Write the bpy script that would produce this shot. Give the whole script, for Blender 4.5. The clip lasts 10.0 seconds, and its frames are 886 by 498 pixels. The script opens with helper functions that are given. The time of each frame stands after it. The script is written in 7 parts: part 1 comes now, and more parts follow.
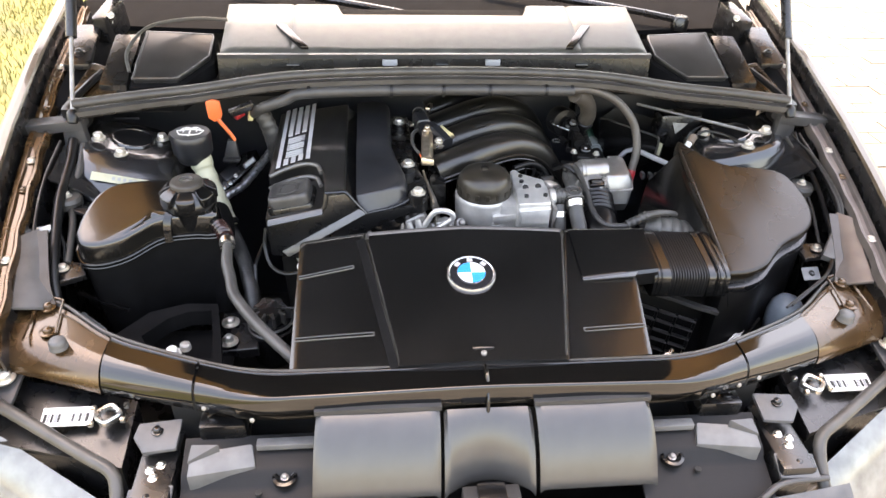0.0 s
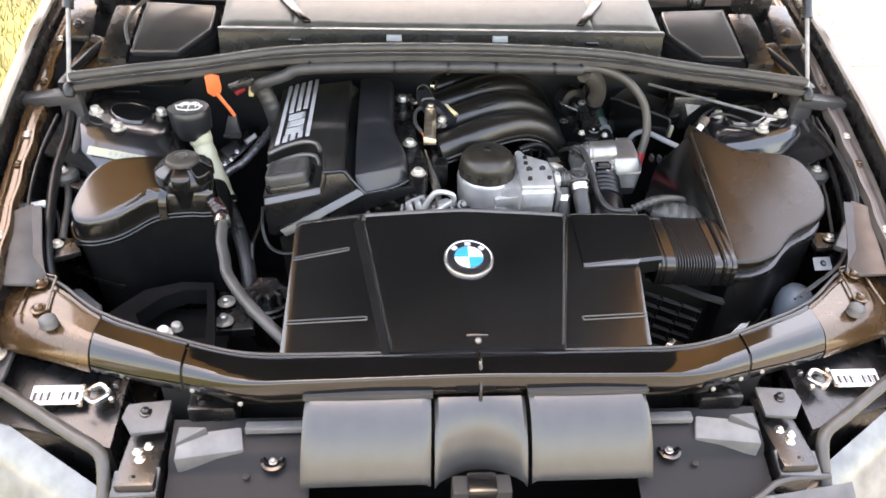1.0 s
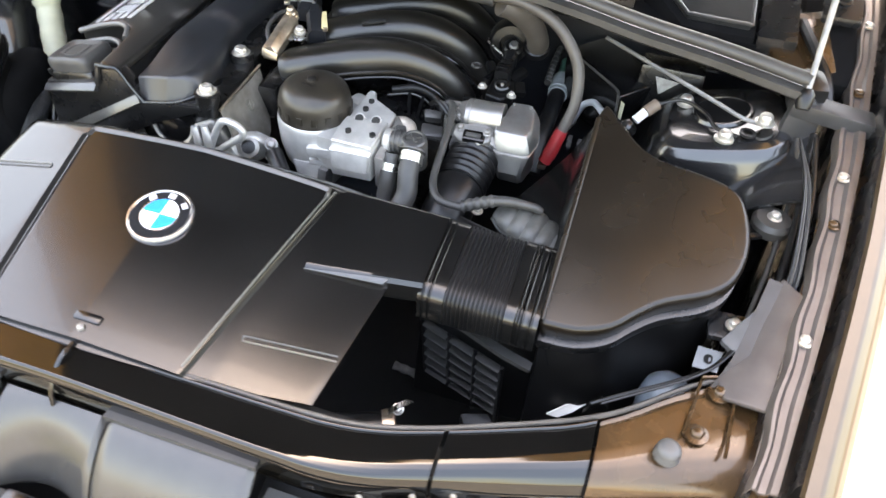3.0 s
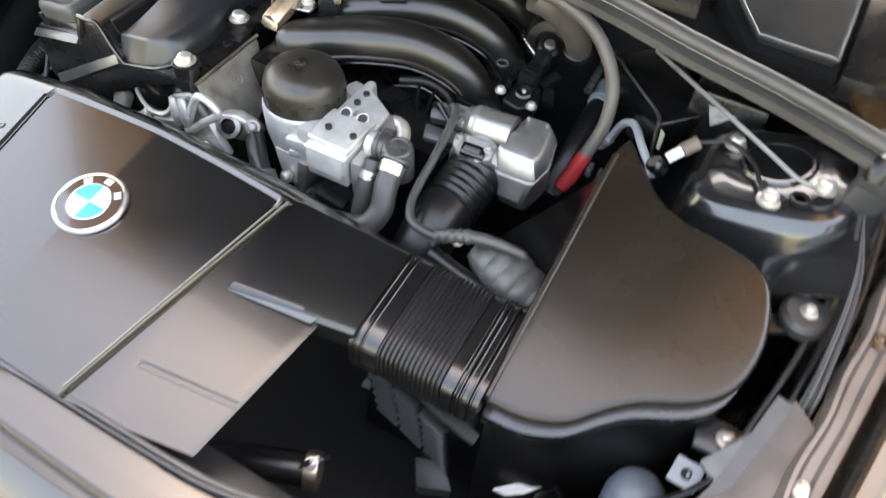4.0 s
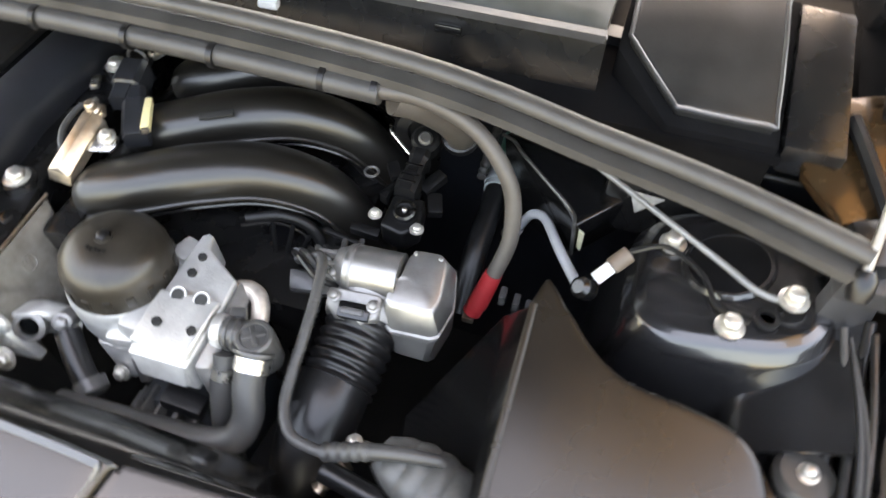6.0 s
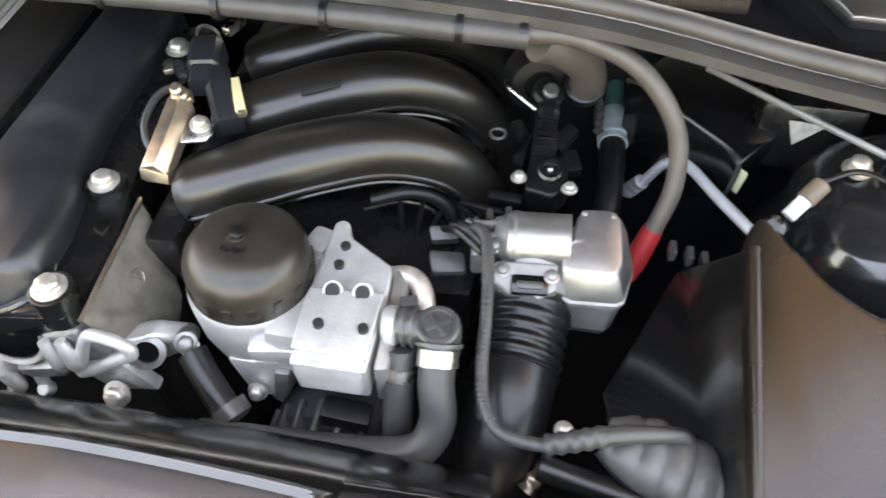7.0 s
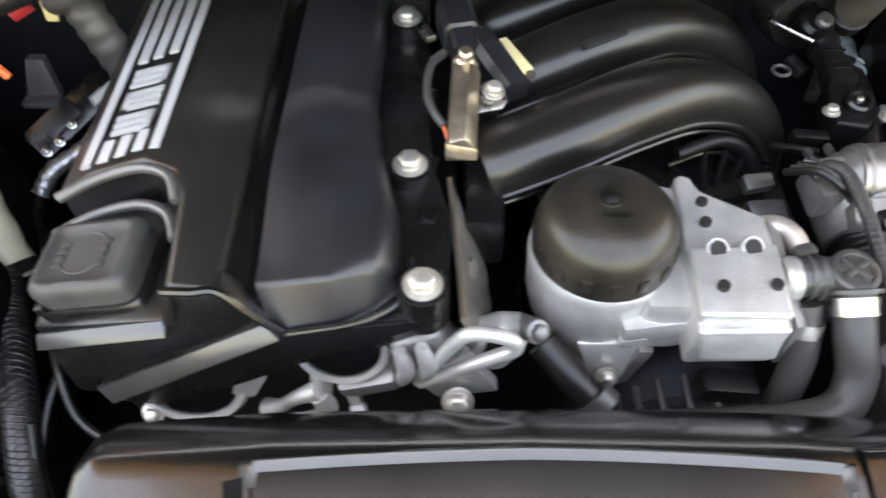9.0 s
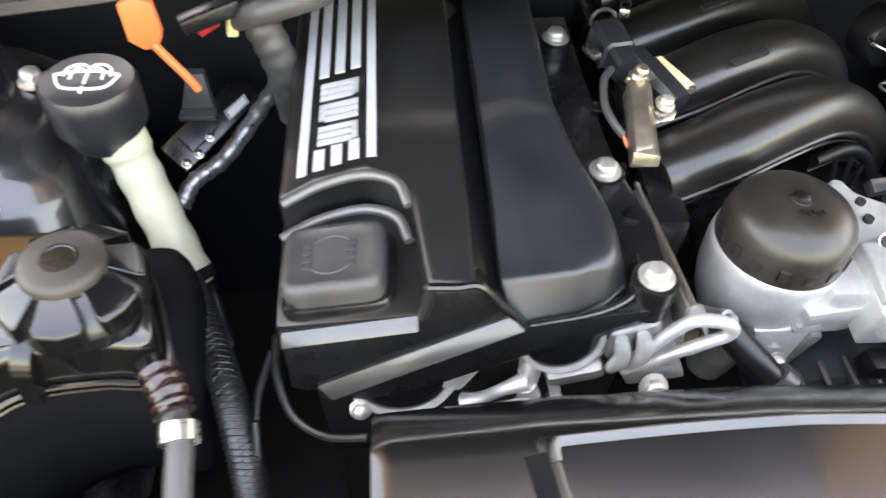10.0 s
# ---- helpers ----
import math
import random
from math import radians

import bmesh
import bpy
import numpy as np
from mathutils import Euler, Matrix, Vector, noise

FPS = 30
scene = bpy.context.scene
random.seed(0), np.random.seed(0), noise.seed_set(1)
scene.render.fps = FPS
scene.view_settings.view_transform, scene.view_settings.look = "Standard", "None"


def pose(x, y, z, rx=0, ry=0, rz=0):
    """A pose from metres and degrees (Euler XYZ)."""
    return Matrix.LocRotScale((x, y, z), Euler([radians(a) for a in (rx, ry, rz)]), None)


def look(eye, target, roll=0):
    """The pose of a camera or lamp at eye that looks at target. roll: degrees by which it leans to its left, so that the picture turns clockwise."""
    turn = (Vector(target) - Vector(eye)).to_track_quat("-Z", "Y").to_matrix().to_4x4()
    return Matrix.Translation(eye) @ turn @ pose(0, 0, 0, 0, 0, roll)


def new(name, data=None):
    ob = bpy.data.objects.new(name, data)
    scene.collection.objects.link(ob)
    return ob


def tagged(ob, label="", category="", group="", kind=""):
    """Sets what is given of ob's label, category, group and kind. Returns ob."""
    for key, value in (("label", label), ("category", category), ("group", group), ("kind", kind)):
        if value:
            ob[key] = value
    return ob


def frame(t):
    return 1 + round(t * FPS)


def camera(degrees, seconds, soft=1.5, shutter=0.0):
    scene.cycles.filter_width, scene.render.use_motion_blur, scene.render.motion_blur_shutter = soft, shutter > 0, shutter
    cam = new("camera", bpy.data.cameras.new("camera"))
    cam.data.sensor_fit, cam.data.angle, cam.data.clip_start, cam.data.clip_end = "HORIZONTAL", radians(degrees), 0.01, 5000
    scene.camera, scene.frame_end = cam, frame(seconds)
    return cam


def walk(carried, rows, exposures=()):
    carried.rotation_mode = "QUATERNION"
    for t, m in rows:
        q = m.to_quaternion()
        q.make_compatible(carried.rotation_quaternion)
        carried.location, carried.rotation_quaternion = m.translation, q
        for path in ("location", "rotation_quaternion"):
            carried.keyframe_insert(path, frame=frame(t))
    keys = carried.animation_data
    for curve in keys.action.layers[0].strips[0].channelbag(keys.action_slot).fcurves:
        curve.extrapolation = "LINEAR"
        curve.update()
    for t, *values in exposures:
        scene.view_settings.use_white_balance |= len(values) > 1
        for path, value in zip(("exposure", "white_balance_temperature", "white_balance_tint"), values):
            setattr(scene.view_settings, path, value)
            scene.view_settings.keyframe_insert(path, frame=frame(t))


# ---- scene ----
cam = camera(63.2, 10.0, soft=1.5, shutter=0.5)
PATH = [
    (0, (-0.135, -0.794, 1.435), (0.048, 0.846, 0.305), 2.2),
    (0.5, (-0.131, -0.791, 1.434), (0.035, 0.848, 0.301), 2.1),
    (1, (-0.104, -0.768, 1.431), (0.032, 0.835, 0.244), 2.4),
    (1.5, (-0.012, -0.714, 1.419), (0.028, 0.843, 0.164), 0.2),
    (1.7, (0.023, -0.666, 1.404), (0.054, 0.872, 0.125), 0.0),
    (2, (0.096, -0.575, 1.391), (0.094, 0.885, 0.025), 0.6),
    (2.3, (0.208, -0.518, 1.387), (0.106, 0.896, -0.024), -0.9),
    (2.5, (0.28, -0.476, 1.352), (0.1, 0.933, -0.056), 0.5),
    (2.7, (0.376, -0.448, 1.341), (0.107, 0.974, -0.04), 2.5),
    (3.8, (0.513, -0.265, 1.325), (-0.013, 0.96, -0.166), 5.0),
    (4, (0.525, -0.216, 1.323), (-0.037, 0.976, -0.181), 5.6),
    (4.5, (0.544, -0.061, 1.325), (-0.213, 1.019, -0.178), 8.2),
    (5, (0.566, 0.025, 1.318), (-0.218, 1.039, -0.217), 7.5),
    (5.2, (0.572, 0.038, 1.318), (-0.195, 1.083, -0.205), 8.0),
    (6.3, (0.374, 0.023, 1.293), (0.142, 1.269, -0.254), -0.8),
    (6.5, (0.327, 0.011, 1.276), (0.102, 1.251, -0.277), -1.9),
    (7, (0.264, 0.018, 1.233), (0.068, 1.275, -0.311), 0.3),
    (7.5, (0.169, 0.001, 1.213), (0.069, 1.264, -0.335), -1.5),
    (8, (0.115, 0.043, 1.179), (0.021, 1.256, -0.408), -2.5),
    (8.1, (0.11, 0.053, 1.177), (-0.01, 1.264, -0.41), -3.5),
    (8.5, (0.059, 0.047, 1.171), (-0.079, 1.272, -0.404), -2.0),
    (8.6, (0.037, 0.044, 1.174), (-0.077, 1.256, -0.412), -0.8),
    (9, (-0.043, 0.013, 1.174), (-0.072, 1.277, -0.375), -1.1),
    (9.5, (-0.143, 0.006, 1.175), (-0.104, 1.301, -0.348), 0.9),
    (10, (-0.245, -0.019, 1.193), (-0.091, 1.281, -0.319), 4.1),
]
EXPOSURES = [(0, 3.10, 8500, 21), (1.5, 3.22, 8300, 20), (2.5, 3.37, 8200, 18), (4.0, 3.35, 8500, 17), (5.0, 3.2, 8600, 17), (6.5, 3.55, 8800, 19), (7.5, 3.42, 8850, 18), (8.0, 3.20, 8900, 18), (8.6, 3.15, 8900, 18), (9.0, 3.25, 8800, 18), (9.5, 3.60, 8700, 18), (10, 3.75, 8700, 18)]
walk(cam, [(t, look(eye, target, roll)) for t, eye, target, roll in PATH], EXPOSURES)

# ---- light ----
world = bpy.data.worlds.new("sky")
scene.world = world
world.use_nodes = True
_nt = world.node_tree
_sky = _nt.nodes.new("ShaderNodeTexSky")
_sky.sky_type = "NISHITA"
_sky.sun_disc = False
SUN_EL, SUN_AZ = 66.0, -8.0          # from behind the car
_sky.sun_elevation = radians(SUN_EL)
_sky.sun_rotation = radians(SUN_AZ)
_sky.dust_density = 3.0
_sky.air_density = 1.6
_sky.ozone_density = 0.4
_bg = _nt.nodes["Background"]
_nt.links.new(_sky.outputs[0], _bg.inputs[0])
_bg.inputs[1].default_value = 0.15
_sun = bpy.data.lights.new("sun", "SUN")
_sun.energy, _sun.angle, _sun.color = 1.2, radians(10), (1.0, 0.94, 0.85)
_so = new("sun", _sun)
_d = Vector((math.sin(radians(SUN_AZ)) * math.cos(radians(SUN_EL)), math.cos(radians(SUN_AZ)) * math.cos(radians(SUN_EL)), math.sin(radians(SUN_EL))))
_so.matrix_world = look(tuple(_d * 30), (0, 0, 0))

# ---- materials ----


def mat(name, base, rough=0.5, metal=0.0, vary=0.25, scale=30.0, bump=0.15, fine=400.0, dust=0.0, coat=0.0, dustcol=(0.30, 0.27, 0.23), spec=0.5):
    """A surface with grain and blotches at two scales, relief and, where given, a thin uneven film of dust."""
    m = bpy.data.materials.new(name)
    m.use_nodes = True
    nt = m.node_tree
    N, L = nt.nodes, nt.links
    b = N["Principled BSDF"]
    tc = N.new("ShaderNodeTexCoord")
    n1 = N.new("ShaderNodeTexNoise")
    n1.inputs["Scale"].default_value, n1.inputs["Detail"].default_value = scale, 4
    n2 = N.new("ShaderNodeTexNoise")
    n2.inputs["Scale"].default_value, n2.inputs["Detail"].default_value = fine, 3
    for n in (n1, n2):
        L.new(tc.outputs["Object"], n.inputs["Vector"])
    ramp = N.new("ShaderNodeMapRange")
    ramp.inputs[1].default_value, ramp.inputs[2].default_value = 0.3, 0.7
    L.new(n1.outputs[0], ramp.inputs[0])
    mix = N.new("ShaderNodeMix")
    mix.data_type = "RGBA"
    mix.inputs[6].default_value = (*[c * (1 - vary) for c in base], 1)
    mix.inputs[7].default_value = (*[min(1, c * (1 + vary)) for c in base], 1)
    L.new(ramp.outputs[0], mix.inputs[0])
    col = mix.outputs[2]
    if dust:
        dm = N.new("ShaderNodeMapRange")
        dm.inputs[1].default_value, dm.inputs[2].default_value = 0.35, 0.8
        dm.inputs[3].default_value, dm.inputs[4].default_value = dust * 0.25, dust
        n3 = N.new("ShaderNodeTexNoise")
        n3.inputs["Scale"].default_value, n3.inputs["Detail"].default_value = scale * 0.6, 8
        L.new(tc.outputs["Object"], n3.inputs["Vector"])
        L.new(n3.outputs[0], dm.inputs[0])
        mx = N.new("ShaderNodeMix")
        mx.data_type = "RGBA"
        mx.inputs[7].default_value = (*dustcol, 1)
        L.new(dm.outputs[0], mx.inputs[0])
        L.new(col, mx.inputs[6])
        col = mx.outputs[2]
    L.new(col, b.inputs["Base Color"])
    rr = N.new("ShaderNodeMapRange")
    rr.inputs[1].default_value, rr.inputs[2].default_value = 0.25, 0.75
    rr.inputs[3].default_value, rr.inputs[4].default_value = max(0.02, rough * 0.88), min(1, rough * 1.14)
    L.new(n1.outputs[0], rr.inputs[0])
    L.new(rr.outputs[0], b.inputs["Roughness"])
    b.inputs["Metallic"].default_value = metal
    b.inputs["Specular IOR Level"].default_value = spec
    b.inputs["Coat Weight"].default_value = coat
    b.inputs["Coat Roughness"].default_value = 0.05
    if bump:
        bp = N.new("ShaderNodeBump")
        bp.inputs["Strength"].default_value, bp.inputs["Distance"].default_value = bump, 0.0006
        L.new(n2.outputs[0], bp.inputs["Height"])
        L.new(bp.outputs[0], b.inputs["Normal"])
    return m


PLASTIC = mat("black_plastic", (0.006, 0.006, 0.0064), 0.27, dust=0.006, bump=0.2, spec=0.8)
RUNNER = mat("satin_manifold_plastic", (0.010, 0.0088, 0.0074), 0.31, dust=0.016, bump=0.12, spec=0.75)
# Blue in the base stands for the sky's sheen on the coil cover.
PLASTIC_MATTE = mat("matte_black_plastic", (0.0122, 0.0134, 0.0168), 0.38, dust=0.012, bump=0.2, spec=0.8)
PLASTIC_SMOOTH = mat("smooth_black_plastic", (0.005, 0.005, 0.0053), 0.17, dust=0.005, bump=0.1, spec=0.7)
COVER = mat("satin_cover_plastic", (0.0055, 0.0055, 0.0056), 0.20, dust=0.004, bump=0.05, fine=1200, scale=9, coat=0.15, spec=0.7)
GLOSS = mat("gloss_black_trim", (0.004, 0.0038, 0.0036), 0.06, dust=0.003, bump=0.03, scale=18, coat=0.5)
CAM = mat("worn_cam_cover_plastic", (0.0120, 0.0114, 0.0110), 0.31, dust=0.010, bump=0.10, fine=1000, scale=14, coat=0.1, spec=0.8)
# Grey base paints the ribs' highlight; the cover they belong to is black.
HIGHLIT_RIB = mat("highlit_grey_rib", (0.075, 0.074, 0.072), 0.36, dust=0.08, bump=0.1, coat=0.3, spec=1.0)
# Brown in this base imitates the bonnet's reflection on the lid.
LID = mat("airbox_lid_plastic", (0.015, 0.0110, 0.0078), 0.27, dust=0.005, bump=0.05, fine=1200, spec=0.5, scale=9)
# Base lifted from black to hold the sky glare on the lid.
COWL_LID = mat("glare_lifted_cowl_plastic", (0.074, 0.075, 0.068), 0.42, dust=0.03, bump=0.15, fine=700, spec=0.5)
GREYPL = mat("grey_grained_plastic", (0.040, 0.040, 0.042), 0.36, dust=0.04, bump=0.3, fine=700)
RUBBER = mat("grey_rubber_seal", (0.055, 0.052, 0.048), 0.40, dust=0.05, bump=0.3)
RUBBER_BLK = mat("black_rubber", (0.007, 0.007, 0.0076), 0.33, dust=0.012, bump=0.25)
HOSE = mat("dusty_grey_hose", (0.044, 0.043, 0.042), 0.40, dust=0.07, bump=0.3)
ALU = mat("cast_aluminium", (0.64, 0.63, 0.605), 0.36, metal=0.55, vary=0.16, bump=0.55, fine=420, scale=45)
MACHINED = mat("machined_aluminium", (0.36, 0.35, 0.335), 0.36, metal=0.85, vary=0.12, bump=0.25, fine=300, scale=50)
GUIDE = mat("satin_guide_plastic", (0.045, 0.045, 0.045), 0.24, vary=0.08, dust=0.012, bump=0.08, fine=900, spec=0.7)
PIPE = mat("pale_plated_pipe", (0.55, 0.56, 0.57), 0.32, metal=0.25, vary=0.1)
PIPE_DULL = mat("dull_plated_rod", (0.20, 0.20, 0.195), 0.36, metal=0.3, vary=0.2, dust=0.05)
ALU_DK = mat("stained_cast_aluminium", (0.30, 0.29, 0.28), 0.42, metal=0.6, vary=0.35, bump=0.3, fine=450, scale=40, dust=0.1)
STEEL = mat("zinc_steel", (0.72, 0.70, 0.66), 0.28, metal=1.0, vary=0.15, scale=120, bump=0.1)
BOLT = mat("bright_bolt", (0.66, 0.63, 0.57), 0.36, metal=0.75, vary=0.15, scale=150, bump=0.15)
PAINT = mat("bronze_brown_car_paint", (0.075, 0.05, 0.028), 0.3, metal=0.4, vary=0.1, bump=0.06, coat=0.6, fine=1500, dust=0.03)
# Body colour brightened about tenfold so gloss parts pick up its reflection.
BONNET_IN = mat("brightened_bonnet_paint", (0.72, 0.44, 0.20), 0.34, metal=0.85, vary=0.1, bump=0.08, dust=0.02)
STOP = mat("mid_grey_block_plastic", (0.075, 0.075, 0.077), 0.4, dust=0.05, bump=0.3, fine=700)
MATTE = mat("rough_black_panel", (0.007, 0.007, 0.0075), 0.95, dust=0.01, bump=0.3, spec=0.04)
# Paler than the plastic: worn lips, and edge highlights put into the colour.
EDGE = mat("worn_highlit_black_edge", (0.030, 0.030, 0.030), 0.34, dust=0.05, bump=0.1, coat=0.3, spec=1.0)
# Right-hand flange colour, greyed to hold the sky it reflects.
FLANGE_R = mat("dusty_sky_greyed_flange", (0.13, 0.112, 0.105), 0.36, metal=0.4, vary=0.2, bump=0.15, dust=0.1)
PAINT_IN = mat("body_colour_inner_steel", (0.072, 0.038, 0.015), 0.26, metal=0.4, vary=0.18, bump=0.05, coat=0.6, dust=0.03)
BODY_BLK = mat("black_painted_steel", (0.009, 0.009, 0.0098), 0.27, vary=0.3, bump=0.06, coat=0.15, dust=0.006)
TOWER = mat("black_tower_paint", (0.011, 0.011, 0.012), 0.24, vary=0.3, bump=0.04, coat=0.8, dust=0.014, spec=0.75)
STOP_LT = mat("pale_block_plastic", (0.125, 0.125, 0.125), 0.4, dust=0.04, bump=0.2, fine=700)
UNDER = mat("satin_undercover", (0.0065, 0.0065, 0.007), 0.5, dust=0.008, bump=0.2, spec=0.25)
BUFFER = mat("pale_rubber_buffer", (0.085, 0.085, 0.084), 0.4, vary=0.2, dust=0.05)
LID_SIDE = mat("satin_service_lid", (0.020, 0.020, 0.0195), 0.33, dust=0.02, bump=0.12, spec=0.6)
PAD = mat("black_felt", (0.006, 0.006, 0.006), 0.95, dust=0.004, bump=0.4, spec=0.1)
# Near-black that paints shade into slots, holes and recesses, besides grime.
DARK = mat("shade_and_grime_black", (0.012, 0.012, 0.012), 0.7, dust=0.015)
WHITE = mat("white_label_paper", (0.78, 0.77, 0.74), 0.55, vary=0.05, bump=0.05)
INK = mat("black_label_ink", (0.03, 0.03, 0.03), 0.6, bump=0.0)
GREYLABEL = mat("grey_label", (0.36, 0.37, 0.38), 0.5, vary=0.1, bump=0.05)
MILK = mat("milky_washer_tube", (0.50, 0.49, 0.35), 0.38, vary=0.15, bump=0.15, dust=0.08)
ORANGE = mat("orange_plastic", (0.85, 0.16, 0.05), 0.35, vary=0.08, bump=0.08)
RED = mat("red_plastic_boot", (0.42, 0.03, 0.035), 0.4, vary=0.12, bump=0.1)
YELLOW = mat("cream_connector", (0.80, 0.68, 0.36), 0.4, vary=0.08, bump=0.05)
COPPER = mat("tarnished_bronze_bracket", (0.50, 0.42, 0.33), 0.3, metal=0.9, vary=0.25, scale=80)
GREEN = mat("green_plastic", (0.06, 0.18, 0.14), 0.4)
BLUE = mat("blue_enamel", (0.005, 0.30, 0.70), 0.12, vary=0.03, bump=0.0, coat=0.6)
ENAMEL_W = mat("white_enamel", (0.82, 0.83, 0.84), 0.12, vary=0.02, bump=0.0, coat=0.6)
ENAMEL_K = mat("black_enamel", (0.02, 0.02, 0.022), 0.12, vary=0.05, bump=0.0, coat=0.6)
CHROME = mat("chrome", (0.80, 0.79, 0.79), 0.2, metal=0.9, vary=0.03, bump=0.0)
CABLE = mat("brown_grey_cable_sheath", (0.078, 0.069, 0.061), 0.42, dust=0.05, bump=0.2)
OUTLET = mat("grey_outlet_plastic", (0.055, 0.054, 0.053), 0.32, dust=0.06, bump=0.3, spec=0.7)
DULL_WHITE = mat("soiled_white_sticker", (0.34, 0.33, 0.31), 0.5, vary=0.3, scale=90)
# Duller copy of the black plastic, with the bay's deep shade put into it.
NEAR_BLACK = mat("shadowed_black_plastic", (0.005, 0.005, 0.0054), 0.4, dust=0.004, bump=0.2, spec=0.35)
SILVER = mat("silver_print", (0.66, 0.66, 0.67), 0.35, metal=0.3, vary=0.06, bump=0.1)
HONEY = mat("dark_honeycomb", (0.02, 0.02, 0.02), 0.4)
GLASSY = mat("headlamp_lens", (0.17, 0.18, 0.175), 0.12, vary=0.25, bump=0.0, coat=0.5)
FOIL = mat("foil_wrapped_loom", (0.45, 0.45, 0.46), 0.3, metal=0.8, vary=0.4, scale=180, bump=0.8, fine=300)
GRASS = mat("summer_grass", (0.128, 0.124, 0.028), 0.8, vary=0.4, scale=6, bump=0.0)
SOIL = mat("soil_under_grass", (0.11, 0.105, 0.03), 0.9, vary=0.4, scale=4)
PAVER = mat("concrete_paver", (0.195, 0.170, 0.136), 0.8, vary=0.18, scale=14, bump=0.6, fine=160)
GROUND = mat("sandy_ground", (0.205, 0.186, 0.150), 0.9, vary=0.25, scale=5, bump=0.4, fine=90)


def glass(name, tint):
    m = bpy.data.materials.new(name)
    m.use_nodes = True
    b = m.node_tree.nodes["Principled BSDF"]
    b.inputs["Base Color"].default_value = (*tint, 1)
    b.inputs["Roughness"].default_value = 0.02
    b.inputs["Transmission Weight"].default_value = 1.0
    b.inputs["IOR"].default_value = 1.45
    return m


GLASS = glass("windscreen_glass", (0.75, 0.82, 0.80))

# ---- mesh helpers ----


def thing(name, at, label, category, group="", kind=""):
    e = new(name)
    e.location = at
    e.empty_display_size = 0.05
    return tagged(e, label, category, group, kind)


def origin(ob):
    p = Vector(ob.location)
    while ob.parent:
        ob = ob.parent
        p += Vector(ob.location)
    return p


def part(name, bm, material, parent=None, label="", angle=38):
    """Links a bmesh, in world metres, as one mesh object under a thing or a part."""
    bmesh.ops.recalc_face_normals(bm, faces=bm.faces)
    xs = [v.co for v in bm.verts]
    lo = Vector([min(c[i] for c in xs) for i in range(3)])
    hi = Vector([max(c[i] for c in xs) for i in range(3)])
    at = Vector(((lo.x + hi.x) / 2, (lo.y + hi.y) / 2, lo.z))
    bmesh.ops.translate(bm, verts=bm.verts, vec=-at)
    me = bpy.data.meshes.new(name)
    bm.to_mesh(me)
    bm.free()
    me.materials.append(material)
    me.shade_smooth()
    me.set_sharp_from_angle(angle=radians(angle))
    ob = new(name, me)
    ob.location = at
    if parent:
        ob.location = at - origin(parent)
        ob.parent = parent
    return tagged(ob, label)


def solo(name, bm, material, label, category, group="", kind="", angle=38):
    return tagged(part(name, bm, material, None, "", angle), label, category, group, kind)


def join(*bms):
    out = bms[0]
    for b in bms[1:]:
        me = bpy.data.meshes.new("tmp")
        b.to_mesh(me)
        b.free()
        out.from_mesh(me)
        bpy.data.meshes.remove(me)
    return out


def soften(bm, r, seg=2, angle=25):
    if r > 0:
        ed = [e for e in bm.edges if len(e.link_faces) == 2 and e.calc_face_angle(0) > radians(angle)]
        bmesh.ops.bevel(bm, geom=ed, offset=r, segments=seg, affect="EDGES", profile=0.6, clamp_overlap=True)
    return bm


def box(at, size, r=0.002, rot=(0, 0, 0), taper=1.0):
    """A rounded block, its middle at 'at'; taper scales the top."""
    bm = bmesh.new()
    bmesh.ops.create_cube(bm, size=1)
    for v in bm.verts:
        k = taper if v.co.z > 0 else 1.0
        v.co = Vector((v.co.x * size[0] * k, v.co.y * size[1] * k, v.co.z * size[2]))
    soften(bm, r)
    bmesh.ops.transform(bm, matrix=pose(*at, *rot), verts=bm.verts)
    return bm


def smooth_path(pts, n=6):
    """A Catmull-Rom line through the points."""
    p = [Vector(q) for q in pts]
    if len(p) < 3:
        return p
    p = [2 * p[0] - p[1]] + p + [2 * p[-1] - p[-2]]
    out = []
    for i in range(1, len(p) - 2):
        a, b, c, d = p[i - 1:i + 3]
        for k in range(n):
            t = k / n
            out.append(0.5 * ((2 * b) + (c - a) * t + (2 * a - 5 * b + 4 * c - d) * t * t + (3 * b - a - 3 * c + d) * t ** 3))
    out.append(p[-2])
    return out


def skin(rings, closed_ends=True):
    bm = bmesh.new()
    vs = [[bm.verts.new(c) for c in ring] for ring in rings]
    n = len(rings[0])
    for a, b in zip(vs, vs[1:]):
        for i in range(n):
            bm.faces.new((a[i], a[(i + 1) % n], b[(i + 1) % n], b[i]))
    if closed_ends:
        bm.faces.new(vs[0])
        bm.faces.new(list(reversed(vs[-1])))
    return bm


def frames_along(line, up=None):
    out, prev = [], None
    for i, p in enumerate(line):
        t = (line[min(i + 1, len(line) - 1)] - line[max(i - 1, 0)]).normalized()
        if up is not None:
            s = t.cross(Vector(up)).normalized()
        elif prev is None:
            s = t.cross(Vector((0.3, 0.2, 1))).normalized()
        else:
            s = (prev - t * prev.dot(t)).normalized()
        prev = s
        out.append((p, s, s.cross(t) * -1 if up is None else s.cross(t)))
    return out


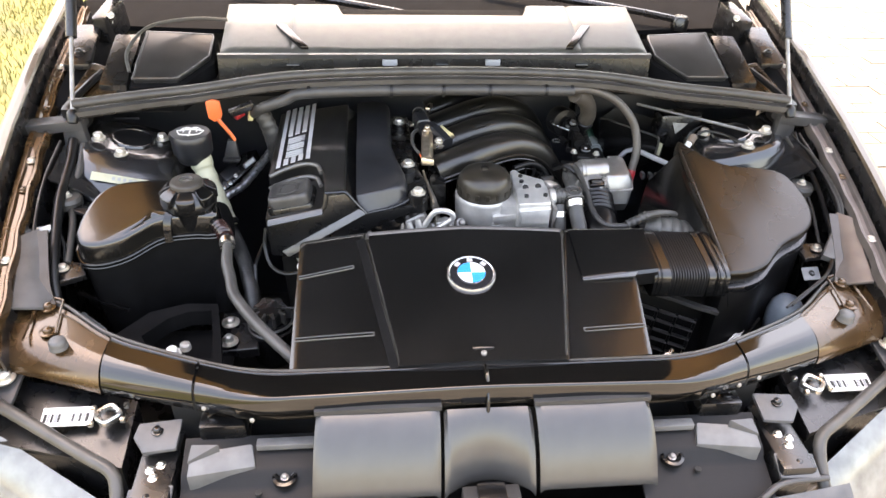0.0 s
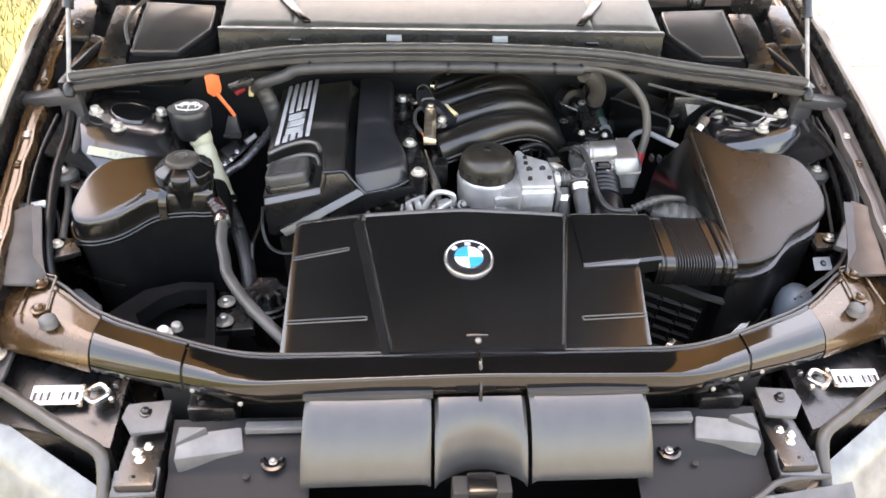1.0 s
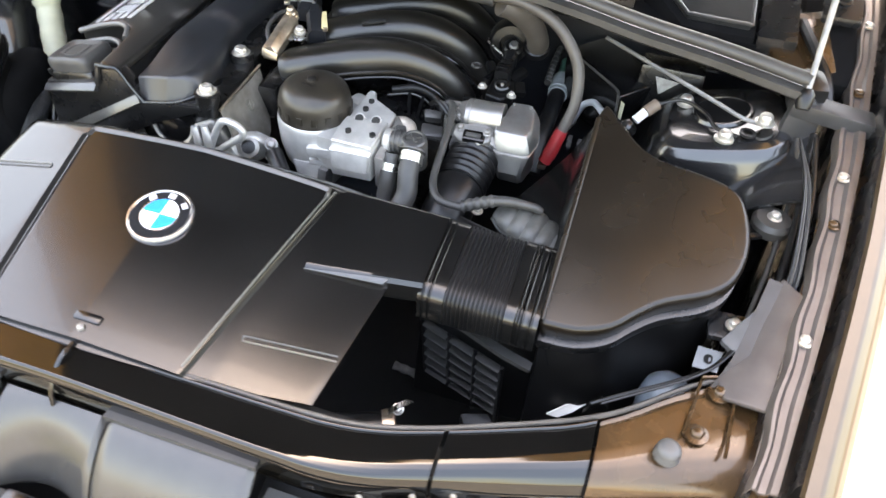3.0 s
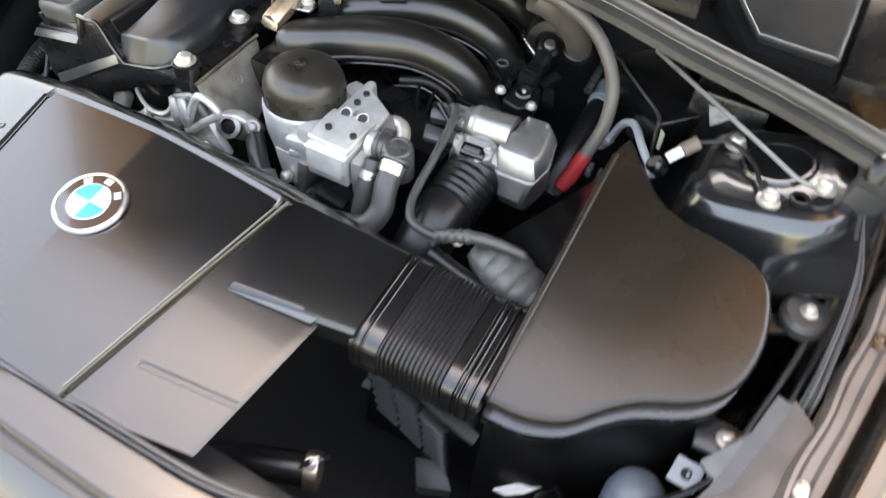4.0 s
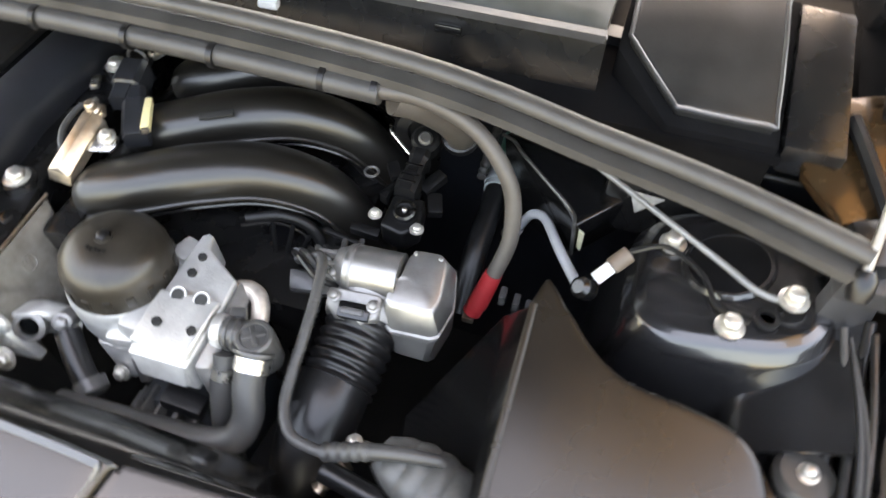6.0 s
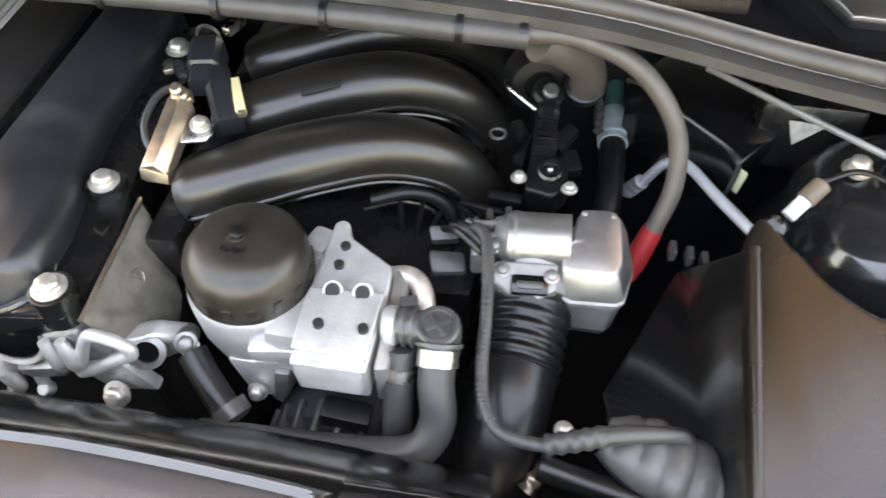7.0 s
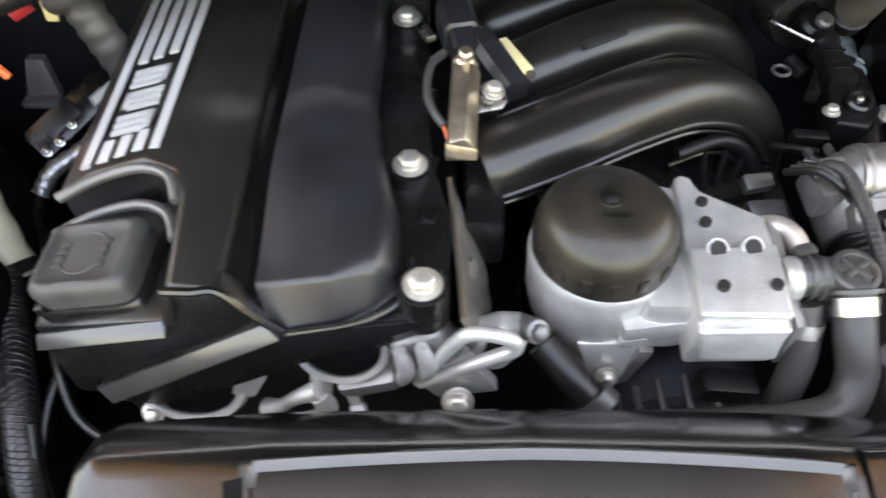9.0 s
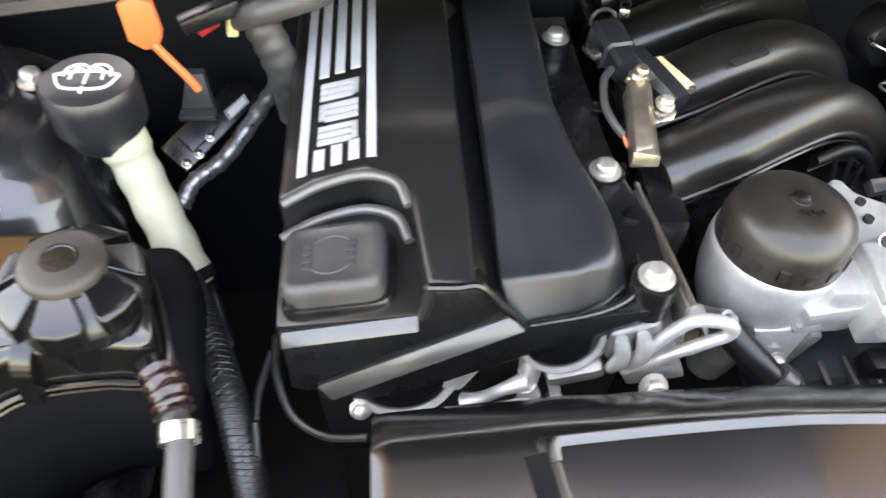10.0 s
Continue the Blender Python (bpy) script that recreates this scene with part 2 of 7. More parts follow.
def tube(pts, r, n=10, steps=6, radius=None):
    """A round hose along the points; radius(k), k from 0 to 1, may swell it."""
    line = smooth_path(pts, steps)
    rings = []
    m = len(line) - 1
    for i, (p, s, u) in enumerate(frames_along(line)):
        rr = r * (radius(i / m) if radius else 1)
        rings.append([p + (s * math.cos(a) + u * math.sin(a)) * rr for a in (2 * math.pi * k / n for k in range(n))])
    return skin(rings)


def extrude_along(pts, profile, up=(0, 0, 1), steps=6):
    """A profile of (side, up) pairs carried along the points; side is to the right of the way."""
    line = smooth_path(pts, steps)
    return skin([[p + s * a + u * b for a, b in profile] for p, s, u in frames_along(line, up)])


def slab(outline, depth, r=0.003, seg=2):
    """A plate: its outer face has the given outline, its thickness is the vector depth."""
    bm = bmesh.new()
    f = bm.faces.new([bm.verts.new(p) for p in outline])
    g = bmesh.ops.extrude_face_region(bm, geom=[f])
    bmesh.ops.translate(bm, verts=[v for v in g["geom"] if isinstance(v, bmesh.types.BMVert)], vec=Vector(depth))
    bmesh.ops.recalc_face_normals(bm, faces=bm.faces)
    return soften(bm, r, seg, 40)


def lathe(profile, at, axis=(0, 0, 1), n=32, lobes=0, depth=0.0):
    """Turns (radius, height) pairs round an axis; lobes flutes the rim."""
    q = Vector((0, 0, 1)).rotation_difference(Vector(axis).normalized())
    rings = []
    for r, h in profile:
        ring = []
        for k in range(n):
            a = 2 * math.pi * k / n
            rr = r * (1 + depth * math.cos(lobes * a)) if lobes else r
            ring.append(Vector(at) + q @ Vector((rr * math.cos(a), rr * math.sin(a), h)))
        rings.append(ring)
    return skin(rings)


def sheet(fn, nu, nv, thick, down=(0, 0, -1)):
    """A curved panel fn(u, v), 0 to 1 each way, with a thickness."""
    bm = bmesh.new()
    d = Vector(down) * thick
    top = [[bm.verts.new(fn(i / nu, j / nv)) for j in range(nv + 1)] for i in range(nu + 1)]
    bot = [[bm.verts.new(v.co + d) for v in row] for row in top]
    for i in range(nu):
        for j in range(nv):
            bm.faces.new((top[i][j], top[i + 1][j], top[i + 1][j + 1], top[i][j + 1]))
            bm.faces.new((bot[i][j], bot[i][j + 1], bot[i + 1][j + 1], bot[i + 1][j]))
    rim = [(i, 0) for i in range(nu)] + [(nu, j) for j in range(nv)] + [(i, nv) for i in range(nu, 0, -1)] + [(0, j) for j in range(nv, 0, -1)]
    for (a, b), (c, e) in zip(rim, rim[1:] + rim[:1]):
        bm.faces.new((top[a][b], bot[a][b], bot[c][e], top[c][e]))
    return bm


def lerp(x, xs, ys):
    return float(np.interp(x, xs, ys))


def edge_drop(u, v, e=0.06, d=0.006):
    """How far a pressed panel rolls down towards its rim."""
    k = min(u, 1 - u, v, 1 - v) / e
    return d * (1 - min(1, k)) ** 2


def bolt(name, at, r, parent=None, axis=(0, 0, 1), material=None, label="", flange=1.45, tall=1.0, hexed=6):
    """A flanged screw head with a recessed tip; a part when it has a parent."""
    prof = [(r * flange, 0), (r * flange, r * 0.25), (r * 1.02, r * 0.4)]
    base = lathe(prof, at, axis, 20)
    q = Vector(axis).normalized()
    head = lathe([(r, 0), (r, r * 0.55 * tall), (r * 0.93, r * 0.80 * tall), (r * 0.75, r * 0.98 * tall), (r * 0.45, r * 1.08 * tall), (r * 0.1, r * 1.1 * tall)], Vector(at) + q * r * 0.35, axis, 24, hexed if hexed < 9 else 0, 0.05)
    bm = join(base, head)
    if parent:
        return part(name, bm, material or BOLT, parent, label)
    return solo(name, bm, material or BOLT, label or "bright zinc-plated hexagon bolt on black metal", "bolt", "bolts in the engine bay")


# ---- ground ----
solo("ground", sheet(lambda u, v: Vector((-400 + 800 * u, -400 + 800 * v, 0.0)), 8, 8, 0.5), GROUND,
     "pale sandy ground round the parked car", "ground", kind="structure")


def lawn():
    bm = sheet(lambda u, v: Vector((-9 + 7.6 * u, -4 + 14 * v, 0.02 + 0.02 * noise.noise(Vector((u * 20, v * 30, 0))))), 40, 60, 0.03)
    solo("lawn", bm, SOIL, "rough sunlit lawn soil beside the car", "lawn", kind="structure")
    rng = random.Random(5)
    verts, faces = [], []
    for _ in range(26000):
        x, y = rng.uniform(-4.6, -1.45), rng.uniform(1.6, 6.6)
        h, a, w = rng.uniform(0.02, 0.06), rng.uniform(0, 6.28), rng.uniform(0.002, 0.005)
        dx, dy = math.cos(a) * w, math.sin(a) * w
        lx, ly = rng.uniform(-0.03, 0.03), rng.uniform(-0.03, 0.03)
        k = len(verts)
        verts += [(x - dx, y - dy, 0.015), (x + dx, y + dy, 0.015), (x + lx, y + ly, 0.02 + h)]
        faces.append((k, k + 1, k + 2))
    me = bpy.data.meshes.new("grass")
    me.from_pydata(verts, [], faces)
    me.materials.append(GRASS)
    tagged(new("grass", me), "short yellow-green sunlit grass blades", "grass", kind="stuff")


lawn()

# ---- car body round the bay (mirrored left and right) ----
car = thing("car_body", (0, 0.3, 0.0), "bronze-grey car body with the bonnet raised on its struts", "car")
YS = (-0.05, 0.15, 0.25, 0.40, 0.60, 0.85)
XI = (0.645, 0.676, 0.690, 0.706, 0.730, 0.742)      # inner edge of the flange
XO = (0.668, 0.704, 0.720, 0.738, 0.752, 0.757)      # outer edge of the flange


def rail_z(y):
    return 0.76 + 0.24 * y


for sgn in (-1, 1):
    def flange(u, v, s=sgn):
        y = -0.02 + 0.87 * u
        x = lerp(y, YS, XI) * (1 - v) + lerp(y, YS, XO) * v
        wav = 0.002 * math.sin(y * 70) * (1 - v)
        return Vector((s * (x + wav), y, rail_z(y) - (0.004 if 0.3 < v < 0.7 else 0) - 0.012 * (v < 0.05)))
    # Right flange gets the sky-greyed colour, left the plain inner paint.
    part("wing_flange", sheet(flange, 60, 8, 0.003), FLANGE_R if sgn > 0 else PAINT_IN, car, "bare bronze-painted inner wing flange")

    def inner(u, v, s=sgn):
        y = -0.02 + 0.87 * u
        z = lerp(v, (0, 0.12, 0.3, 1), (rail_z(y) - 0.012, rail_z(y) - 0.07, 0.62, 0.30))
        x = lerp(y, YS, XI) + lerp(v, (0, 0.12, 0.3, 1), (0, -0.005, 0.0, 0.0))
        return Vector((s * x, y, z))
    part("inner_wing", sheet(inner, 20, 12, 0.004, (sgn, 0, 0)), BODY_BLK, car, "black inner wing wall")

    def gutter(u, v, s=sgn):
        y = -0.02 + 0.90 * u
        x = lerp(y, YS, XO)
        pts = ((0.0, 0.0), (0.002, -0.014), (0.006, -0.014), (0.008, 0.024), (0.010, 0.030))
        k = v * (len(pts) - 1)
        a = lerp(k, range(len(pts)), [p[0] for p in pts])
        b = lerp(k, range(len(pts)), [p[1] for p in pts])
        return Vector((s * (x + a), y, rail_z(y) + b))
    part("gutter", sheet(gutter, 40, 12, 0.002), BODY_BLK, car, "dark shut-line gutter")

    def fender(u, v, s=sgn):
        y = -0.10 + 1.05 * u
        x = lerp(y, YS, XO) + 0.010
        pts = ((0.0, 0.030), (0.003, 0.035), (0.016, 0.034), (0.028, 0.026), (0.038, 0.008), (0.046, -0.03), (0.075, -0.25), (0.065, -0.50))
        k = v * (len(pts) - 1)
        a = lerp(k, range(len(pts)), [p[0] for p in pts])
        b = lerp(k, range(len(pts)), [p[1] for p in pts])
        return Vector((s * (x + a), y, rail_z(y) + b))
    part("fender", sheet(fender, 40, 28, 0.002), PAINT, car, "bronze-grey metallic front wing")
    for k, y in enumerate((0.14, 0.29, 0.36, 0.50, 0.63)):
        x = sgn * (lerp(y, YS, XI) * 0.5 + lerp(y, YS, XO) * 0.5)
        bolt("wing_bolt", (x, y, rail_z(y) - 0.004), 0.006, car, material=PAINT_IN if k % 2 else BOLT, label="wing mounting screw", tall=0.6)
    # corner where the flange meets the bulkhead
    part("corner_bracket", box((sgn * 0.70, 0.452, 0.868), (0.10, 0.035, 0.02), 0.004, (0, sgn * 6, 0)), GREYPL, car, "grey wing corner bracket")
    part("corner_web", slab([(sgn * 0.655, 0.44, 0.905), (sgn * 0.69, 0.445, 0.87), (sgn * 0.69, 0.43, 0.80), (sgn * 0.645, 0.43, 0.82)], (0, 0.02, 0), 0.004), GREYPL, car)

# bulkhead, floor and front closing panels
part("bulkhead", sheet(lambda u, v: Vector((-0.72 + 1.44 * u, 0.640 + 0.05 * (1 - (2 * u - 1) ** 2), 0.90 - 0.60 * v)), 24, 8, 0.02, (0, 1, 0)), PLASTIC_MATTE, car, "matt black bulkhead")
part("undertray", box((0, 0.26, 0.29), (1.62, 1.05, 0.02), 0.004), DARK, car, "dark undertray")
part("radiator", box((0, -0.06, 0.50), (0.84, 0.035, 0.40), 0.004), HONEY, car, "dark radiator core")
for i in range(2):
    s = -1 if i == 0 else 1
    part("chassis_leg", box((s * 0.52, 0.22, 0.44), (0.09, 0.72, 0.12), 0.012), BODY_BLK, car)

for x0, x1, z in ((-0.663, -0.542, 0.828), (-0.653, -0.606, 0.812), (0.602, 0.688, 0.828), (0.50, 0.575, 0.815)):
    part("bulkhead_seam", tube([(x0, 0.600, z), ((x0 + x1) / 2, 0.598, z + 0.001), (x1, 0.600, z)], 0.0025, 6), GREYPL, car, "pale bulkhead seam")
# cowl tray between bulkhead and windscreen
part("cowl_tray", sheet(lambda u, v: Vector((-0.74 + 1.48 * u, 0.56 + 0.45 * v, 0.885 + 0.02 * v)), 8, 6, 0.01), MATTE, car, "black cowl tray")
for s in (-1, 1):
    part("cowl_end", box((s * 0.695, 0.62, 0.890), (0.07, 0.22, 0.03), 0.008, (14, 0, 0)), MATTE, car, "black cowl end")
    part("hinge_mount", slab([(s * 0.675, 0.60, 0.925), (s * 0.725, 0.60, 0.925), (s * 0.728, 0.72, 0.965), (s * 0.68, 0.72, 0.965)], (0, 0, -0.012), 0.004), BODY_BLK, car)
    bolt("hinge_bolt", (s * 0.70, 0.63, 0.936), 0.007, car, (0, -0.3, 1), BODY_BLK, "dark hinge bolt")
    part("drain_hose", tube([(s * 0.655, 0.60, 0.91), (s * 0.672, 0.55, 0.90), (s * 0.69, 0.50, 0.885), (s * 0.70, 0.47, 0.86)], 0.007, 8), RUBBER_BLK, car, "thin black drain hose")
    part("corner_panel", slab([(s * 0.618, 0.625, 0.903), (s * 0.685, 0.640, 0.915), (s * 0.705, 0.53, 0.885), (s * 0.655, 0.50, 0.880), (s * 0.622, 0.545, 0.885)], (0, 0, -0.01), 0.004), PAINT_IN, car, "bronze-painted cowl corner")
    part("hinge_block", box((s * 0.672, 0.76, 0.955), (0.030, 0.10, 0.07), 0.008, (10, 0, s * 8)), BODY_BLK, car, "black bonnet hinge block")
    for k in range(3):
        bolt("hinge_nut", (s * (0.655 + 0.012 * k), 0.715 + 0.02 * k, 0.985 - 0.02 * (k == 1)), 0.005, car, (0, -1, 0.6), label="small bright hinge nut")
    part("rail_end_block", box((s * 0.668, 0.470, 0.878), (0.034, 0.045, 0.052), 0.012, (10, 0, s * 15)), RUBBER_BLK, car, "black rubber end block")

# bonnet, standing open
HINGE_Y, HINGE_Z, OPEN = 0.86, 0.99, radians(47)


def bonnet_at(x, d, h=0.0):
    return Vector((x, HINGE_Y - d * math.cos(OPEN) + h * math.sin(OPEN), HINGE_Z + d * math.sin(OPEN) + h * math.cos(OPEN)))


bonnet = thing("bonnet", (0, HINGE_Y, HINGE_Z), "raised bronze-grey bonnet with a dark insulation pad beneath", "bonnet")
part("skin", sheet(lambda u, v: bonnet_at((-0.90 + 1.80 * u) * (1 - 0.12 * v ** 3), 0.125 + 0.955 * v, 0.02 * math.sin(math.pi * u) - 0.05 * abs(2 * u - 1) ** 14), 20, 14, 0.004), PAINT, bonnet)
part("inner_panel", sheet(lambda u, v: bonnet_at((-0.89 + 1.78 * u) * (1 - 0.12 * v ** 3), 0.13 + 0.94 * v, -0.012 - 0.05 * abs(2 * u - 1) ** 14), 32, 12, 0.006), BONNET_IN, bonnet, "unseen inner panel in brightened body colour")
part("insulation_pad", sheet(lambda u, v: bonnet_at((-0.665 + 1.33 * u) * (1 - 0.14 * v ** 3), 0.16 + 0.895 * v - 0.07 * v * abs(2 * u - 1) ** 3, -0.030 + 0.004 * math.cos(u * 12)), 28, 14, 0.012), PAD, bonnet, "dark felt insulation pad")
for s in (-1, 1):
    part("hinge_arm", tube([(s * 0.69, 0.86, 0.93), bonnet_at(s * 0.66, 0.10, -0.01), bonnet_at(s * 0.66, 0.30, -0.01)], 0.012, 8), BODY_BLK, bonnet)

# Unseen plates added to give the cowl side lids a dark reflection.
for s in (-1, 1):
    part("reflection_plate", slab([bonnet_at(s * x, d, -0.03) for x, d in ((0.48, 0.14), (0.76, 0.14), (0.77, 0.27), (0.70, 0.34), (0.52, 0.30))], bonnet_at(0, 0, -0.008) - bonnet_at(0, 0, 0), 0.002), BODY_BLK, bonnet, "unseen black plate added to darken the side-lid reflections")

# gas struts
for s in (-1, 1):
    g = thing("gas_strut", (s * 0.66, 0.425, 0.895), "black gas strut with a bright steel rod holding the bonnet", "gas strut", "bonnet struts")
    a, b = Vector((s * 0.658, 0.425, 0.895)), Vector((s * 0.66, 0.70, 1.27))
    m = a + (b - a) * 0.30
    part("rod", tube([a, m], 0.0038, 12), ALU_DK, g, "bright steel rod")
    part("cylinder", tube([m, b], 0.0095, 14), PLASTIC, g, "black gas cylinder")
    part("ball_joint", lathe([(0.008, -0.012), (0.010, -0.004), (0.010, 0.006), (0.006, 0.012)], a, (b - a), 14), RUBBER_BLK, g)

part("scuttle", sheet(lambda u, v: Vector((-0.78 + 1.56 * u, 0.80 + 0.20 * v + 0.05 * (2 * u - 1) ** 2, 0.925 + 0.05 * v)), 16, 6, 0.01), MATTE, car, "black scuttle panel")
for s in (-1, 1):
    part("pillar_panel", sheet(lambda u, v, s=s: Vector((s * (0.70 + 0.10 * v), 0.98 + 0.45 * u, 0.98 + 0.30 * u - 0.5 * v)), 8, 6, 0.01), PAINT, car, "bronze-grey windscreen pillar")
part("washer_tube", tube([(-0.60, 0.585, 0.915), (-0.606, 0.62, 0.945), (-0.575, 0.68, 0.972), (-0.50, 0.715, 0.978), (-0.43, 0.73, 0.972)], 0.0035, 8), HOSE, car, "thin grey washer hose")
# windscreen and what lies in front of it
solo("windscreen", sheet(lambda u, v: Vector((-0.68 + 1.36 * u, 0.95 + 0.5 * v + 0.10 * (2 * u - 1) ** 2, 0.965 + 0.32 * v)), 20, 8, 0.005), GLASS,
     "clear curved windscreen glass behind the cowl", "windscreen", kind="structure").visible_shadow = False
solo("dashboard", sheet(lambda u, v: Vector((-0.70 + 1.40 * u, 1.02 + 0.6 * v, 0.93 + 0.04 * v)), 12, 6, 0.05), PLASTIC_MATTE,
     "dark grey dashboard top behind the glass", "dashboard", kind="structure")
for s, x0 in ((-1, -0.25), (1, 0.33)):
    w = thing("wiper", (x0, 0.86, 0.93), "black wiper arm lying before the windscreen", "wiper", "wipers")
    part("arm", tube([(x0 + 0.25, 0.83, 0.945), (x0 + 0.1, 0.86, 0.965), (x0 - 0.2, 0.95, 0.985)], 0.008, 8), PLASTIC, w)
    part("pivot", lathe([(0.02, 0), (0.02, 0.02), (0.014, 0.03)], (x0 + 0.25, 0.83, 0.925), n=18), PLASTIC, w)

# ---- cowl: pollen filter housing and side lids ----
cowl = thing("filter_housing", (0, 0.66, 0.90), "wide black plastic filter housing across the cowl", "filter housing")


def lid_top(u, v):
    x = -0.432 + 0.864 * u
    c = min(1.0, max(0.0, (0.205 - abs(x)) / 0.012))
    y = 0.615 + (0.20 - 0.042 * c) * v
    z = 0.945 + 0.20 * (y - 0.615) - 0.003 * (0.29 < abs(x) < 0.30) - 0.004 * c * max(0.0, v - 0.9) * 10
    return Vector((x * (1 + 0.015 * v), y, z - edge_drop(u, v, 0.03, 0.006)))


part("lid", sheet(lid_top, 144, 20, 0.02), COWL_LID, cowl, "satin grey-black housing lid")
part("front_face", sheet(lambda u, v: Vector((-0.435 + 0.87 * u, 0.606 - 0.012 * v, 0.938 - 0.07 * v)), 24, 4, 0.006, (0, 1, 0)), PLASTIC, cowl)
part("front_lip", extrude_along([(-0.434, 0.606, 0.940), (0, 0.604, 0.941), (0.434, 0.606, 0.940)], [(-0.004, -0.004), (0.006, -0.004), (0.006, 0.004), (-0.004, 0.004)]), GREYPL, cowl)
for x in (-0.100, 0.107):
    part("clip", box((x, 0.600, 0.928), (0.030, 0.008, 0.012), 0.002, (-10, 0, 0)), GREYLABEL, cowl, "pale spring clip")
    part("clip_foot", box((x, 0.594, 0.914), (0.020, 0.010, 0.008), 0.002), WHITE, cowl, "white clip foot")
for x in (-0.29, 0.004, 0.29):
    part("latch", box((x, 0.598, 0.922), (0.026, 0.008, 0.008), 0.002, (-10, 0, 0)), PLASTIC_SMOOTH, cowl)
for s in (-1, 1):
    part("rib", slab([(s * 0.26, 0.622, 0.953), (s * 0.275, 0.622, 0.953), (s * 0.33, 0.71, 0.970), (s * 0.31, 0.71, 0.970)], (0, 0, -0.006), 0.001), PLASTIC_SMOOTH, cowl, "black slanting rib")
part("centre_recess", box((0, 0.81, 0.955), (0.40, 0.06, 0.02), 0.008), MATTE, cowl)

for s in (-1, 1):
    sl = thing("cowl_side_lid", (s * 0.55, 0.64, 0.88), "black plastic service lid with chamfered corners on the cowl", "lid", "cowl side lids")
    top = [(s * 0.455, 0.695, 0.953), (s * 0.585, 0.70, 0.957), (s * 0.592, 0.572, 0.908), (s * 0.508, 0.572, 0.908), (s * 0.455, 0.63, 0.932)]
    part("top", slab(top, (0, 0, -0.012), 0.004, 3), LID_SIDE, sl)
    ring = [Vector(p) + Vector((0, 0, -0.0015)) for p in top]
    part("rim", tube(sum(([a.lerp(b, 0.08), a.lerp(b, 0.92)] for a, b in zip(ring, ring[1:] + ring[:1])), []) + [ring[0].lerp(ring[1], 0.08)], 0.0024, 8, 3), EDGE, sl, "bright rounded rim")
    low = [(s * 0.448, 0.70, 0.944), (s * 0.60, 0.71, 0.948), (s * 0.60, 0.562, 0.893), (s * 0.503, 0.562, 0.893), (s * 0.446, 0.626, 0.918)]
    part("base", slab(low, (0, 0, -0.05), 0.003), MATTE, sl)
    part("outer_panel", slab([(s * 0.598, 0.70, 0.952), (s * 0.645, 0.69, 0.955), (s * 0.652, 0.555, 0.902), (s * 0.602, 0.56, 0.898)], (0, 0, -0.03), 0.004), PLASTIC, sl)

# ---- bulkhead rail, its seal and the cable tube ----
rail = thing("bulkhead_rail", (0, 0.52, 0.90), "long grey rubber-sealed rail across the bulkhead", "rail")
R_PTS = [(-0.66, 0.44, 0.912), (-0.56, 0.478, 0.912), (-0.46, 0.503, 0.914), (-0.28, 0.528, 0.930), (0, 0.538, 0.934), (0.28, 0.528, 0.930), (0.46, 0.503, 0.914), (0.56, 0.478, 0.912), (0.66, 0.44, 0.912)]
part("seal", extrude_along(R_PTS, [(0.010 * math.cos(a) + 0.0, 0.008 * math.sin(a)) for a in (2 * math.pi * k / 12 for k in range(12))], steps=8), RUBBER, rail, "rounded grey rubber seal")
part("flange", extrude_along([(x, y - 0.012, z - 0.012) for x, y, z in R_PTS], [(-0.008, -0.006), (0.009, -0.006), (0.009, 0.003), (-0.008, 0.003)], steps=8), RUBBER, rail)
part("web", extrude_along([(x, y - 0.001, z - 0.019) for x, y, z in R_PTS], [(-0.004, -0.008), (0.005, -0.008), (0.005, 0.008), (-0.004, 0.008)], steps=8), PLASTIC, rail)
ct = thing("cable_tube", (0, 0.51, 0.88), "grey plastic cable conduit clipped under the rail", "conduit")
part("conduit", tube([(-0.372, 0.545, 0.845), (-0.345, 0.510, 0.872), (-0.300, 0.506, 0.890), (-0.262, 0.508, 0.902), (-0.10, 0.513, 0.905), (0.10, 0.513, 0.905), (0.255, 0.509, 0.904)], 0.0105, 12), HOSE, ct)
for x in (-0.255, -0.10, 0.0, 0.09, 0.20, 0.25):
    part("clip", lathe([(0.0125, -0.003), (0.0125, 0.003)], (x, 0.512, 0.9045), (1, 0, 0), 14), RUBBER_BLK, ct)

